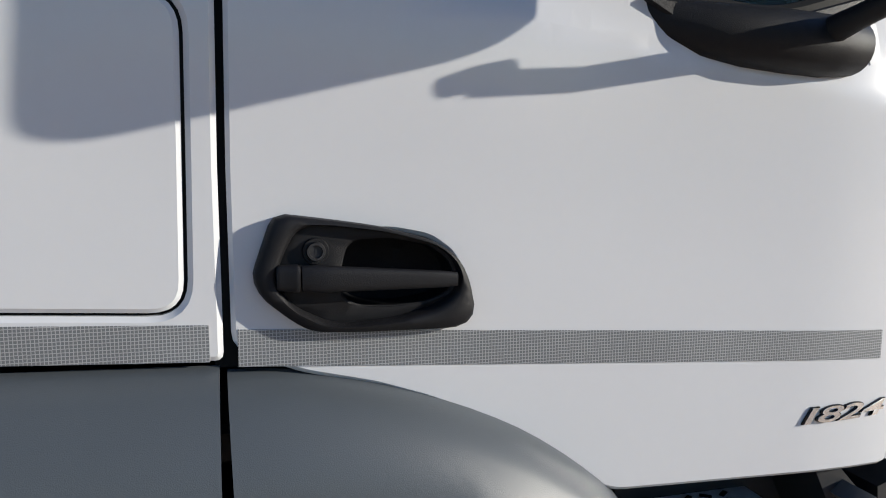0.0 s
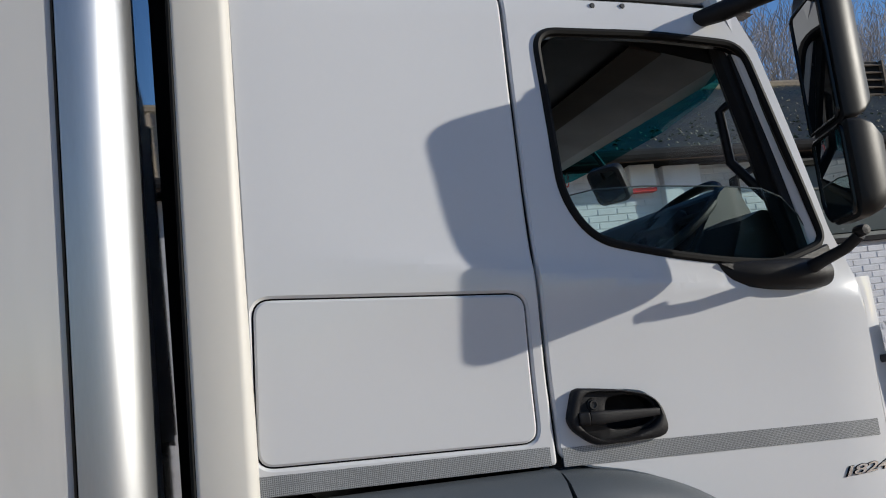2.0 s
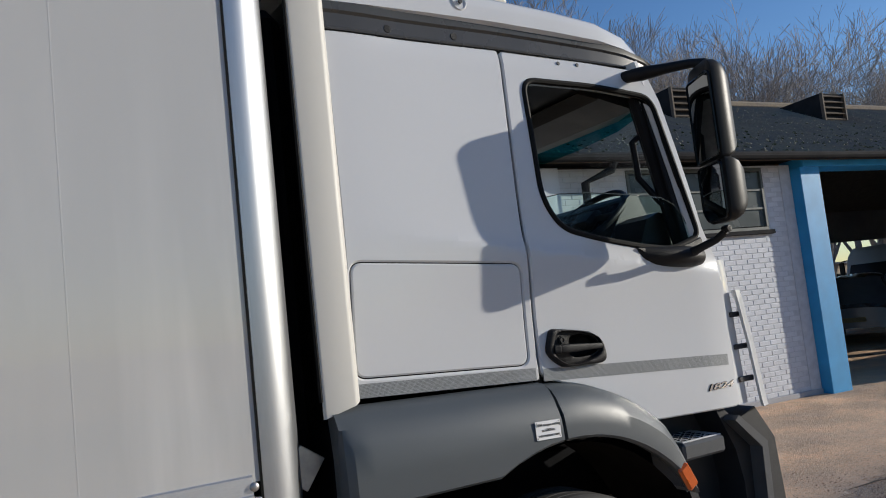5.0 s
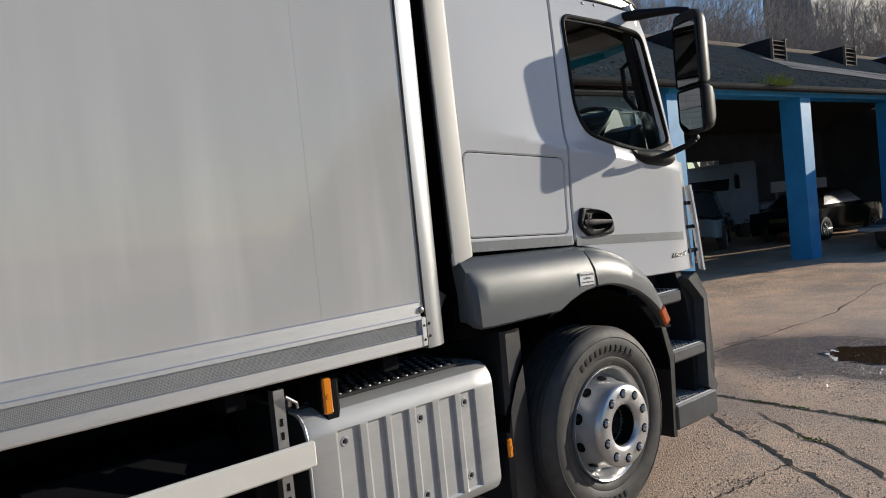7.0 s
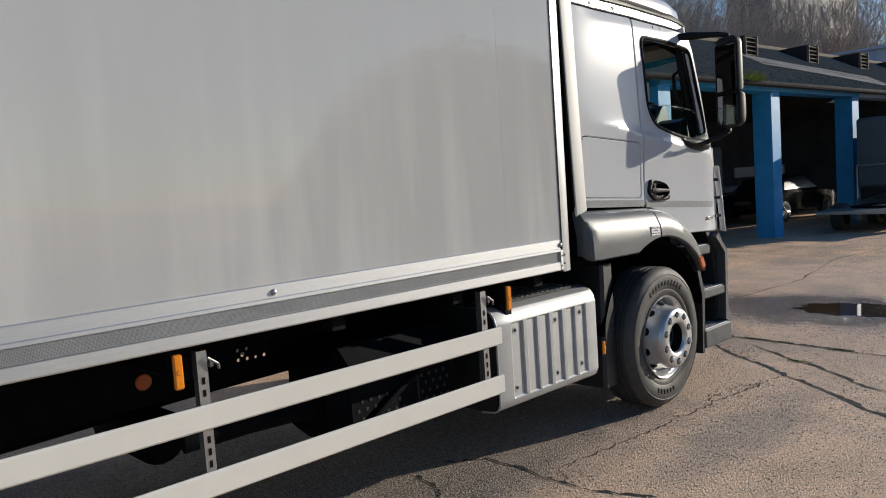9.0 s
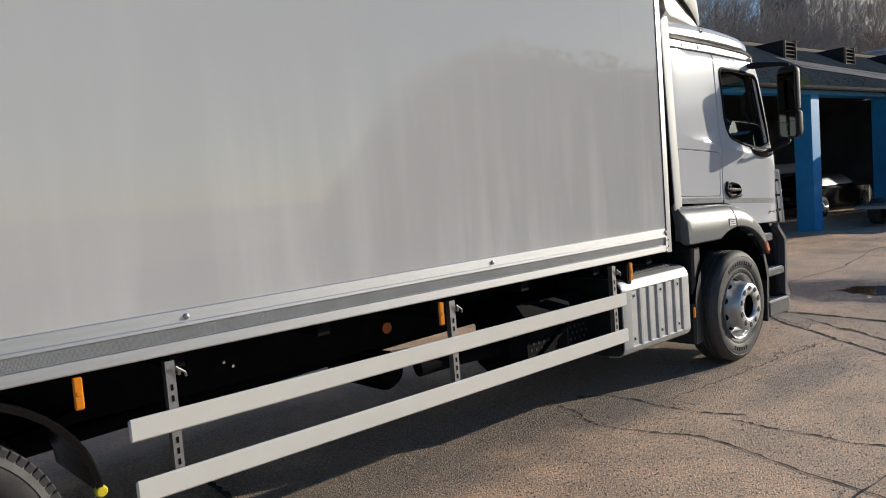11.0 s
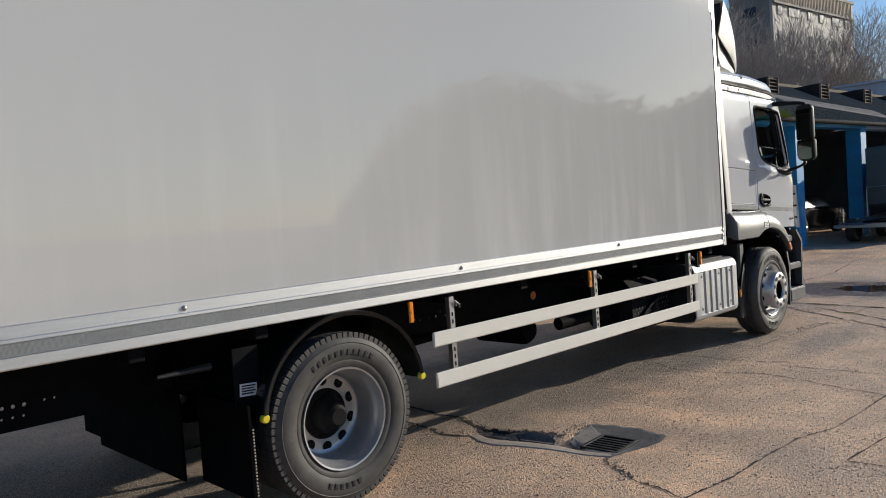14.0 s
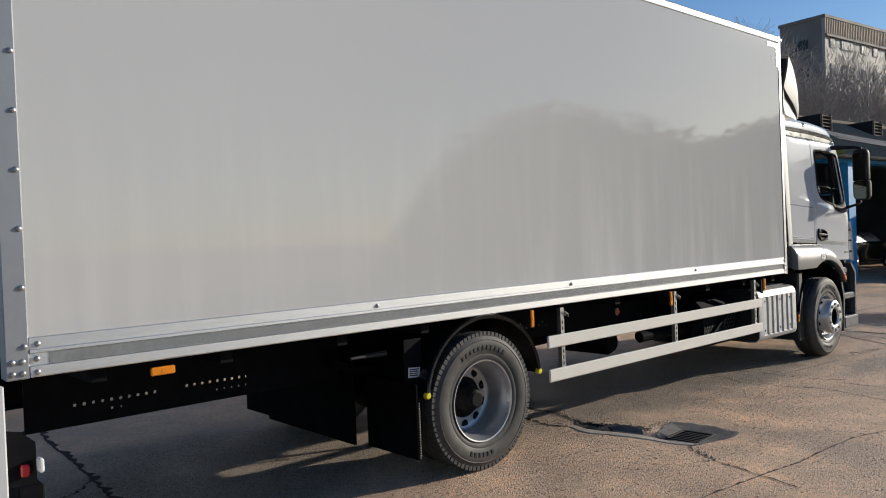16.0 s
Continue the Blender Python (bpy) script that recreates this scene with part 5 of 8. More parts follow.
def exhaust_box():
    """Dark silencer with perforated heat shields, behind the guard rails."""
    ex = part("silencer", M().box(-2.75, -1.85, -1.02, -0.52, 0.40, 0.92, 0.09), CHASSIS, truck, "dark silencer with perforated heat shield")
    hole = mesh_of("perforation", M().lathe([(0.0, -0.002), (0.009, -0.002), (0.011, 0.0)], 8), DARKPL)
    for i in range(12):
        for j in range(8):
            if (i // 6 + j // 4) % 2 == 0 or i > 7:
                ob = new("perforation", hole)
                ob.parent = ex
                ob.location = (-2.62 + i * 0.055 + (0.027 if j % 2 else 0), -1.021, 0.50 + j * 0.045)
    part("shield_ridge", M().tube([(-2.6, -1.03, 0.5), (-2.3, -1.04, 0.68), (-1.95, -1.03, 0.84)], 0.018, 8), CHASSIS, ex)
    part("exhaust_pipe", M().tube([(-2.75, -0.8, 0.62), (-3.1, -0.75, 0.62), (-3.4, -0.7, 0.60)], 0.06, 14), CHASSIS, ex)
    part("hanger_arm", M().box(-1.66, -1.57, -1.18, -0.60, 0.90, 1.10, 0.02), CHASSIS, truck)
    part("hanger_arm", M().box(-3.60, -3.53, -1.17, -0.50, 0.98, 1.10, 0.02), CHASSIS, truck)


exhaust_box()


# ---- truck: cab ----
def crease(x):
    return 1.957 - 0.15 * x


def cab_y(x, z):
    """The cab's near side: nearly flat below the waist crease, leaning in above it, rounded at both ends."""
    y = -1.160
    fade = smoothstep(-0.78, 0.10, x) * (1 - 0.35 * smoothstep(0.25, 0.6, x))
    up = z - crease(x)
    y += (0.026 * (1 - math.exp(-up / 0.05)) if up > 0 else 0.0) * fade
    y -= 0.013 * smoothstep(-0.32, 0.0, up) * fade
    y += 0.050 * max(0.0, (z - 2.0) / 0.8) ** 1.4
    y += 0.22 * max(0.0, z - 2.748) * smoothstep(-0.7, -0.4, x)
    if x > 0.86:
        y += 0.35 * (x - 0.86) ** 2
    if x < -0.66:
        y += 0.12 * (x + 0.66) ** 2
    return y


def strip_z(x):
    return 1.468 - 0.062 * x


HANDLE_BOWL = rounded([(0.116, 1.572), (0.122, 1.596), (0.134, 1.606), (0.18, 1.608), (0.232, 1.598), (0.262, 1.576), (0.271, 1.551), (0.262, 1.532), (0.232, 1.519), (0.18, 1.515), (0.14, 1.518), (0.122, 1.527), (0.114, 1.537)], 0.012, 3)


def cab_side(s):
    """Door and rear panel of one side; s: 1 for the near side, -1 for the far one."""
    flip = Matrix.Scale(s, 4, (0, 1, 0))

    def put(name, src, material, parent, label="", smooth=True, sharp=35):
        return part(name, moved(src, flip) if s < 0 else src, material, parent, label, smooth, sharp=sharp)

    win = [(0.088, 2.676), (0.46, 2.668), (0.795, 2.632), (0.865, 2.32), (0.950, 1.975), (0.77, 1.924), (0.59, 1.944), (0.36, 1.988), (0.165, 2.040), (0.090, 2.17)]
    win = rounded(win, [0.07, 0.1, 0.07, 0.1, 0.05, 0.06, 0.1, 0.1, 0.11, 0.1], 6)
    low = [(1.068, 1.187), (0.53, 1.207), (0.49, 1.225), (0.40, 1.290), (0.32, 1.340), (0.24, 1.378), (0.16, 1.406), (0.06, 1.430), (-0.026, 1.443)]
    door_out = [(-0.026, 1.47), (-0.027, 1.7), (-0.023, 2.0), (-0.019, 2.2), (-0.009, 2.5), (0.006, 2.798), (0.45, 2.780), (0.80, 2.755), (0.855, 2.62), (0.925, 2.30), (0.985, 2.02), (1.055, 1.86), (1.066, 1.6)] + low[:-1]
    door_out = rounded(door_out, 0.02, 3)
    recess = inset(HANDLE_BOWL, -0.009)
    door = put("cab_door", sheet(door_out, [win] + ([recess] if s > 0 else []), cab_y, 0.03, 0.03, 0.006, 0.006, [[(-0.02 + 0.03 * k, crease(-0.02 + 0.03 * k)) for k in range(20)]]), WHITE, truck, "white cab door with black handle and window")
    # window seal and glass
    put("window_seal", bead(dense(win, 0.04), cab_y, 0.013, 8, off=0.002), RUBBER, door, "black rubber window seal")
    ring = dense(inset(win, -0.003), 0.05)
    inner = dense(win, 0.05)
    inner = inset(ring, 0.015)
    rows = [[(x, cab_y(x, z) - 0.002, z) for x, z in ring], [(x, cab_y(x, z) + 0.012, z) for x, z in inner], [(x, cab_y(x, z) + 0.03, z) for x, z in inner]]
    put("window_frame", M().grid(rows, True), GLOSSBLACK, door, "black window surround")
    # the pane stands half lowered
    rim = [(0.085, 2.168), (0.20, 2.188), (0.36, 2.190), (0.61, 2.176), (0.77, 2.160), (0.835, 2.130), (0.885, 2.07), (0.93, 1.965)]
    lowered = rim + [(0.77, 1.925), (0.59, 1.945), (0.36, 1.995), (0.155, 2.05)]
    pane = put("window_pane", sheet(lowered, [], lambda x, z: cab_y(x, z) + 0.016, 0.12, 0.004, 0.004, 0.0), GLASS, door, "half lowered side window")
    put("pane_edge", bead(rim, lambda x, z: cab_y(x, z) + 0.018, 0.0022, 5, closed=False), OBSCURE, pane, "ground glass edge")
    pane.visible_shadow = False
    # black glass run inside the front edge of the opening
    tri = rounded([(0.765, 2.615), (0.86, 2.60), (0.925, 2.28), (0.980, 1.975), (0.875, 1.960), (0.822, 2.25)], 0.01, 3)
    put("glass_run", sheet(tri, [], lambda x, z: cab_y(x, z) + 0.024, 0.06, 0.01, 0.004, 0.003), BLACK, door)
    flange = rounded([(0.545, 1.940), (0.60, 1.905), (0.78, 1.880), (0.925, 1.890), (0.962, 1.935), (0.957, 1.972), (0.77, 1.921), (0.60, 1.940)], 0.012, 3)
    put("mirror_flange", sheet(flange, [], lambda x, z: cab_y(x, z) - 0.012, 0.04, 0.014, 0.005, 0.005), BLACK, door, "black flange under the window")
    # reflective strip
    line = [(x, strip_z(x)) for x in [-0.018 + 0.0747 * k for k in range(15)]]
    rows = [[(x, cab_y(x, z) - 0.0015, z - 0.0245), (x, cab_y(x, z) - 0.0015, z + 0.0245), (x, cab_y(x, z) + 0.004, z + 0.0245), (x, cab_y(x, z) + 0.004, z - 0.0245)] for x, z in line]
    put("reflective_strip", M().grid(rows, True, True), TAPE, door, "silver honeycomb reflective strip")
    # rear panel with its locker opening
    lock_out = [(-0.775, 1.955), (-0.073, 1.907), (-0.080, 1.515), (-0.795, 1.556)]
    lock_out = rounded(lock_out, 0.045, 6)
    quarter = rounded([(-0.800, 1.500), (-0.036, 1.452), (-0.037, 1.7), (-0.033, 2.0), (-0.029, 2.2), (-0.019, 2.5), (-0.004, 2.800), (-0.40, 2.804), (-0.775, 2.808)], [0, 0.012, 0, 0, 0, 0, 0.012, 0, 0.02], 3)
    rear = put("rear_side_panel", sheet(quarter, [inset(lock_out, -0.0025)], cab_y, 0.03, 0.03, 0.007, 0.006, [[(-0.64 + 0.03 * k, crease(-0.64 + 0.03 * k)) for k in range(20)]]), WHITE, truck, "white cab rear side panel with a pressed crease")
    put("locker_door", sheet(inset(lock_out, 0.002), [], cab_y, 0.04, 0.02, 0.006, 0.005), WHITE, truck, "white locker flap with rounded corners")
    put("locker_rim", bead(dense(lock_out, 0.04), cab_y, 0.004, 6, off=0.016), RUBBER, rear)
    rows = [[(x, cab_y(x, z) - 0.0015, z - 0.024), (x, cab_y(x, z) - 0.0015, z + 0.024), (x, cab_y(x, z) + 0.004, z + 0.024), (x, cab_y(x, z) + 0.004, z - 0.024)] for x, z in [(-0.795 + 0.053 * k, 1.4745 - 0.0505 * (-0.795 + 0.053 * k)) for k in range(15)]]
    put("reflective_strip", M().grid(rows, True, True), TAPE, rear, "silver honeycomb reflective strip")
    # dark rubber behind the door gap and locker joint
    rows = [[(x0, cab_y(x0, z) + 0.018, z), (x0 + 0.03, cab_y(x0, z) + 0.018, z), (x0 + 0.03, cab_y(x0, z) + 0.035, z), (x0, cab_y(x0, z) + 0.035, z)] for x0, z in ((-0.047, 1.44), (-0.048, 1.7), (-0.044, 2.0), (-0.040, 2.2), (-0.030, 2.5), (-0.014, 2.81))]
    put("door_gap_seal", M().grid(rows, True, True), RUBBER, rear)
    # gutter band and roof edge above the door
    def band(x):
        return 2.806 - 0.040 * x if x > 0 else 2.806 - 0.010 * x
    xs = [-0.775 + 0.09 * k for k in range(17)] + [0.72, 0.78, 0.84, 0.89, 0.925]
    rows = []
    for x in xs:
        z0 = band(x) + 0.004
        z1 = float(np.interp(x, [-0.8, 0.0, 0.3, 0.55, 0.72, 0.84, 0.91, 0.94], [2.921, 2.912, 2.898, 2.881, 2.862, 2.838, 2.805, 2.775]))
        yb = cab_y(x, 2.8) + 0.35 * max(0.0, x - 0.6) ** 2
        rows.append([(x, yb + 0.003, z0 - 0.004), (x, yb + 0.014, z0 + 0.10 * (z1 - z0)), (x, yb + 0.016, z0 + 0.62 * (z1 - z0)), (x, yb + 0.007, z0 + 0.72 * (z1 - z0)), (x, yb + 0.006, z0 + 0.86 * (z1 - z0)), (x, yb + 0.004, z1), (x, yb + 0.06, z1), (x, yb + 0.06, z0 - 0.004)])
    gut = put("roof_gutter_band", M().grid(rows, True, True), BANDGREY, truck, "dark plastic gutter band under the roof")
    for x in (-0.50, -0.20):
        put("plug", M().lathe([(0.0, -0.003), (0.014, -0.003), (0.016, 0)], 14, (x, cab_y(x, 2.8) + 0.015, 2.845)), BLACK, gut)
    return door, rear


near_door, near_rear = cab_side(1)
cab_side(-1)


def door_handle(door):
    """Raised rim round a dished pan; the pan carries the lock and opens into a deep bowl behind the grab bar."""
    out = rounded([(0.000, 1.562), (0.026, 1.636), (0.040, 1.642), (0.101, 1.634), (0.171, 1.623), (0.232, 1.606), (0.268, 1.587), (0.288, 1.556), (0.300, 1.508), (0.294, 1.490), (0.272, 1.481), (0.125, 1.484), (0.074, 1.488), (0.052, 1.501), (0.012, 1.534)],
                  [0.012, 0.012, 0.014, 0.03, 0.03, 0.03, 0.02, 0.02, 0.014, 0.014, 0.02, 0.03, 0.02, 0.02, 0.015], 5)
    pan = rounded([(0.031, 1.560), (0.036, 1.578), (0.047, 1.603), (0.058, 1.620), (0.072, 1.626), (0.102, 1.626), (0.173, 1.617), (0.240, 1.599), (0.268, 1.577), (0.277, 1.552), (0.270, 1.532), (0.239, 1.511), (0.192, 1.500), (0.126, 1.495), (0.097, 1.498), (0.057, 1.519), (0.039, 1.539)], 0.012, 3)
    n = 72

    def around(poly, c=(0.15, 1.56)):
        """The outline's points where n even rays from c meet it."""
        res = []
        for k in range(n):
            a = -math.pi + 2 * math.pi * (k + 0.5) / n
            d = Vector((math.cos(a), math.sin(a)))
            best = 0.0
            for i in range(len(poly)):
                p, q = Vector(poly[i - 1]) - Vector(c), Vector(poly[i]) - Vector(c)
                e = q - p
                det = d.x * -e.y + e.x * d.y
                if abs(det) > 1e-12:
                    t, u = (p.x * -e.y + e.x * p.y) / det, (d.x * p.y - d.y * p.x) / det
                    if t > best and -1e-6 <= u <= 1 + 1e-6:
                        best = t
            res.append((c[0] + d.x * best, c[1] + d.y * best))
        return res

    o, h = around(out), around(pan)

    def blend(t, d):
        return [(a[0] + (b[0] - a[0]) * t, cab_y(a[0], a[1]) - d, a[1] + (b[1] - a[1]) * t) for a, b in zip(o, h)]

    rows = [blend(0.0, -0.004), blend(0.0, 0.008), blend(0.05, 0.016), blend(0.16, 0.021), blend(0.75, 0.024), blend(0.92, 0.020), blend(1.0, 0.010), blend(1.04, 0.0)]
    plate = part("handle_plate", M().grid(rows, True), BLACK, door, "black plastic door handle surround", smooth=True, sharp=60)
    part("handle_pan", sheet(inset(pan, -0.004), [HANDLE_BOWL], lambda x, z: cab_y(x, z) - 0.007 + 0.006 * smoothstep(1.53, 1.50, z), 0.02, 0.006, 0.003, 0.002), BLACK, plate, "dished black handle pan", smooth=True)
    b2 = around(HANDLE_BOWL, (0.195, 1.560))
    bowl = [[(0.195 + (x - 0.195) * q, cab_y(x, z) + d, 1.56 + (z - 1.56) * q) for x, z in b2] for q, d in ((1.03, -0.004), (1.0, 0.012), (0.93, 0.034), (0.6, 0.046), (0.01, 0.048))]
    part("handle_bowl", M().grid(bowl, True), HUBDARK, plate, "dark handle recess", smooth=True)
    y0 = cab_y(0.08, 1.59) - 0.009
    part("lock_collar", M().lathe([(0.0125, -0.002), (0.0165, -0.002), (0.018, 0.002)], 28, (0.082, y0, 1.593)), BLACK, plate, smooth=True)
    part("lock_barrel", M().lathe([(0.0, -0.005), (0.008, -0.005), (0.0085, -0.008), (0.0115, -0.008), (0.0128, -0.004), (0.0128, 0.004)], 28, (0.082, y0, 1.593)), GRATE, plate, "dark metal key lock", smooth=True)
    part("key_slot", M().box(0.0812, 0.0828, y0 - 0.0058, y0 - 0.004, 1.589, 1.597), INK, plate)
    # grab bar with a joint near its pivot
    for x0, x1, r0, r1, name in ((0.031, 0.0600, 0.0165, 0.0185, "pivot"), (0.0625, 0.268, 0.0188, 0.0105, "grab_bar")):
        rows = []
        for k in range(11):
            t = k / 10
            x = x0 + (x1 - x0) * t
            r = r0 + (r1 - r0) * t
            if k in (0, 10):
                r *= 0.88
            zc = 1.5605 - 0.040 * (x - 0.06)
            rows.append([(x, cab_y(0.1, 1.55) - 0.020 - 0.008 * smoothstep(0.03, 0.09, x) + math.copysign(abs(math.cos(a)) ** 0.6, math.cos(a)) * r * 0.55, zc + math.copysign(abs(math.sin(a)) ** 0.75, math.sin(a)) * r) for a in (2 * math.pi * j / 20 for j in range(20))])
        part(name, M().grid(rows, True, True), BLACK, plate, smooth=True)


door_handle(near_door)
# model number laid on the curved door skin: a dark base with chrome digits on it
for _name, _mat, _out, _fat, _label in (("badge_base", GLOSSBLACK, 0.0005, 0.0036, "dark badge surround"), ("model_badge", CHROME, 0.0025, 0.0013, "raised chrome model number")):
    _ob = text_part(_name, "1824", 0.092, _mat, near_door, Matrix.Identity(4), 0.0015, _label, _fat, 0.95)
    for _v in _ob.data.vertices:
        _x = 0.946 + 1.08 * _v.co.x + 0.26 * _v.co.y + (0.007 if _v.co.x < -0.056 else 0.0)
        _v.co = (_x, cab_y(_x, 1.29) - _out - 0.0015 - _v.co.z, 1.294 + 0.40 * _v.co.y)
for x in (0.298, 0.400):
    part("frame_plug", M().lathe([(0.0, -0.004), (0.007, -0.004), (0.009, 0.0)], 12, (x, cab_y(x, 2.76), 2.762)), INK, near_door)


def cab_roof():
    """Domed roof skin with a raised side swage."""
    rows = []
    for x, ze, zt in ((-0.79, 2.925, 3.09), (-0.6, 2.925, 3.10), (-0.3, 2.922, 3.10), (0.0, 2.916, 3.095), (0.3, 2.902, 3.07), (0.55, 2.885, 3.035), (0.72, 2.868, 2.985), (0.84, 2.845, 2.92), (0.91, 2.82, 2.86), (0.94, 2.775, 2.79)):
        half = []
        w = 1.100 - (0.0 if x < 0.55 else 0.22 * (x - 0.55) ** 2 * 4)
        side = (zt - ze) * 0.66
        for d, q in ((0.0, 0.0), (0.003, 0.45), (0.010, 0.75), (0.026, 0.92), (0.055, 1.0)):
            half.append((x, -w + d, ze + side * q))
        for t in (0.15, 0.3, 0.5, 0.75, 1.0):
            half.append((x, -(w - 0.055) * (1 - t), ze + side + (zt - ze - side) * (1 - (1 - t) ** 2)))
        row = half + [(x, -y, z) for x, y, z in half[-2::-1]]
        rows.append(row)
    top = M().grid(rows)
    roof = part("cab_roof", top, WHITE, truck, "white domed cab roof", smooth=True, sharp=60)
    for s in (-1, 1):
        skirt = M().grid([[(r[0][0], s * abs(r[0][1]), r[0][2]), (r[0][0], s * (abs(r[0][1]) - 0.02), r[0][2] - 0.012), (r[0][0], s * (abs(r[0][1]) - 0.08), r[0][2] - 0.012)] for r in rows])
        part("roof_edge", skirt, WHITE, roof)
    plug = part("roof_fixing", M().lathe([(0.0, -0.004), (0.011, -0.004), (0.012, 0.004), (0.020, 0.004), (0.030, -0.003), (0.036, 0.002)], 24), WHITE, roof, "round roof fixing boss", smooth=True,
                at=Matrix.Translation((-0.171, -1.098, 2.982)) @ pose(0, 0, 0, -3, 0, 0))
    part("fixing_bolt", M().lathe([(0.0, -0.012), (0.008, -0.012), (0.009, 0.0)], 12), INK, plug)


cab_roof()


def roof_deflector():
    """Wind deflector: an upper shell that overhangs a lower side skirt, mirrored about the centre line."""
    front = 0.235

    def ridge(x):
        return float(np.interp(x, [-0.709, -0.525, -0.337, -0.172, 0.0, 0.2, 0.249], [3.782, 3.680, 3.535, 3.425, 3.305, 3.190, 3.148]))

    def fold(x):
        return float(np.interp(x, [-0.871, -0.75, -0.62, -0.39, -0.135, 0.0, 0.12, 0.235], [3.380, 3.321, 3.280, 3.222, 3.168, 3.147, 3.128, 3.115]))

    def half(x):
        return float(np.interp(x, [-0.87, -0.705, -0.6, -0.45, -0.3, -0.15, 0.0, 0.12, 0.235], [1.175, 1.150, 1.130, 1.098, 1.060, 1.012, 0.958, 0.908, 0.855]))

    def rear(z):
        return float(np.interp(z, [3.077, 3.2, 3.333, 3.38, 3.435, 3.525, 3.617, 3.704, 3.784], [-0.895, -0.894, -0.881, -0.871, -0.857, -0.829, -0.792, -0.754, -0.709]))

    upper, skirt, gap = [], [], []
    for k in range(19):
        s = k / 18
        xf, xt = front + s * (-0.871 - front), front + s * (-0.709 - front)
        zf, zt, w = fold(xf), ridge(xt), half(xf)
        lip = 0.040 * min(1.0, (1 - s) / 0.16, (s + 0.02) / 0.45) + 0.005
        gap.append([(xf, -(w - lip), zf - 0.013), (xf, -(w - 0.006), zf - 0.005)])
        prof = [(xf, -(w - 0.03), zf - 0.003), (xf, -(w - 0.005), zf - 0.003), (xf, -w, zf + 0.003)]
        for t in (0.2, 0.4, 0.6, 0.8, 0.95):
            x = front + s * (rear(3.38 + t * 0.404) - front)
            prof.append((x, -(w + (w * 0.03 - 0.03) * t + 0.014 * math.sin(math.pi * t)), zf + (zt - zf) * t))
        wt = w * 1.0 - 0.02
        prof += [(xt, -(wt - 0.012), zt - 0.002), (xt + 0.004, -(wt - 0.035), zt + 0.010), (xt + 0.01, -wt * 0.85, zt + 0.028), (xt + 0.03, -wt * 0.5, zt + 0.042), (xt + 0.04, 0.0, zt + 0.047)]
        upper.append(prof + [(a, -b, c) for a, b, c in prof[-2::-1]])
        row = []
        for t in (-0.04, 0.0, 0.2, 0.45, 0.7, 0.9, 1.0):
            x = front + s * (rear(3.38 - t * 0.303) - front)
            zb = 3.060 + 0.02 * smoothstep(-0.7, -0.87, xf)
            y = w - lip - 0.004 + 0.006 * math.sin(math.pi * min(1, t + 0.04)) + (0.022 * (t - 0.8) / 0.2 if t > 0.8 else 0)
            row.append((x, -y, zf - 0.012 - (zf - 0.012 - zb) * t if t > 0 else zf - 0.012 - t * 0.2))
        row.append((row[-1][0], -(w - lip - 0.02), 3.035))
        row.append((row[-1][0], -(w - lip - 0.05), 2.985))
        skirt.append(row)
    d = part("roof_deflector", M().grid(upper), CREAM, truck, "white roof wind deflector with an overhanging side fold", smooth=True, sharp=28)
    for s in (1, -1):
        part("fold_seal", M().grid([[(x, y * s, z) for x, y, z in r] for r in gap]), RUBBER, d, "dark strip under the fold")
        part("deflector_skirt", M().grid([[(x, y * s, z) for x, y, z in r] for r in skirt]), CREAM, d, smooth=True, sharp=45)
    back = [[(rear(z) + 0.03 + 0.05 * (1 - abs(y)), h * y, z + 0.04 * (1 - y * y)) for y in (-1, -0.5, 0, 0.5, 1)] for z, h in ((3.08, 1.10), (3.3, 1.12), (3.5, 1.15), (3.65, 1.15), (3.755, 1.14))]
    part("deflector_back", M().grid(back), BLACK, d, "dark inside of the deflector")


roof_deflector()


def side_fairing(s):
    """Upright cab extender: a curved cream strip flaring out towards the box."""
    rows = []
    for k in range(15):
        t = k / 14
        z = 1.465 + (3.135 - 1.465) * t
        x0 = -0.934 + 0.020 * t
        x1 = -0.795 + 0.03 * t
        flare = 0.018 * (1 - t)
        y0 = -1.175 + 0.050 * t - flare
        lift = 0.02 if k == 0 else 0
        prof = [(x1 + 0.006, y0 + 0.085, z + lift), (x1 + 0.002, y0 + 0.03, z + lift), (x1 - 0.002, y0 + 0.012, z + lift), (x1 - 0.012, y0 + 0.000, z + lift * 0.8), (x1 - 0.022, y0 - 0.0055, z + lift * 0.5), (x1 - 0.030, y0 - 0.0075, z + lift * 0.4),
                (x0 + 0.012, y0 - 0.0075, z - lift * 0.9), (x0 + 0.005, y0 - 0.006, z - lift), (x0, y0 - 0.001, z - lift), (x0 + 0.004, y0 + 0.008, z), (x0 + 0.05, y0 + 0.010, z), (x1 - 0.02, y0 + 0.03, z), (x1 - 0.01, y0 + 0.085, z)]
        rows.append([(x, y * s, zz - (0.085 * (x - x0) / (x1 - x0) if k == 14 else 0.0)) for x, y, zz in prof])
    f = part("side_fairing", M().grid(rows, True, True), CREAM, truck, "tall cream-white cab side fairing", smooth=True, sharp=38)
    edge = M().tube([(-0.936, -1.190 * s, 1.50), (-0.926, -1.158 * s, 2.3), (-0.914, -1.125 * s, 3.12)], 0.007, 8)
    part("edge_rubber", edge, RUBBER, f)


side_fairing(1)
side_fairing(-1)


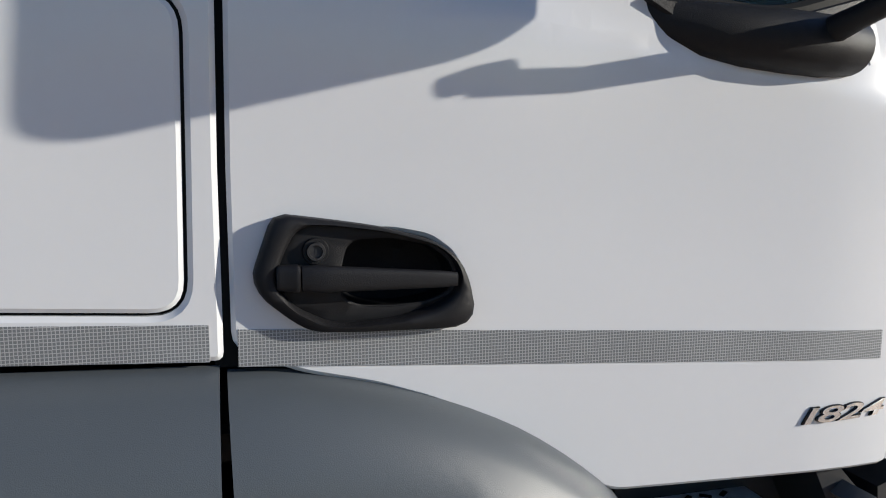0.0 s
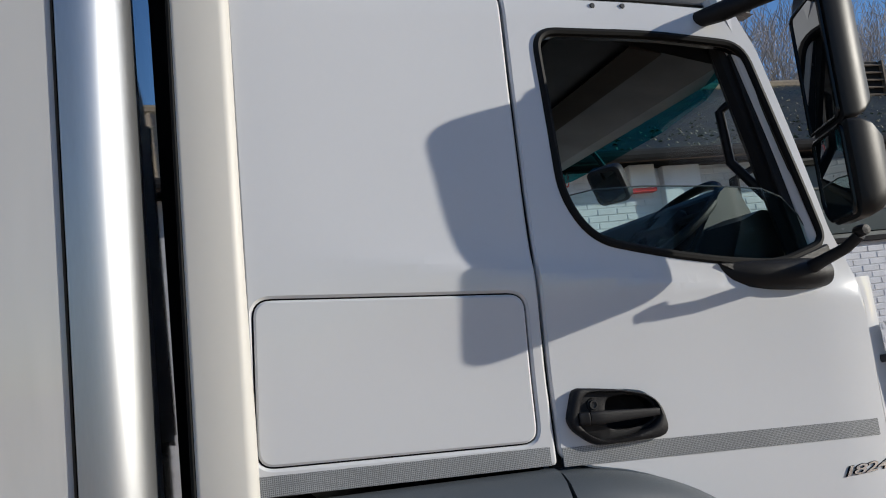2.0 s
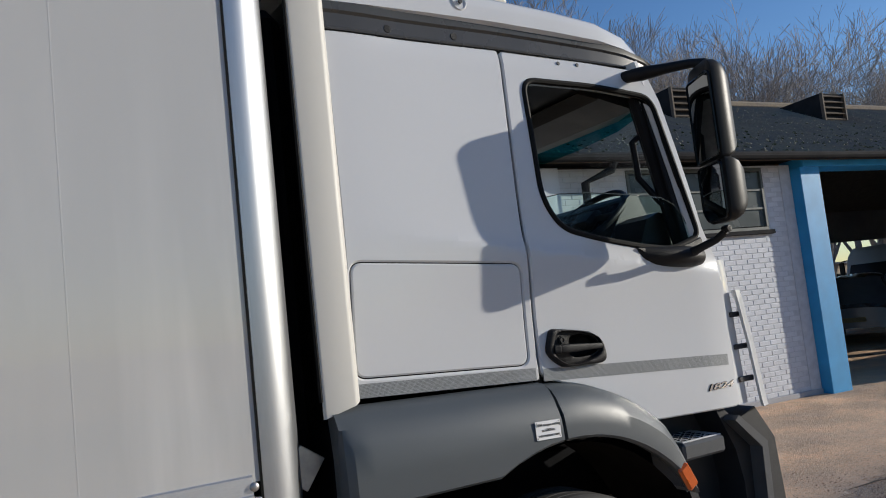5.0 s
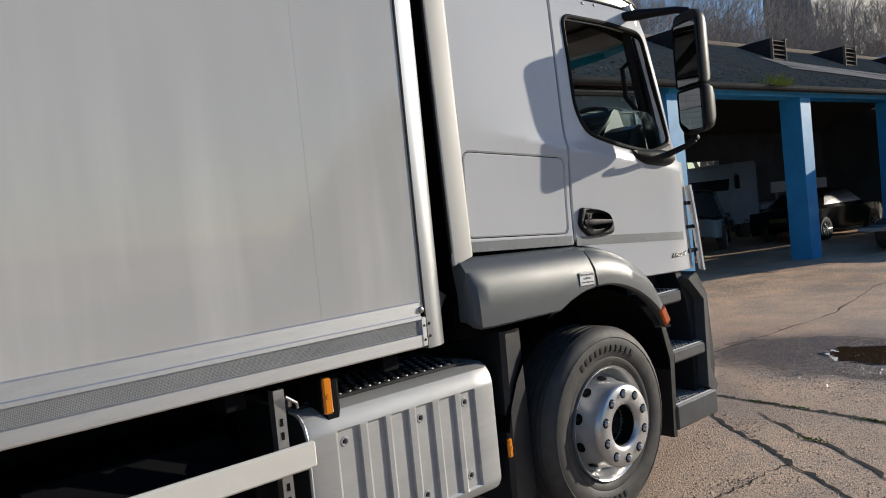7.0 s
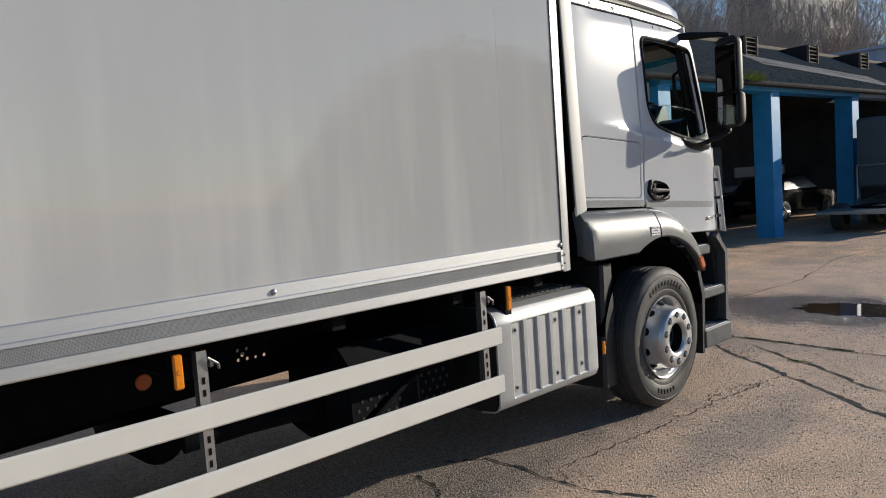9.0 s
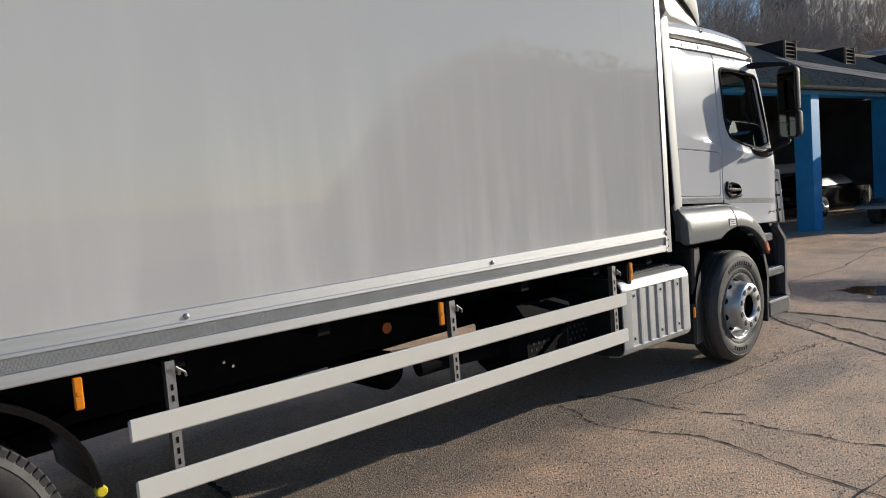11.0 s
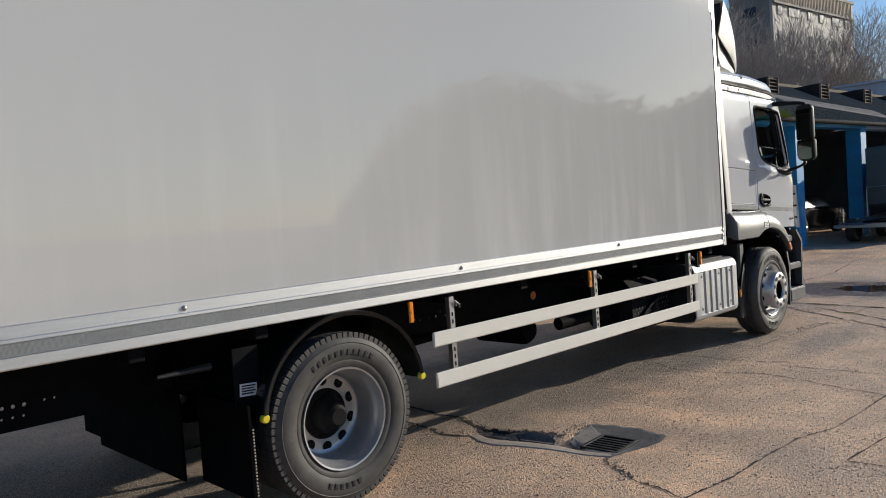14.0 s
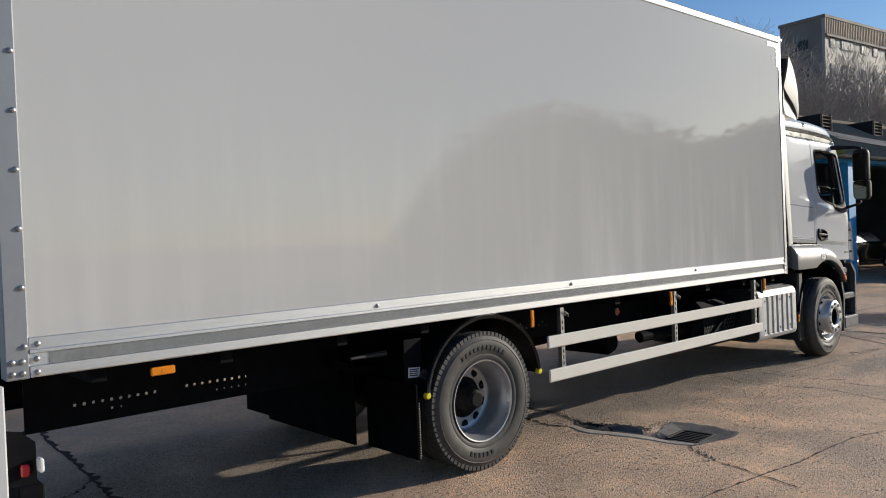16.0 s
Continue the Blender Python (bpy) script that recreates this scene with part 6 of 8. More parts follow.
def cab_inner():
    """Rear wall, front, floor and far parts that close the cab, and what stands behind it."""
    part("cab_back_wall", M().box(-0.83, -0.80, -1.08, 1.08, 1.30, 2.93, 0.01), CHASSIS, truck, "dark cab back wall")
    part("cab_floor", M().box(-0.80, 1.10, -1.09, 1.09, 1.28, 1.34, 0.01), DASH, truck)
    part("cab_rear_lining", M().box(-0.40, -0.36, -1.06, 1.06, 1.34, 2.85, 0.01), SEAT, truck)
    part("headlining", M().box(-0.36, 0.74, -1.05, 1.05, 2.80, 2.86, 0.02), HEADLINER, truck, "pale headlining, coloured dark for the cab's inner shade")
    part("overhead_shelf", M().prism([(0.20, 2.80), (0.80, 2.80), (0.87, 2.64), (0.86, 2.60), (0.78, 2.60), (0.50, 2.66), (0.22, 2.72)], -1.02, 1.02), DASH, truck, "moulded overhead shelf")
    part("shelf_lip", M().prism([(0.46, 2.672), (0.56, 2.652), (0.57, 2.640), (0.45, 2.660)], -1.02, 1.02), HEADLINER, truck, "tan shelf lip, coloured dark for the cab's inner shade")
    ws = [(0.93, 2.74), (1.06, 2.30), (1.17, 1.86)]
    rows = []
    for x, z in ws:
        rows.append([(x - 0.18 * (abs(y) / 1.06) ** 3, y, z) for y in (-1.06, -0.8, -0.4, 0, 0.4, 0.8, 1.06)])
    glass_main = part("windscreen", M().grid(rows), GLASS, truck, "curved windscreen", smooth=True)
    glass_main.visible_shadow = False
    rows = []
    for x, z in ((0.925, 2.735), (0.965, 2.56)):
        rows.append([(x - 0.006 - 0.18 * (abs(y) / 1.05) ** 3, y, z) for y in (-1.05, -0.8, -0.4, 0, 0.4, 0.8, 1.05)])
    band = part("sun_band", M().grid(rows), SUNBAND, glass_main, "teal tinted sun band")
    band.visible_shadow = False
    for s in (-1, 1):
        path = [(0.74, 1.075 * s, 2.80), (0.80, 1.08 * s, 2.62), (0.88, 1.095 * s, 2.25), (0.965, 1.115 * s, 1.86)]
        part("front_pillar", M().tube(path, [0.035, 0.034, 0.036, 0.042], 10), WHITE, truck, "white windscreen pillar", smooth=True)
        part("pillar_lining", M().tube([(x - 0.03, y - 0.035 * s, z) for x, y, z in path], [0.03, 0.032, 0.036, 0.04], 8), BLACK, truck, smooth=True)
    part("front_panel", M().prism([(1.02, 1.20), (1.22, 1.20), (1.21, 1.60), (1.18, 1.87), (1.06, 1.88)], -0.98, 0.98), WHITE, truck, "white front panel")
    dash = part("dashboard", M().prism([(0.70, 1.95), (0.76, 2.08), (0.84, 2.11), (0.98, 2.09), (1.04, 1.90), (1.06, 1.50), (0.80, 1.45), (0.72, 1.60)], -1.03, 1.03), DASH, truck, "dark moulded dashboard")
    part("instrument_hood", M().prism([(0.68, 1.98), (0.85, 2.215), (0.88, 2.235), (0.92, 2.23), (0.97, 2.12), (0.90, 1.95)], -0.83, 0.55), DASH, dash)
    part("instrument_screen", M().prism([(0.712, 2.03), (0.835, 2.20), (0.84, 2.195), (0.72, 2.02)], -0.80, -0.35), TOWERGLASS, dash)
    # steering wheel, column and spokes
    m = Matrix.Translation((0.775, -0.60, 2.14)) @ pose(0, 0, 0, 0, 52, 0)
    ringp = [tuple(m @ Vector((0, 0.225 * math.cos(a), 0.225 * math.sin(a)))) for a in (2 * math.pi * k / 36 for k in range(37))]
    sw = part("steering_wheel", M().tube(ringp, 0.017, 10, False), BLACK, truck, "black steering wheel", smooth=True)
    part("wheel_boss", moved(M().box(-0.03, 0.03, -0.08, 0.08, -0.07, 0.06, 0.02), m), BLACK, sw)
    for y, z in ((-0.15, 0.0), (0.15, 0.0), (0, -0.15)):
        part("spoke", moved(M().tube([(0, y * 0.4, z * 0.4), (0, y * 1.4, z * 1.4)], 0.016, 8), m), BLACK, sw)
    part("steering_column", M().tube([(0.745, -0.60, 2.10), (0.86, -0.60, 1.90)], 0.05, 10), DASH, truck)
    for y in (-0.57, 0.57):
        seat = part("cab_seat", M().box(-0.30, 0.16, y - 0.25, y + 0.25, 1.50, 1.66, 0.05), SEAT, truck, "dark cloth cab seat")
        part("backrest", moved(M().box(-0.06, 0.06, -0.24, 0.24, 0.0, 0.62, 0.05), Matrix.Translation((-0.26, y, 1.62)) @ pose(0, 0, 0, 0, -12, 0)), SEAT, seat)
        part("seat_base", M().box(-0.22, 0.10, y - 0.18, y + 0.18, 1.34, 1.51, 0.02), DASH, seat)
    # behind the cab
    part("air_intake", M().box(-0.98, -0.86, -0.95, -0.55, 1.20, 2.95, 0.05), CHASSIS, truck, "black air intake snorkel")
    part("rear_step", M().box(-1.03, -0.80, -0.8, 0.8, 1.03, 1.08, 0.01), CHASSIS, truck)
    part("far_body", M().box(-0.75, 1.05, 1.0, 1.10, 1.2, 1.46, 0.02), WHITE, truck)
    # black plate with a white mark, hung under the fairing
    part("bracket_plate", moved(M().box(-0.05, 0.05, -0.004, 0.004, -0.06, 0.06, 0.002), Matrix.Translation((-0.985, -1.10, 1.29)) @ pose(0, 0, 0, 0, 35, 0)), STEEL, truck)


cab_inner()


def inside_mirror_and_sticker():
    pane = M().lathe([(0.031, -0.0008), (0.038, -0.0008), (0.038, 0.0008), (0.031, 0.0008)], 28)
    at = Matrix.Translation((0.945, 0.50, 2.58)) @ pose(0, 0, 0, 0, -14, 82)
    st = part("no_smoking_ring", pane, REDINK, truck, "red prohibition ring on the windscreen", at=at)
    part("ring_bar", moved(M().box(-0.032, 0.032, -0.0008, 0.0008, -0.0035, 0.0035), pose(0, 0, 0, 0, 45, 0)), REDINK, st)


inside_mirror_and_sticker()


def front_mirror():
    """Small kerb mirror hung ahead of the windscreen's upper far corner."""
    m = Matrix.Translation((1.40, 0.86, 2.62)) @ pose(0, 0, 0, 0, -32, 30)
    rows = []
    for q, x in ((0.012, -0.03), (0.0, -0.02), (0.0, 0.03), (0.02, 0.06), (0.06, 0.075)):
        poly = rounded([(-0.11 + q, -0.115 + q), (0.11 - q, -0.115 + q), (0.11 - q, 0.115 - q), (-0.11 + q, 0.115 - q)], 0.05, 6)
        rows.append([tuple(m @ Vector((x, y, z))) for y, z in poly])
    sh = part("front_mirror", M().grid(rows, True, True), BLACK, truck, "black front kerb mirror", smooth=True, sharp=45)
    poly = rounded([(-0.09, -0.095), (0.09, -0.095), (0.09, 0.095), (-0.09, 0.095)], 0.04, 6)
    part("mirror_glass", M().grid([[tuple(m @ Vector((-0.032, y * k, z * k))) for y, z in poly] for k in (1.0, 0.02)], True), MIRROR, sh, "mirror glass")
    part("mirror_stay", M().tube([(1.40, 0.86, 2.70), (1.32, 0.86, 2.82), (1.10, 0.86, 2.84), (0.88, 0.86, 2.83)], 0.018, 8), BLACK, sh)


front_mirror()


def door_mirror(s):
    """Tall two-glass mirror on an upper and a lower arm, turned towards the driver."""
    turn = Matrix.Translation((0.783, 1.440 * s, 0)) @ pose(0, 0, 0, 0, 0, 25 * s)

    def shell(z0, z1, depth, name, label, radii, cut=0.0, out=0.116):
        rows = []
        for q, x in ((0.018, -0.028), (0.0, -0.020), (0.0, depth * 0.12), (0.014, depth * 0.50), (0.045, depth * 0.86), (0.085, depth)):
            poly = rounded([(-out + q, z0 + q), (0.116 - cut - q, z0 + q), (0.116 - q, z0 + 1.3 * cut + q), (0.116 - q, z1 - q), (-out + q, z1 - q)], radii, 6)
            rows.append([tuple(turn @ Vector((x, y if s < 0 else -y, z))) for y, z in poly])
        return part(name, M().grid(rows, True, True), SHELL, truck, label, smooth=True, sharp=45)

    up = shell(2.254, 2.672, 0.080, "door_mirror", "tall black door mirror with dark glass", (0.012, 0.006, 0.006, 0.06, 0.06), 0.006)
    lo = shell(1.996, 2.250, 0.088, "wide_angle_mirror", "black lower wide-angle mirror", (0.05, 0.03, 0.05, 0.012, 0.012), 0.040, 0.128)
    for house, z0, z1 in ((up, 2.264, 2.615), (lo, 2.010, 2.240)):
        k = 0.035 if house == lo else 0.004
        poly = [(y if s < 0 else -y, z) for y, z in rounded([(-0.108, z0), (0.108 - k, z0), (0.108, z0 + 1.3 * k), (0.108, z1), (-0.108, z1)], 0.022, 6)]
        rows = [[tuple(turn @ Vector((x, y * k, (z - (z0 + z1) / 2) * k + (z0 + z1) / 2))) for y, z in poly] for x, k in ((-0.0305, 1.0), (-0.0305, 0.02))]
        part("mirror_glass", M().grid(rows, True), MIRROR, house, "mirror glass")
        part("glass_rim", M().tube([tuple(turn @ Vector((-0.030, y, z))) for y, z in poly + poly[:2]], 0.006, 6, False), GLOSSBLACK, house)
    part("mirror_arm", M().tube([(0.66, 1.09 * s, 2.722), (0.71, 1.17 * s, 2.720), (0.76, 1.26 * s, 2.715), (0.81, 1.36 * s, 2.708), (0.82, 1.42 * s, 2.69), (0.81, 1.44 * s, 2.64)], [0.026, 0.032, 0.024, 0.020, 0.022, 0.022], 12), BLACK, truck, "black upper mirror arm", smooth=True)
    part("mirror_arm", M().tube([(0.82, 1.175 * s, 1.886), (0.836, 1.25 * s, 1.912), (0.848, 1.33 * s, 1.936), (0.852, 1.385 * s, 1.966)], [0.024, 0.018, 0.016, 0.016], 12), BLACK, truck, "black lower mirror arm", smooth=True)
    part("arm_tip", M().lathe([(0.0, -0.02), (0.014, -0.018), (0.017, 0.0), (0.014, 0.018), (0.0, 0.02)], 12, (0.853, 1.390 * s, 1.976)), BLACK, truck)
    # base pod on the door
    rows = []
    for x, z0, z1, d in ((0.545, 1.893, 1.910, 0.004), (0.58, 1.862, 1.909, 0.018), (0.63, 1.840, 1.907, 0.042), (0.70, 1.827, 1.904, 0.066), (0.77, 1.820, 1.902, 0.078), (0.84, 1.816, 1.898, 0.080), (0.90, 1.820, 1.892, 0.068), (0.925, 1.835, 1.880, 0.040)):
        y = cab_y(x, 1.9)
        x, z0, z1 = x + 0.008, z0 + 0.020, z1 + 0.034
        prof = []
        for a in range(13):
            t = math.pi * a / 12
            zz = (z0 + z1) / 2 + (z1 - z0) / 2 * math.cos(t)
            prof.append((x, (y + 0.01 - d * math.sin(t) ** 0.7) * s, zz))
        rows.append(prof)
    part("mirror_base", M().grid(rows, True, True), BLACK, truck, "black mirror base pod on the door", smooth=True, sharp=50)


for _s in (-1, 1):
    door_mirror(_s)
part("cab_grab_handle", M().tube([(0.83, -1.03, 2.50), (0.775, -0.99, 2.45), (0.785, -0.99, 2.28), (0.86, -1.04, 2.15)], 0.016, 10), BLACK, truck, "black entry grab handle", smooth=True)


def fender(s):
    """Grey wheel arch cover in two pieces, with a rounded upper shoulder."""
    def ring(x, zt, zc, zb, yo=-1.272, thin=0.05):
        return [(x, -1.145 * s, zt + 0.006), (x, -1.182 * s, zt + 0.001), (x, -1.215 * s, zt - 0.16 * (zt - zc)), (x, -1.243 * s, zt - 0.48 * (zt - zc)), (x, yo * s, zc), (x, (yo - 0.006) * s, (zc + zb) / 2), (x, (yo - 0.008) * s, zb + 0.01), (x, (yo + 0.004) * s, zb), (x, (yo + thin) * s, zb + 0.004), (x, (yo + thin) * s, zc - 0.03)]

    rows = []
    arch = lambda x: 0.506 + math.sqrt(max(0.0, 0.722 ** 2 - x * x))
    for x in (-0.905, -0.895, -0.87, -0.80, -0.65, -0.52, -0.46, -0.40, -0.33, -0.25, -0.17, -0.11, -0.052, -0.042):
        zb = 1.185 - 0.037 * smoothstep(-0.905, -0.86, x) if x < -0.46 else min(arch(x), 1.228)
        if x >= -0.46:
            zb = max(1.148, zb)
        zt = 1.468 - 0.028 * (x + 0.9) / 0.8
        yo = -1.272 + (0.05 if x < -0.9 else 0.02 if x < -0.89 else 0.0)
        rows.append(ring(x, zt, zt - 0.125, zb, yo))
    a = part("rear_fender", M().grid(rows, True, True), FENDER, truck, "dark grey plastic fender behind the wheel arch", smooth=True, sharp=26)
    rows = []
    n = 22
    for k in range(n + 1):
        t = k / n
        ang = radians(92.0 - 58.0 * t)
        ro = float(np.interp(92.0 - 58.0 * t, [34, 38, 44, 53, 65, 80, 91], [0.785, 0.80, 0.83, 0.875, 0.895, 0.912, 0.925]))
        ri = 0.722 + 0.0 * t
        rc = ro - 0.105 + 0.055 * t
        c, q = math.cos(ang), math.sin(ang)

        def p(r, y):
            return (r * c, y * s, 0.506 + r * q)

        yo = -1.272
        rows.append([p(ro + 0.006, -1.14), p(ro, -1.182), p(ro - 0.16 * (ro - rc), -1.215), p(ro - 0.48 * (ro - rc), -1.243), p(rc, yo), p((rc + ri) / 2, yo - 0.006), p(ri + 0.01, yo - 0.008), p(ri, yo + 0.004), p(ri + 0.004, yo + 0.05), p(rc - 0.02, yo + 0.05)])
    b = part("front_fender", M().grid(rows, True, True), FENDER, truck, "dark grey plastic front fender over the wheel", smooth=True, sharp=26)
    ind = part("indicator_lamp", moved(M().box(-0.030, 0.030, -0.012, 0.012, -0.055, 0.055, 0.01), Matrix.Translation((0.555, -1.275 * s, 0.985)) @ pose(0, 0, 0, 0, -28, 0)), ORANGE, b, "orange side indicator")
    part("inner_arch", M().grid([[(r * math.cos(t), y * s, 0.506 + r * math.sin(t)) for t in (radians(a) for a in range(10, 171, 10))] for r, y in ((0.70, -1.20), (0.705, -0.70))]), FLAP, truck, smooth=True)
    part("arch_back", M().box(-0.90, -0.62, -1.15 * s, -0.75 * s, 1.10, 1.42, 0.02), FLAP, truck)
    # flat splash guard behind the wheel
    rows = []
    for z, x0, x1 in ((1.10, -0.66, -0.535), (0.9, -0.665, -0.53), (0.7, -0.67, -0.525), (0.5, -0.675, -0.52), (0.27, -0.68, -0.52)):
        rows.append([(x0, -1.165 * s, z), (x0 + 0.02, -1.185 * s, z), (x1, -1.175 * s, z), (x1, -0.80 * s, z), (x0, -0.80 * s, z)])
    part("splash_guard", M().grid(rows, True, True), DARKPL, truck, "dark plastic splash guard behind the front wheel")


fender(1)
fender(-1)
torque_notice(Matrix.Translation((-0.113, -1.2797, 1.284)) @ pose(0, 0, 0, -4.0, 2.0, 0), 0.112, 0.066, True)


def entry_steps(s):
    """Step well ahead of the wheel: dark side cheek with three perforated treads."""
    cheek = [(0.66, 0.24), (1.00, 0.24), (1.10, 0.30), (1.13, 0.55), (1.10, 0.95), (1.00, 1.17), (0.62, 1.19), (0.66, 0.95), (0.74, 0.72)]
    well = part("step_well", M().prism(cheek, -0.98 * s, -0.70 * s), DARKPL, truck, "dark plastic entry step well")
    front = [(1.01, 0.25), (1.16, 0.33), (1.20, 0.44), (1.14, 0.56), (1.145, 0.88), (1.10, 1.06), (0.98, 1.185), (0.93, 1.185), (1.02, 1.0), (1.05, 0.85), (1.05, 0.5)]
    part("front_cheek", M().prism(front, -1.13 * s, -0.70 * s), DARKPL, well, "dark step cheek")
    part("cheek_rim", M().prism([(1.09, 0.45), (1.17, 0.40), (1.20, 0.44), (1.135, 0.56), (1.145, 0.78), (1.155, 1.02), (0.99, 1.16), (0.965, 1.14), (1.115, 1.0), (1.105, 0.78), (1.095, 0.56)], -1.20 * s, -1.13 * s), STEPGREY, well, "dark rounded edge of the step well")
    part("rear_cheek", M().prism([(0.665, 0.24), (0.70, 0.24), (0.735, 0.72), (0.67, 0.90), (0.63, 0.90), (0.69, 0.70)], -1.20 * s, -0.72 * s), DARKPL, well)
    hole = mesh_of("tread_hole", M().box(-0.011, 0.011, -0.0045, 0.0045, 0, 0.002), CHASSIS)
    for x0, x1, z, y0, h in ((0.66, 0.92, 1.085, -1.17, 0.075), (0.735, 1.10, 0.735, -1.195, 0.075), (0.705, 1.165, 0.42, -1.21, 0.15)):
        st = part("step", M().box(x0, x1, y0 * s, (y0 + 0.24) * s, z - h, z, 0.012), STEPGREY, well, "perforated metal entry step")
        part("tread_plate", M().box(x0 + 0.01, x1 - 0.01, (y0 + 0.012) * s, (y0 + 0.22) * s, z, z + 0.006, 0.002), TREAD, well, "worn metal tread")
        if s > 0:
            for i in range(int((x1 - x0 - 0.04) / 0.038)):
                for j in range(7):
                    ob = new("tread_hole", hole)
                    ob.parent = well
                    ob.matrix_basis = Matrix.Translation((x0 + 0.035 + 0.038 * i, (y0 + 0.03 + 0.028 * j), z + 0.0065)) @ pose(0, 0, 0, 0, 0, 35 if (i + j) % 2 else -35)


entry_steps(1)
entry_steps(-1)


def corner_deflector(s):
    """White corner panel and stand-off air deflector at the cab's front edge."""
    rows = []
    for z in (1.19, 1.4, 1.6, 1.78, 1.86):
        b = 0.03 * (1.86 - z) / 0.67
        rows.append([(1.074 + (0.0 if z < 1.8 else -0.02), -1.135 * s, z), (1.12 + b, -1.125 * s, z), (1.18 + b, -1.07 * s, z), (1.21 + b, -0.96 * s, z), (1.16, -0.95 * s, z), (1.074, -1.09 * s, z)])
    part("corner_panel", M().grid(rows, True, True), WHITE, truck, "white cab corner panel", smooth=True, sharp=50)
    rows = []
    for z, x0, w in ((1.165, 1.265, 0.10), (1.20, 1.255, 0.115), (1.45, 1.225, 0.10), (1.66, 1.19, 0.07), (1.712, 1.178, 0.045)):
        rows.append([(x0 - 0.055, -1.165 * s, z), (x0, -1.145 * s, z), (x0 + w * 0.35, -1.09 * s, z), (x0 + w * 0.30, -1.08 * s, z), (x0 - 0.01, -1.13 * s, z), (x0 - 0.055, -1.15 * s, z)])
    d = part("corner_deflector", M().grid(rows, True, True), WHITE, truck, "white stand-off corner air deflector", smooth=True, sharp=50)
    for z in (1.30, 1.45, 1.60):
        part("deflector_stay", M().box(1.10, 1.20, -1.14 * s, -1.12 * s, z - 0.012, z + 0.012, 0.004), DARKPL, d)
    part("front_bumper", M().prism([(1.16, 0.33), (1.32, 0.36), (1.36, 0.55), (1.33, 1.0), (1.22, 1.16), (1.10, 1.12), (1.14, 0.7)], -1.10 * s, 0.0), DARKPL, truck, "dark front bumper corner")


corner_deflector(1)
corner_deflector(-1)


# ---- garage building ----
# local frame: u along the front (local x), v into the building (local y); the origin is the first blue post's front corner
GAR = pose(8.67, 3.55, -0.03, 0, 0, -4.5)
BAY = 4.5
WALL_V, WIN = 0.19, (-3.2, -0.66, 2.53, 3.47)
EAVE_Z, RIDGE_Z, EAVE_V, RIDGE_V = 3.60, 5.40, -0.14, 3.20


def roof_z(v):
    return EAVE_Z + (RIDGE_Z - EAVE_Z) * (v - EAVE_V) / (RIDGE_V - EAVE_V)


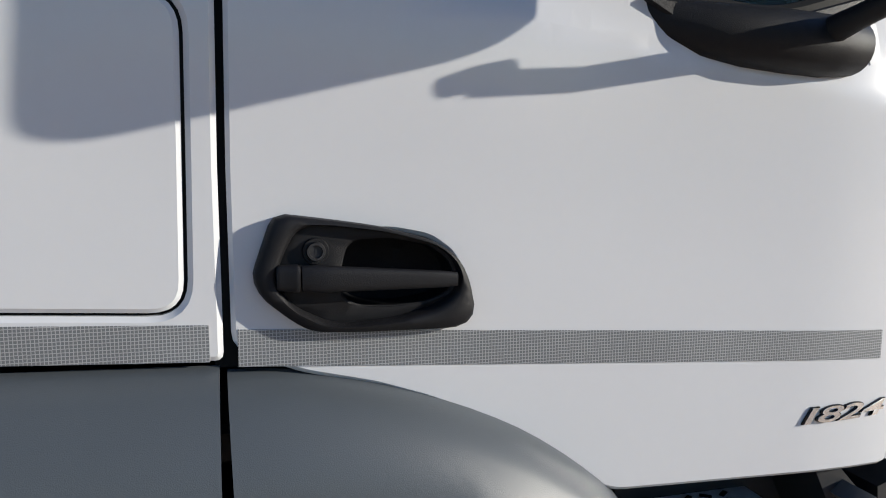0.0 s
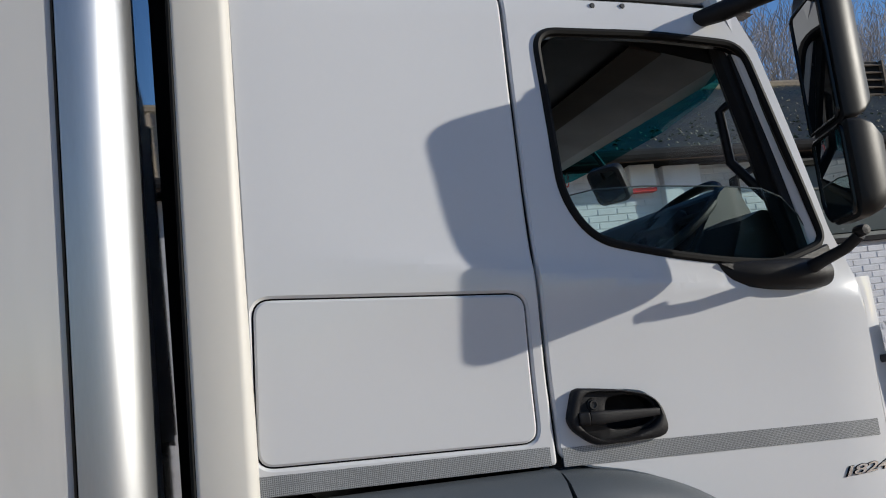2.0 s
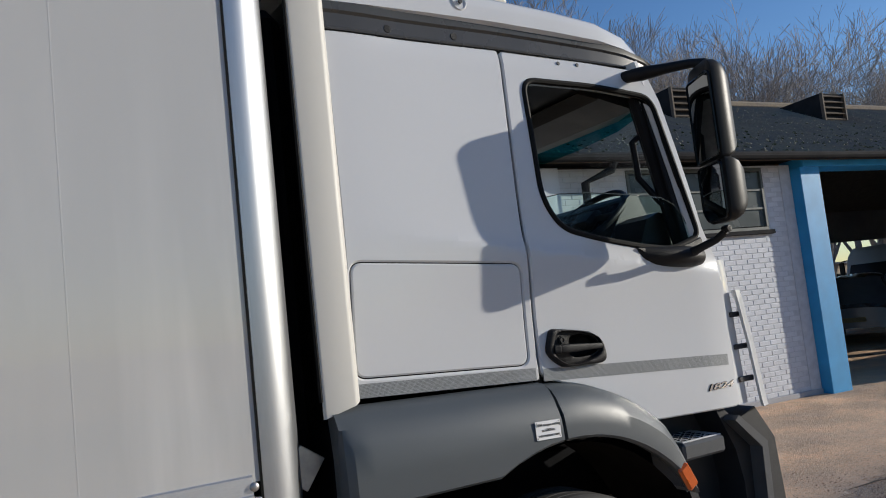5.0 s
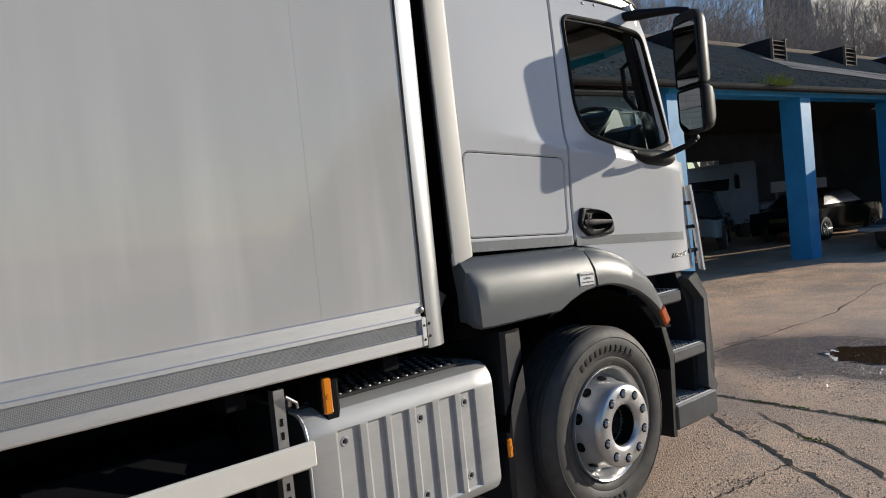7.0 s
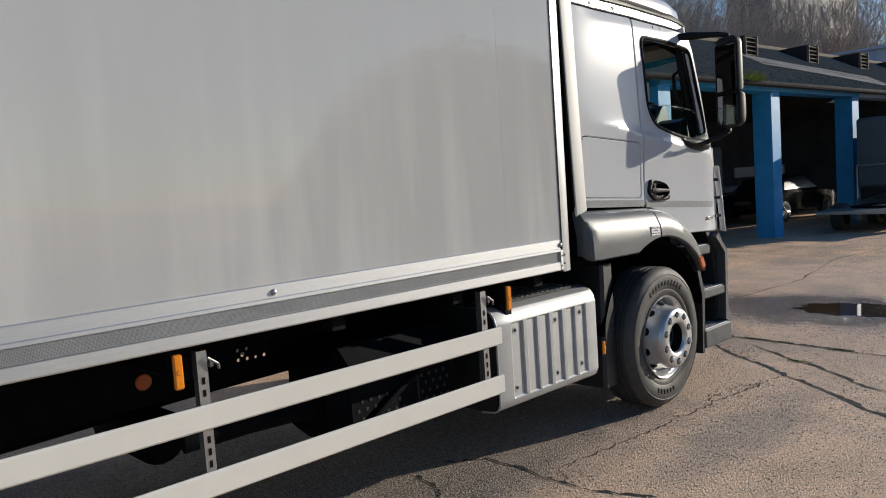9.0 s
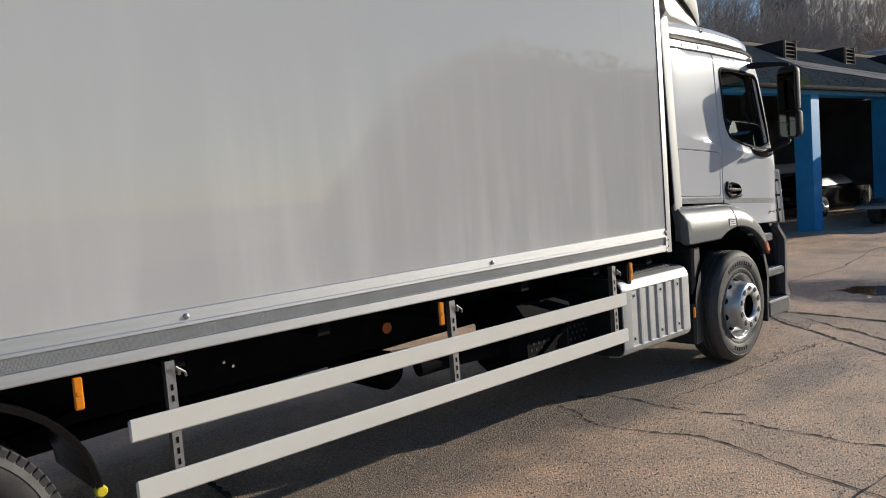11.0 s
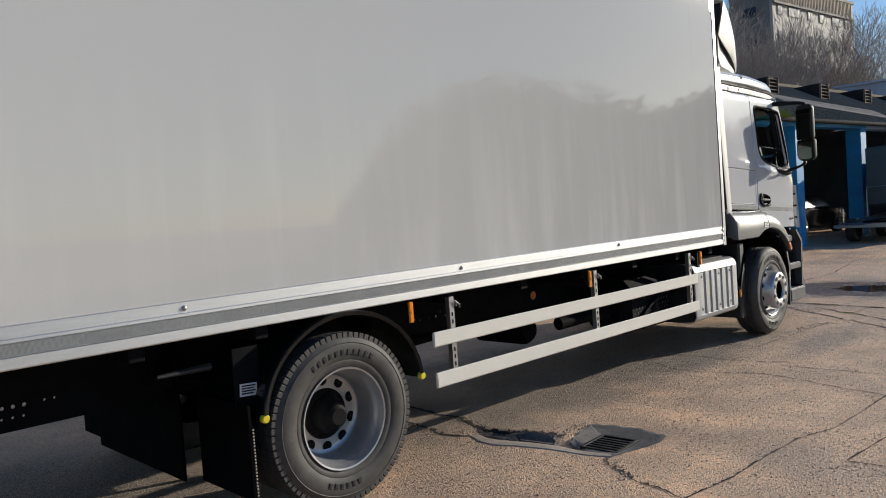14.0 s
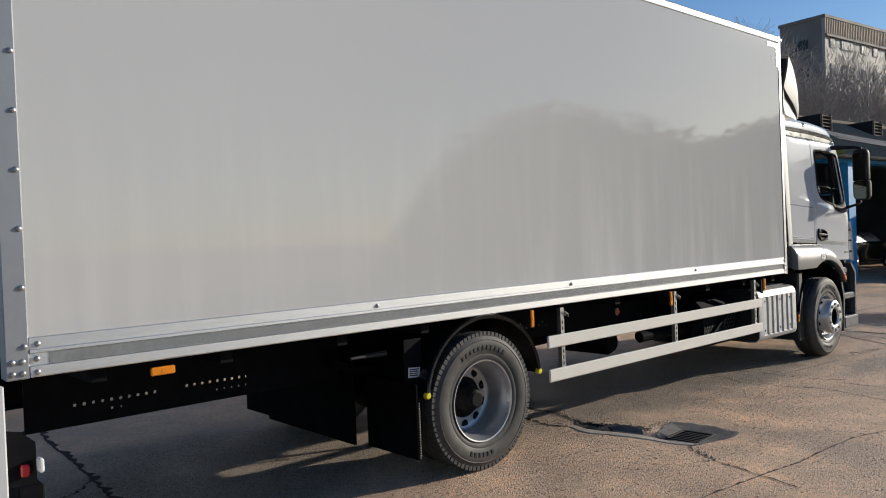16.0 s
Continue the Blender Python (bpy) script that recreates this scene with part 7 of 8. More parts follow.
def garage():
    g = thing("garage_building", "low white brick garage with blue posts and a mossy corrugated roof", "building", GAR)
    # blue posts and beam
    for k in range(0, 5):
        u = BAY * k
        part("post", M().box(u - 0.06, u + 0.36, 0.0, 0.46, -0.05, 3.43, 0.006), BLUE, g, "blue painted post")
    part("beam", M().box(-0.02, 9.36, -0.03, 0.40, 3.43, 3.57, 0.006), BLUE, g, "blue painted front beam")
    part("beam", M().box(9.36, 22, -0.03, 0.40, 3.43, 3.57, 0.006), SHEDWHITE, g, "pale painted front beam")
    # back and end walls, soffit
    part("back_wall", M().box(-22, 9.6, 8.2, 8.4, -0.05, 4.5).box(9.6, 14.0, 8.2, 8.4, 2.75, 4.5).box(14.0, 22.0, 8.2, 8.4, -0.05, 4.5), INNERWALL, g, "garage back wall, coloured dark for the dim interior")
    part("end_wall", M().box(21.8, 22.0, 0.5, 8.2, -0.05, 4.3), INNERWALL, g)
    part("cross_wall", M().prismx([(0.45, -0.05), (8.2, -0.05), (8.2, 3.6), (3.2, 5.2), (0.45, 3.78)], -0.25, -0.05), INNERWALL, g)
    # white brick wall left of the bays, with a window; mortar sheet behind the bricks
    u0, u1 = -22.0, -0.065
    wu0, wu1, wz0, wz1 = WIN
    v = WALL_V
    part("mortar", M().box(u0, wu0, v + 0.005, v + 0.20, -0.05, 3.50).box(wu1, u1, v + 0.005, v + 0.20, -0.05, 3.50).box(wu0, wu1, v + 0.005, v + 0.20, -0.05, wz0).box(wu0, wu1, v + 0.005, v + 0.20, wz1, 3.50), MORTAR, g, "painted mortar joints")
    part("corner_pier", M().box(-0.29, -0.065, v - 0.006, v + 0.004, 0.10, 3.50, 0.002), MORTAR, g, "smooth white painted pier beside the post")
    part("plinth", M().box(u0, -0.065, v - 0.03, v + 0.02, -0.05, 0.10, 0.006), RENDERED, g)
    # window: frame, bars and obscured panes
    win = part("window_frame", M().box(wu0, wu1, v - 0.01, v + 0.05, wz0, wz0 + 0.05, 0.004).box(wu0, wu1, v - 0.01, v + 0.05, wz1 - 0.05, wz1, 0.004).box(wu0, wu0 + 0.05, v - 0.01, v + 0.05, wz0 + 0.05, wz1 - 0.05, 0.004).box(wu1 - 0.05, wu1, v - 0.01, v + 0.05, wz0 + 0.05, wz1 - 0.05, 0.004), WINFRAME, g, "dark metal window frame")
    zs = [wz0 + 0.05 + (wz1 - wz0 - 0.1) * k / 3 for k in range(4)]
    for k in range(3):
        part("pane", M().box(wu0 + 0.05, wu1 - 0.05, v + 0.02, v + 0.03, zs[k] + 0.015, zs[k + 1] - 0.015), OBSCURE, win, "frosted pane")
        if k:
            part("glazing_bar", M().box(wu0 + 0.05, wu1 - 0.05, v + 0.0, v + 0.04, zs[k] - 0.015, zs[k] + 0.015), WINFRAME, win)
    part("sill", M().box(wu0 - 0.06, wu1 + 0.06, v - 0.06, v + 0.06, wz0 - 0.06, wz0, 0.006), GUTTER, g, "dark window sill")
    # second window further along, downpipe and meter cabinet
    for a, b in ((-11.6, -10.2), (-17.2, -15.6)):
        w2 = part("window_frame", M().box(a, b, v - 0.01, v + 0.02, 1.7, 2.9, 0.006), WINFRAME, g)
        part("pane", M().box(a + 0.06, b - 0.06, v - 0.016, v - 0.010, 1.76, 2.84), OBSCURE, w2)
    up = -4.0
    part("downpipe", M().tube([(up + 0.36, -0.16, 3.52), (up + 0.34, -0.12, 3.42), (up, 0.02, 3.28), (up, 0.03, 0.1)], 0.055, 10), GUTTER, g, "black downpipe with an offset bend", smooth=True)
    part("pier", M().box(-4.80, -4.35, v - 0.10, v + 0.05, -0.05, 3.5, 0.006), BRICK, g, "projecting painted brick pier")
    cab = part("meter_cabinet", M().box(-5.20, -4.90, v - 0.12, v + 0.02, 3.27, 3.53, 0.008), PAPER, g, "small white wall cabinet")
    part("cabinet_base", M().box(-5.20, -4.90, v - 0.11, v + 0.02, 3.23, 3.27), REDINK, cab)
    # roof: corrugated sheets, ridge, gutter and fascia
    n = int(44 / 0.0365)
    rows = []
    for q, vv in enumerate((EAVE_V, 0.5, 1.4, 2.3, RIDGE_V)):
        rows.append([(-22 + 0.0365 * k, vv, roof_z(vv) + 0.030 * math.cos(k * math.pi / 2) + 0.012 * noise.noise((k * 0.05, vv, 3.0))) for k in range(n)])
    roof = part("roof_sheet", M().grid(rows), ROOF, g, "dark mossy corrugated roof sheets")
    part("roof_underside", M().prismx([(EAVE_V + 0.02, roof_z(EAVE_V) - 0.05), (RIDGE_V, RIDGE_Z - 0.05), (8.3, 3.7), (8.3, 3.66), (RIDGE_V, RIDGE_Z - 0.10), (EAVE_V + 0.02, roof_z(EAVE_V) - 0.09)], -22, 22), SLAT, g)
    part("rear_roof_sheet", M().grid([[(-22, RIDGE_V, RIDGE_Z), (22, RIDGE_V, RIDGE_Z)], [(-22, 8.6, 3.7), (22, 8.6, 3.7)]]), ROOF, g)
    part("ridge_cap", M().tube([(-22, RIDGE_V, RIDGE_Z + 0.0), (22, RIDGE_V, RIDGE_Z + 0.0)], 0.10, 10), ROOF, g, smooth=True)
    part("gutter", M().tube([(-22, EAVE_V - 0.05, EAVE_Z - 0.03), (22, EAVE_V - 0.05, EAVE_Z - 0.03)], 0.062, 10), GUTTER, g, "black half-round gutter", smooth=True)
    part("fascia", M().box(-22, 22, EAVE_V + 0.04, EAVE_V + 0.07, 3.575, 3.62), GUTTER, g, "dark fascia board")
    part("soffit", M().box(-22, 22, EAVE_V + 0.07, 0.40, 3.572, 3.582), GUTTER, g)
    # long smooth strips laid aslant over the corrugated sheets
    for k in range(4):
        a0, a1 = 1.22 + 0.22 * k, 1.41 + 0.22 * k
        b0, b1 = a0 - 0.98 - 0.02 * k, a1 - 0.98 - 0.02 * k
        rows = [[(6.6 + 6.2 * q, a + (b - a) * q, roof_z(a + (b - a) * q) + 0.045 + 0.008 * math.sin(5 * q + k)) for q in (0, 0.2, 0.4, 0.6, 0.8, 1.0)] for a, b in ((a0, b0), (a1, b1))]
        part("smooth_roof_strip", M().grid(rows), ROOFLIGHT, roof)
    # louvred roof vents
    for u in (-4.3, -0.45, 3.38, 7.2, 11.0, 14.85, 18.7):
        w, v0, hh = 0.62, 2.05, 0.58
        z0 = roof_z(v0) - 0.02
        zt = z0 + hh
        body = M().add([(u, v0 + 0.03, z0), (u + w, v0 + 0.03, z0), (u + w, v0 + 0.03, zt), (u, v0 + 0.03, zt), (u, v0 + 1.2, zt - 0.02), (u + w, v0 + 1.2, zt - 0.02)],
                       [(0, 1, 2, 3), (0, 3, 4), (1, 5, 2), (3, 2, 5, 4)])
        vent = part("roof_vent", body, GUTTER, g, "louvred triangular roof vent")
        for k in range(5):
            zz = z0 + 0.06 + k * 0.115
            part("slat", moved(M().box(0, w, -0.035, 0.02, -0.008, 0.008), Matrix.Translation((u, v0, zz)) @ pose(0, 0, 0, 35, 0, 0)), SLAT, vent)
        for du in (-0.02, w - 0.02):
            part("vent_jamb", M().box(u + du, u + du + 0.04, v0 - 0.04, v0 + 0.03, z0, zt, 0.004), SLAT, vent)
    # moss tufts along the eave
    rnd = random.Random(5)
    moss = M()
    for k in range(1500):
        u, vv = rnd.uniform(-12, 20), EAVE_V + abs(rnd.gauss(0, 0.9))
        if vv > 3.0:
            continue
        r = rnd.uniform(0.012, 0.045)
        z = roof_z(vv) + 0.015
        moss.add([(u - r, vv, z), (u, vv - r, z), (u + r, vv, z), (u, vv + r, z), (u, vv, z + r * 0.8)], [(0, 1, 4), (1, 2, 4), (2, 3, 4), (3, 0, 4)])
    ob = part("moss", moss, MOSS, g, "tufts of moss on the roof")
    ob["kind"] = "stuff"
    spots = M()
    for k in range(5200):
        u, vv = rnd.uniform(-14, 20), rnd.uniform(EAVE_V, 3.0)
        r = rnd.uniform(0.008, 0.028) * (1.3 if vv < 0.6 else 0.9)
        z = roof_z(vv) + 0.030
        spots.add([(u - r, vv, z), (u, vv - r * 0.6, z - 0.3 * r), (u + r, vv, z), (u, vv + r * 0.6, z + 0.3 * r), (u, vv, z + r * 0.7)], [(0, 1, 4), (1, 2, 4), (2, 3, 4), (3, 0, 4)])
    ob = part("lichen", spots, PALEMOSS, g, "pale lichen spots on the roof")
    ob["kind"] = "stuff"
    bush = M()
    for k in range(260):
        a, e = rnd.uniform(0, 6.28), rnd.uniform(0.1, 1.5)
        l = rnd.uniform(0.08, 0.36)
        p = Vector((3.3 + rnd.gauss(0, 0.22), EAVE_V - 0.02, EAVE_Z - 0.02))
        d = Vector((math.cos(a) * math.cos(e), math.sin(a) * math.cos(e), math.sin(e))) * l
        s = d.cross(Vector((0.3, 1, 0.2))).normalized() * 0.012
        bush.add([p + d * 0.3 - s, p + d * 0.3 + s, p + d], [(0, 1, 2)])
    ob = part("gutter_weeds", bush, WEED, g, "weeds growing from the gutter")
    ob["kind"] = "stuff"
    return g


gar = garage()


def bricks(g):
    """Painted bricks of the wall's visible stretch, standing just proud of the mortar."""
    wu0, wu1, wz0, wz1 = WIN
    bl, bh, j = 0.225, 0.075, 0.012
    me = mesh_of("brick", M().box(0, bl - j, -0.004, 0.03, 0, bh - j, 0.004), BRICK)
    half = mesh_of("brick", M().box(0, bl / 2 - j, -0.004, 0.03, 0, bh - j, 0.004), BRICK)
    parent = next(o for o in g.children if o.name.startswith("mortar"))
    rest = M()
    rnd = random.Random(8)
    made = 0
    for row in range(46):
        z = 0.10 + row * bh
        if z > 3.45:
            break
        u = -22.0 + (0 if row % 2 else -bl / 2)
        while u < -0.07:
            a, b = u, u + bl - j
            hit_win = b > wu0 - 0.02 and a < wu1 + 0.02 and z + bh > wz0 - 0.06 and z < wz1
            if not hit_win and a > -22 and b < -0.29:
                near = -2.0 < u < -0.30 and z > 0.6
                if near and made < 300:
                    ob = new("brick", me)
                    ob.parent = parent
                    ob.location = (u, WALL_V + 0.004 + rnd.uniform(-0.002, 0.002), z)
                    made += 1
                elif u > -9.5:
                    y = WALL_V + 0.004 + rnd.uniform(-0.002, 0.002)
                    rest.box(a, b, y - 0.004, y + 0.03, z, z + bh - j, 0.004)
            u += bl
    ob = part("brickwork", rest, BRICK, parent, "rows of white painted bricks")
    ob["kind"] = "stuff"


# ---- vehicles under the garage roof ----
def parked_car(at, label, paint, length=4.5, tall=1.44, number_plate=(0.7, 0.68, 0.6)):
    """A saloon, nose towards +x, built about its middle."""
    car = thing("parked_car", label, "car", at)
    L, W = length / 2, 0.9
    prof = [(-L, 0.45, 0.80), (-L + 0.05, 0.92, 0.82), (-L + 0.7, 0.99, 0.86), (-L + 1.25, tall - 0.10, 0.62), (-0.25, tall, 0.60), (0.35, tall - 0.06, 0.62), (L - 1.25, 0.98, 0.84), (L - 0.5, 0.88, 0.86), (L - 0.08, 0.72, 0.80), (L, 0.45, 0.74)]
    rows = []
    for x, z, w in prof:
        base = 0.24
        belt = min(z, 0.90)
        rows.append([(x, -W * 0.94 * w / 0.86, base), (x, -W * min(1, w / 0.84), 0.5), (x, -W * min(1, max(w, 0.8) / 0.86), belt * 0.98), (x, -w * 0.92 if z > 0.95 else -w * W, z - 0.05), (x, -w * 0.6, z), (x, 0, z + 0.015)])
    full = [r + [(x, -y, z) for x, y, z in r[-2::-1]] for r in rows]
    part("body", M().grid(full, False), paint, car, smooth=True, sharp=40)
    for s in (-1, 1):
        part("side_window", M().add([(-L + 1.0, s * 0.80, 0.98), (L - 1.35, s * 0.81, 0.98), (0.3, s * 0.64, tall - 0.10), (-L + 1.35, s * 0.64, tall - 0.12)], [(0, 1, 2, 3)]), TOWERGLASS, car)
        part("headlight", M().box(L - 0.42, L - 0.06, s * 0.52, s * 0.80, 0.62, 0.74, 0.03), MIRROR, car, "clear headlight")
        part("wheel_arch", M().lathe([(0.0, 0), (0.35, 0), (0.36, 0.02)], 24, (L - 0.85, s * 0.895 - 0.01, 0.34)), INK, car)
        for x in (L - 0.85, -L + 0.85):
            wh = part("wheel", M().lathe([(0.0, -0.02), (0.05, -0.025), (0.20, -0.012), (0.225, -0.02), (0.23, 0.0), (0.31, -0.005), (0.325, 0.03), (0.325, 0.19), (0.2, 0.2)], 28, (0, 0, 0)), TYRE, car, smooth=True,
                      at=Matrix.Translation((x, s * 0.90, 0.325)) @ (pose(0, 0, 0) if s < 0 else pose(0, 0, 0, 0, 0, 180)))
            for k in range(8):
                a = 2 * math.pi * k / 8
                part("spoke", M().tube([(0.03 * math.cos(a), -0.026, 0.03 * math.sin(a)), (0.205 * math.cos(a), -0.022, 0.205 * math.sin(a))], 0.016, 5), RIMSILVER, wh)
    part("grille", M().box(L - 0.03, L + 0.012, -0.32, 0.32, 0.50, 0.68, 0.02), MIRROR, car, "chrome-edged grille")
    part("grille_mesh", M().box(L + 0.008, L + 0.016, -0.28, 0.28, 0.53, 0.65), INK, car)
    part("plate", M().box(L + 0.012, L + 0.022, -0.26, 0.26, 0.36, 0.46), PAPER, car, "pale number plate")
    part("rear_plate", M().box(-L - 0.012, -L, -0.26, 0.26, 0.60, 0.71), DIMPLATE, car, "yellow number plate")
    part("windscreen", M().add([(L - 1.30, -0.74, 0.99), (L - 1.30, 0.74, 0.99), (0.40, 0.56, tall - 0.05), (0.40, -0.56, tall - 0.05)], [(0, 1, 2, 3)]), TOWERGLASS, car)
    return car


parked_car(pose(19.8, 5.75, -0.03, 0, 0, -5), "black saloon car parked under the garage roof", CARPAINT)
SUVPAINT = mat("dark_grey_car_paint", (0.10, 0.115, 0.14), 0.2, vary=0.1, coat=0.7)
parked_car(pose(17.35, 8.35, -0.03, 0, 0, 26), "dark grey estate car parked deep in the garage", SUVPAINT, 4.6, 1.72)


def dark_flatbed():
    """Low-deck recovery truck with a tall dark body ahead of its loading ramp, lengthened to block the sun."""
    t = thing("recovery_truck", "dark recovery truck with a low steel ramp beside the garage", "truck", pose(14.2, 1.75, 0.0, 0, 0, -4.5))
    part("ramp", M().prism([(0.0, 0.44), (0.0, 0.52), (2.4, 0.62), (7.5, 0.95), (7.5, 0.86), (2.4, 0.52)], -0.85, 0.95), STEEL, t, "worn steel loading ramp")
    part("frame", M().box(0.6, 12.0, -0.4, 0.4, 0.40, 0.60, 0.01), CHASSIS, t)
    # only the rear end is known; the added length shades the parked car
    part("body", M().box(2.3, 11.5, -0.60, 0.90, 0.98, 2.75, 0.05), FENDER, t, "tall dark body, drawn out in length to block the sun")
    part("body_rail", M().tube([(2.2, -0.75, 0.7), (2.2, -0.75, 1.55), (2.2, 0.85, 1.55), (2.2, 0.85, 0.7)], 0.025, 8), STEEL, t)
    part("cab", M().box(11.7, 13.6, -0.95, 0.95, 0.6, 2.6, 0.12), GLOSSBLACK, t, smooth=True)
    for s in (-1, 1):
        for x in (0.9, 3.1, 4.0, 12.7):
            wh = part("wheel", M().lathe([(0.0, -0.01), (0.18, -0.02), (0.20, 0.0), (0.32, -0.01), (0.335, 0.04), (0.335, 0.24), (0.2, 0.25)], 28), TYRE, t, smooth=True,
                      at=Matrix.Translation((x, s * 0.86, 0.335)) @ (pose(0, 0, 0) if s < 0 else pose(0, 0, 0, 0, 0, 180)))
            part("rim", M().lathe([(0.0, -0.014), (0.06, -0.016), (0.16, -0.012)], 20), STEEL, wh)
    part("work_lamp", M().lathe([(0.0, -0.04), (0.07, -0.04), (0.08, 0.0), (0.05, 0.06)], 16, (2.15, -0.62, 2.32)), MIRROR, t, "chrome work lamp", smooth=True)


dark_flatbed()
bench = thing("white_panel", "long white panel standing against the dim garage wall", "panel", pose(24.3, 8.2, 0.4, 0, 0, -4.5))
part("board", M().box(-1.9, 1.9, -0.03, 0.03, 0.95, 1.32, 0.006), PAPER, bench)
for x in (-1.6, 1.6):
    part("leg", M().box(x - 0.03, x + 0.03, -0.03, 0.03, -0.43, 0.95), STEEL, bench)


def parked_lorry():
    """White delivery lorry standing deep in the garage, nose towards the yard."""
    t = thing("parked_lorry", "white delivery lorry parked deep in the dim garage", "truck", pose(20.4, 9.75, -0.03, 0, 0, -4.5))
    rows = []
    for x, z0, z1, w in ((0.0, 0.55, 1.25, 0.98), (0.02, 0.50, 1.45, 1.02), (0.10, 0.48, 1.60, 1.05), (0.34, 0.48, 2.35, 1.05), (0.50, 0.48, 2.50, 1.02), (1.65, 0.48, 2.55, 1.02)):
        rows.append([(x, y * w, z) for y, z in ((-1, z0), (-1.0, z0 + 0.25), (-1.0, z1 - 0.12), (-0.92, z1), (0.92, z1), (1.0, z1 - 0.12), (1.0, z0 + 0.25), (1, z0))])
    cab = part("cab", M().grid(rows, True, True), SHEDWHITE, t, "white cab", smooth=True, sharp=40)
    part("windscreen", M().add([(0.09, -0.92, 1.62), (0.09, 0.92, 1.62), (0.33, 0.88, 2.28), (0.33, -0.88, 2.28)], [(0, 1, 2, 3)]), TOWERGLASS, cab)
    part("grille", M().box(-0.03, 0.01, -0.6, 0.6, 0.85, 1.15, 0.01), CHASSIS, cab)
    part("bumper", M().box(-0.08, 0.10, -1.04, 1.04, 0.38, 0.66, 0.03), DARKPL, cab)
    for y in (-0.8, 0.8):
        part("headlight", M().box(-0.05, 0.0, y - 0.16, y + 0.16, 0.72, 0.88, 0.02), MIRROR, cab, "clear headlight")
        part("door_mirror", M().box(0.16, 0.24, y * 1.48 - 0.09, y * 1.48 + 0.09, 1.65, 2.1, 0.03), BLACK, cab)
        part("mirror_arm", M().tube([(0.3, y * 1.3, 2.15), (0.2, y * 1.48, 2.12)], 0.015, 6), BLACK, cab)
        for x in (0.85, 4.2):
            part("wheel", M().lathe([(0.0, -0.02), (0.2, -0.03), (0.22, 0.0), (0.38, -0.01), (0.40, 0.04), (0.40, 0.24), (0.2, 0.25)], 24), TYRE, t, smooth=True,
                 at=Matrix.Translation((x, y * 1.24, 0.40)) @ (pose(0, 0, 0) if y < 0 else pose(0, 0, 0, 0, 0, 180)))
    part("deck", M().box(1.75, 5.2, -1.05, 1.05, 0.85, 1.05, 0.02), SHEDWHITE, t, "low white load deck")
    part("frame", M().box(0.5, 5.0, -0.4, 0.4, 0.45, 0.80, 0.02), CHASSIS, t)


parked_lorry()


def low_block():
    """Low cream building seen through the garage's open back."""
    b = thing("low_building", "low cream building with a window band beyond the garage", "building", pose(33, 18.2, 0, 0, 0, -4.5))
    part("wall", M().box(-6, 14, 0, 0.3, -0.05, 2.2), CEMENT, b)
    part("roof", M().box(-6.1, 14.1, -0.1, 4, 2.2, 2.3), SHEDWHITE, b)
    for k in range(14):
        w = part("window", M().box(-5.4 + 1.35 * k, -4.3 + 1.35 * k, -0.03, -0.001, 1.25, 1.75), GUTTER, b)
        part("pane", M().box(-5.34 + 1.35 * k, -4.36 + 1.35 * k, -0.04, -0.031, 1.3, 1.7), TOWERGLASS, w)


low_block()


# ---- trees and distance ----
def bare_tree_meshes(seed, height):
    """Leafless tree: trunk and limbs in one mesh, fine twigs in another."""
    rnd = random.Random(seed)
    wood, twigs = M(), M()

    def grow(p, d, length, r, depth):
        n = 3 if depth < 4 else 1 if depth > 5 else 2
        pts, rs, p0 = [p], [r], p
        for k in range(n):
            d = (d + Vector((rnd.gauss(0, 0.10), rnd.gauss(0, 0.10), rnd.gauss(0.0, 0.06)))).normalized()
            p = p + d * (length / n)
            pts.append(p)
            rs.append(r * (1 - 0.35 * (k + 1) / n))
        rs = [max(q, 0.0064) for q in rs]
        (wood if depth < 3 else twigs).tube(pts, rs, 7 if depth < 2 else 4 if depth < 4 else 3, False)
        if depth >= 7:
            return
        kids = rnd.choice((3, 4, 4)) if depth < 3 else rnd.choice((2, 2, 3))
        for k in range(kids):
            a = rnd.uniform(0, 6.28)
            spread = rnd.uniform(0.22, 0.62) if depth else rnd.uniform(0.3, 0.6)
            side = d.orthogonal().normalized()
            side.rotate(Matrix.Rotation(a, 3, d))
            nd = (d * math.cos(spread) + side * math.sin(spread) + Vector((0, 0, 0.13))).normalized()
            start = pts[-1] if k == 0 else p0.lerp(pts[-1], rnd.uniform(0.55, 1.0)) if n == 1 else pts[rnd.randint(max(1, n - 1), n)]
            grow(start, nd, length * rnd.uniform(0.64, 0.84), rs[-1] * rnd.uniform(0.6, 0.8), depth + 1)
        if depth >= 3 and rnd.random() < 0.5:
            q = pts[-1]
            for k in range(2):
                o = Vector((rnd.gauss(0, 0.08), rnd.gauss(0, 0.08), rnd.gauss(-0.05, 0.06)))
                s = 0.055
                twigs.add([q + o, q + o + Vector((s, 0, s)), q + o + Vector((0, s, -s))], [(0, 1, 2)])

    grow(Vector((0, 0, 0)), Vector((0, 0, 1)), height * 0.27, height * 0.018, 0)
    k = height / max(p[2] for p in twigs.v)
    for src in (wood, twigs):
        src.v = [(p[0] * k, p[1] * k, p[2] * k) for p in src.v]
    return mesh_of("trunk", wood, BARK, True), mesh_of("crown", twigs, TWIG)


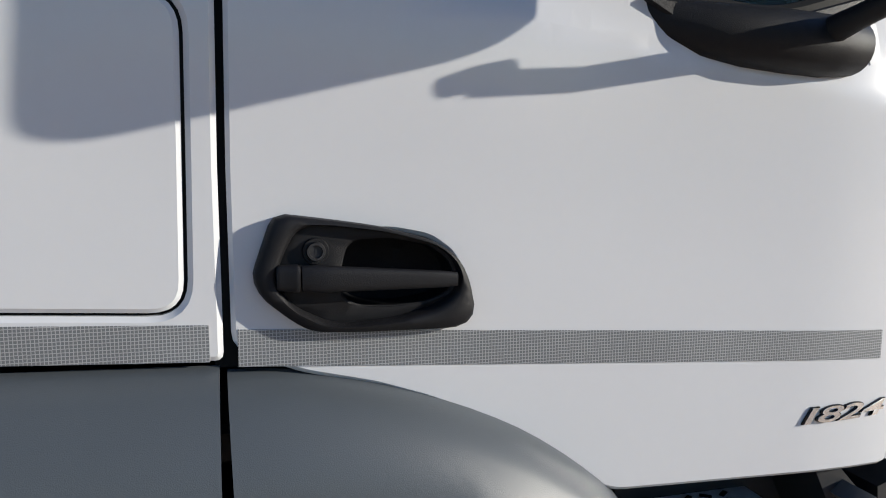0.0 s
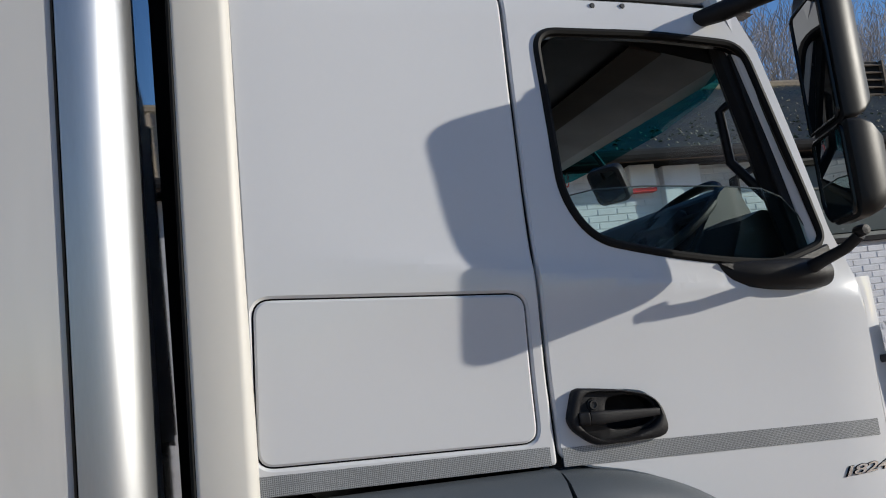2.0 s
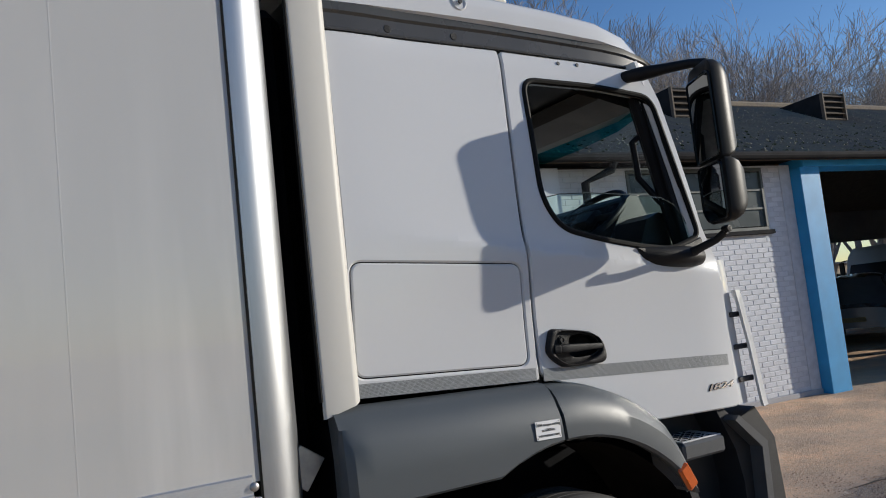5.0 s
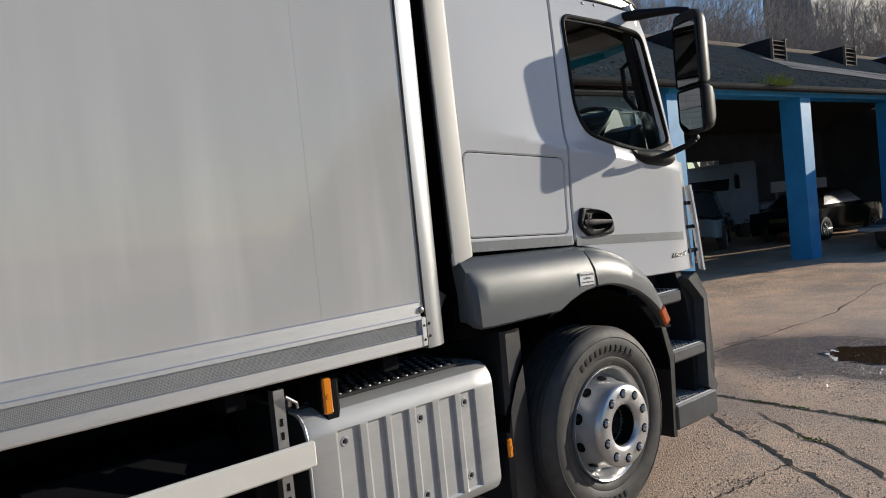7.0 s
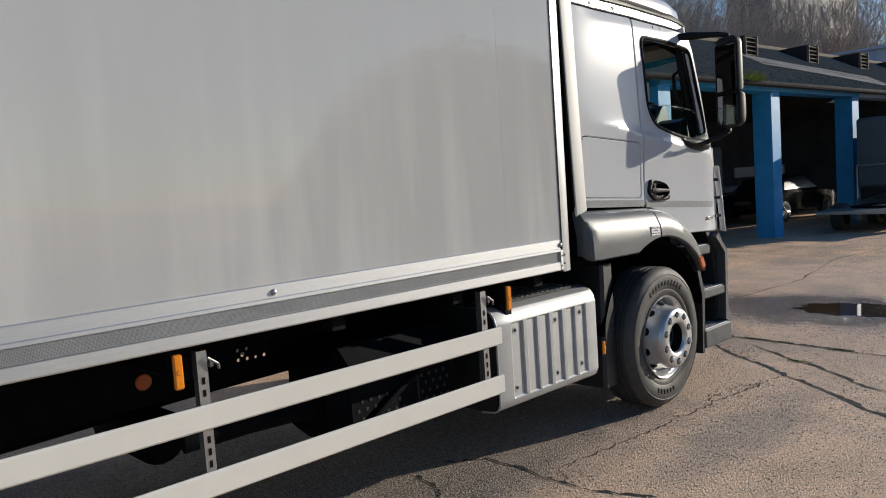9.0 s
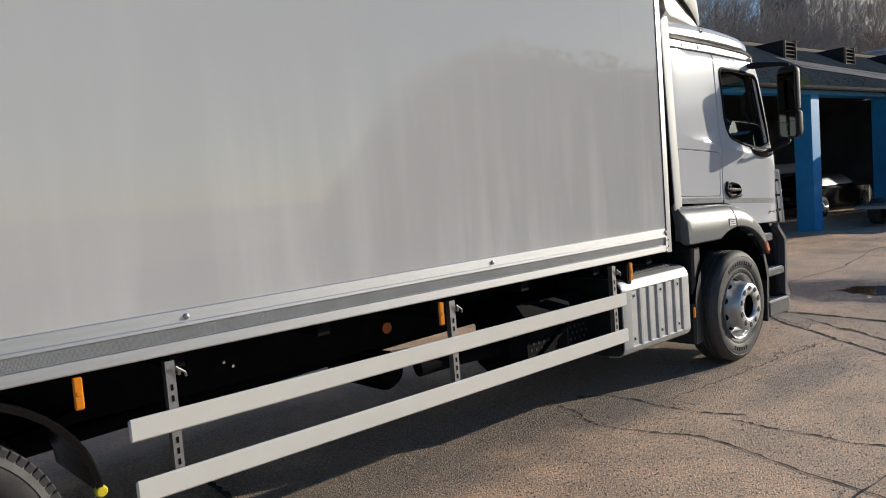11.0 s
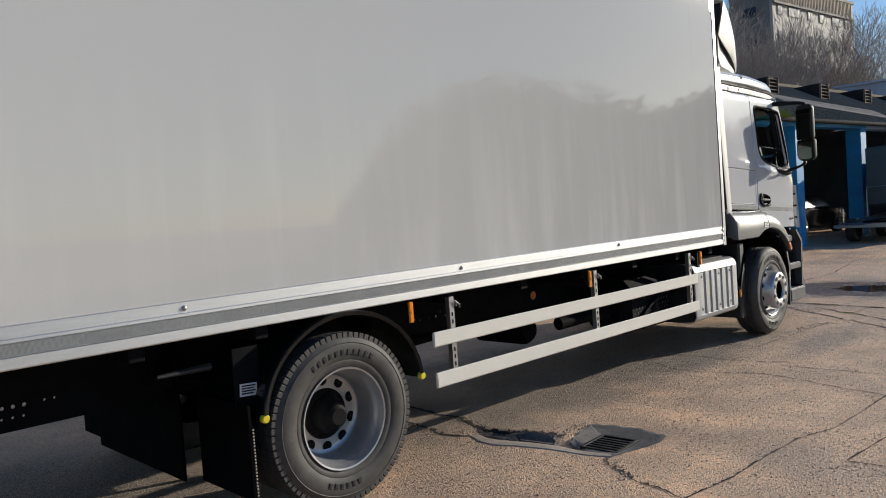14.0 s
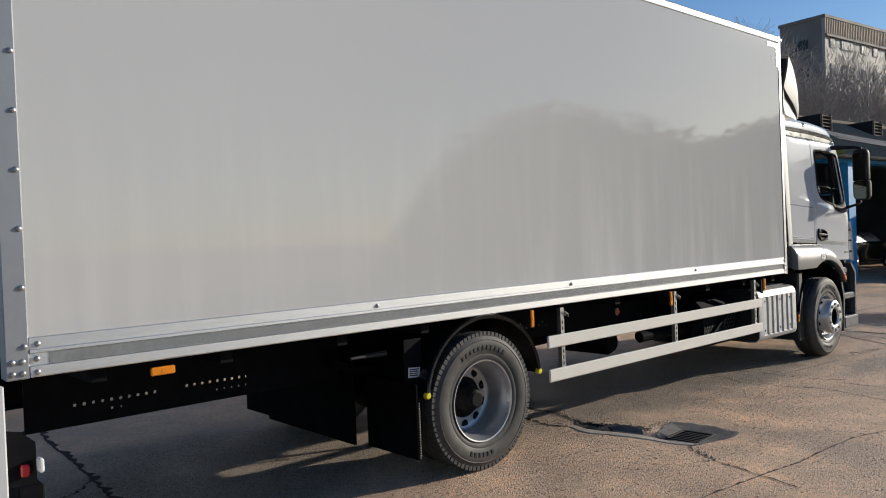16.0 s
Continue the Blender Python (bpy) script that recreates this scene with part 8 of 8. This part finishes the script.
def bare_trees():
    kinds = []
    for seed in (3, 7, 11, 19):
        a, b = bare_tree_meshes(seed, 12.7)
        t = thing("bare_tree", "leafless winter tree with a fine twiggy crown", "tree", pose(18, 16, 0), group="bare trees behind the garage")
        for name, me in (("trunk", a), ("crown", b)):
            ob = new(name, me)
            ob.parent = t
        kinds.append(t)
    rnd = random.Random(4)
    spots = []
    for k in range(26):
        spots.append((10.5 + k * 1.2 + rnd.uniform(-0.5, 0.5), 16 + rnd.uniform(-0.8, 2.2), rnd.uniform(0.88, 1.0)))
    for k in range(13):
        spots.append((40.5 + k * 1.75 + rnd.uniform(-0.8, 0.8), 16.5 - 0.1 * k + rnd.uniform(-1.5, 2), rnd.uniform(1.05, 1.3)))
    for i, (x, y, sc) in enumerate(spots):
        m = pose(x, y, -0.05, 0, 0, rnd.uniform(0, 360))
        if i < 4:
            kinds[i].matrix_basis = m @ Matrix.Scale(sc, 4)
        else:
            c = copy_thing(kinds[i % 4], m)
            c.scale = (sc, sc, sc)


bare_trees()


def tower():
    """Flat-roofed block far behind the garage; origin at the corner between its pale front and its end, coloured dark
    as the shaded side.
    """
    t = thing("tower_block", "flat-roofed concrete block with window bands far behind the garage", "building", pose(70.1, 25.7, 0, 0, 0, -6))
    H, Wd, Dp = 22.3, 18.5, 4.7
    part("front_wall", M().box(0, Wd, 0, 0.3, 0, H), TOWERWALL, t, "pale panelled front")
    # the end faces away from the sun; its shade is also in the colour
    part("end_wall", M().box(0, 0.3, 0.3, Dp, 0, H), TOWERDARK, t, "end wall coloured dark as the shaded side")
    part("far_wall", M().box(Wd - 0.3, Wd, 0.3, Dp, 0, H), TOWERWALL, t)
    part("back_wall", M().box(0.3, Wd - 0.3, Dp - 0.3, Dp, 0, H), TOWERWALL, t)
    part("roof", M().box(-0.15, Wd + 0.15, -0.15, Dp + 0.15, H, H + 0.35, 0.05), TOWERDARK, t)
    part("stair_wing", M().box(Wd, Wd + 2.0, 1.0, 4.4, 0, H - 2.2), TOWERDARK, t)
    for r in range(7):
        z = 2.0 + r * 2.9
        for k, (a, b) in enumerate(((0.9, 1.9), (3.2, 5.6), (7.4, 8.5), (10.0, 11.1), (13.0, 15.2), (16.2, 17.3))):
            if k in (1, 4) and r not in (4, 6, 2):
                b = a + 1.1
            w = part("window", M().box(a, b, -0.06, -0.001, z, z + 1.3), TOWERDARK, t)
            part("pane", M().box(a + 0.08, b - 0.08, -0.075, -0.061, z + 0.08, z + 1.22), TOWERGLASS, w)
        w = part("window", M().box(-0.06, -0.001, 1.6, 3.2, z, z + 1.2), TOWERDARK, t)
        part("pane", M().box(-0.075, -0.061, 1.7, 3.1, z + 0.1, z + 1.1), TOWERGLASS, w)
    for k in range(52):
        part("parapet_rib", M().box(k * 0.35, k * 0.35 + 0.12, -0.10, -0.002, H - 1.6, H), CEMENT, t)
    part("parapet_ledge", M().box(0, Wd, -0.25, -0.002, H - 1.85, H - 1.62), TOWERDARK, t)


tower()


def pale_shed():
    s = thing("pale_shed", "pale blue-grey clad shed beyond the garage", "building", pose(35.8, 9.3, 0, 0, 0, 2))
    part("wall", M().box(0, 0.2, -9.5, 0, 0, 6.9), SHEDWHITE, s)
    part("end_wall", M().box(0.2, 12, -0.2, 0, 0, 6.9), SHEDWHITE, s)
    part("roof", M().box(-0.15, 12, -9.6, 0.1, 6.9, 7.02), SHEDWHITE, s)
    for k in range(22):
        part("cladding_rib", M().box(-0.03, -0.002, -0.26 - k * 0.43, -0.2 - k * 0.43, 0, 6.88), SHEDWHITE, s)


pale_shed()


def tree_belt():
    """Scrubby belt of trees across the yard, which shows only as a reflection in the truck's side."""
    rnd = random.Random(31)
    src = M()
    for k in range(19000):
        x = rnd.uniform(13, 110) if k % 3 else rnd.uniform(13, 58)
        top = float(np.interp(x, [13, 15.5, 17.7, 20, 22, 26.5, 32, 40, 43, 46.5, 50, 55, 70, 110], [0.8, 4.5, 7.1, 8.3, 9.2, 9.2, 8.8, 8.3, 8.2, 9.3, 10.2, 11.2, 12.0, 14.0]))
        top += 0.35 * noise.noise((x * 0.5, 4, 0)) + 0.25 * noise.noise((x * 1.7, 9, 0)) - 0.25
        z = top * rnd.random() ** (0.6 if k % 3 else 1.3)
        y = -26 + rnd.uniform(-2.5, 2.5)
        r = rnd.uniform(0.3, 0.9) if z < top - 1.2 else rnd.uniform(0.15, 0.42)
        a, b = Vector((rnd.gauss(0, 1), rnd.gauss(0, 1), rnd.gauss(0, 1))).normalized() * r, Vector((rnd.gauss(0, 1), rnd.gauss(0, 1), rnd.gauss(0, 1))).normalized() * r
        p = Vector((x, y, max(0.1, z)))
        src.add([p - a, p + a, p + b], [(0, 1, 2)])
    solid("tree_belt", src, LEAF, "scrubby belt of trees across the yard", "trees", kind="stuff")


tree_belt()
bricks(gar)
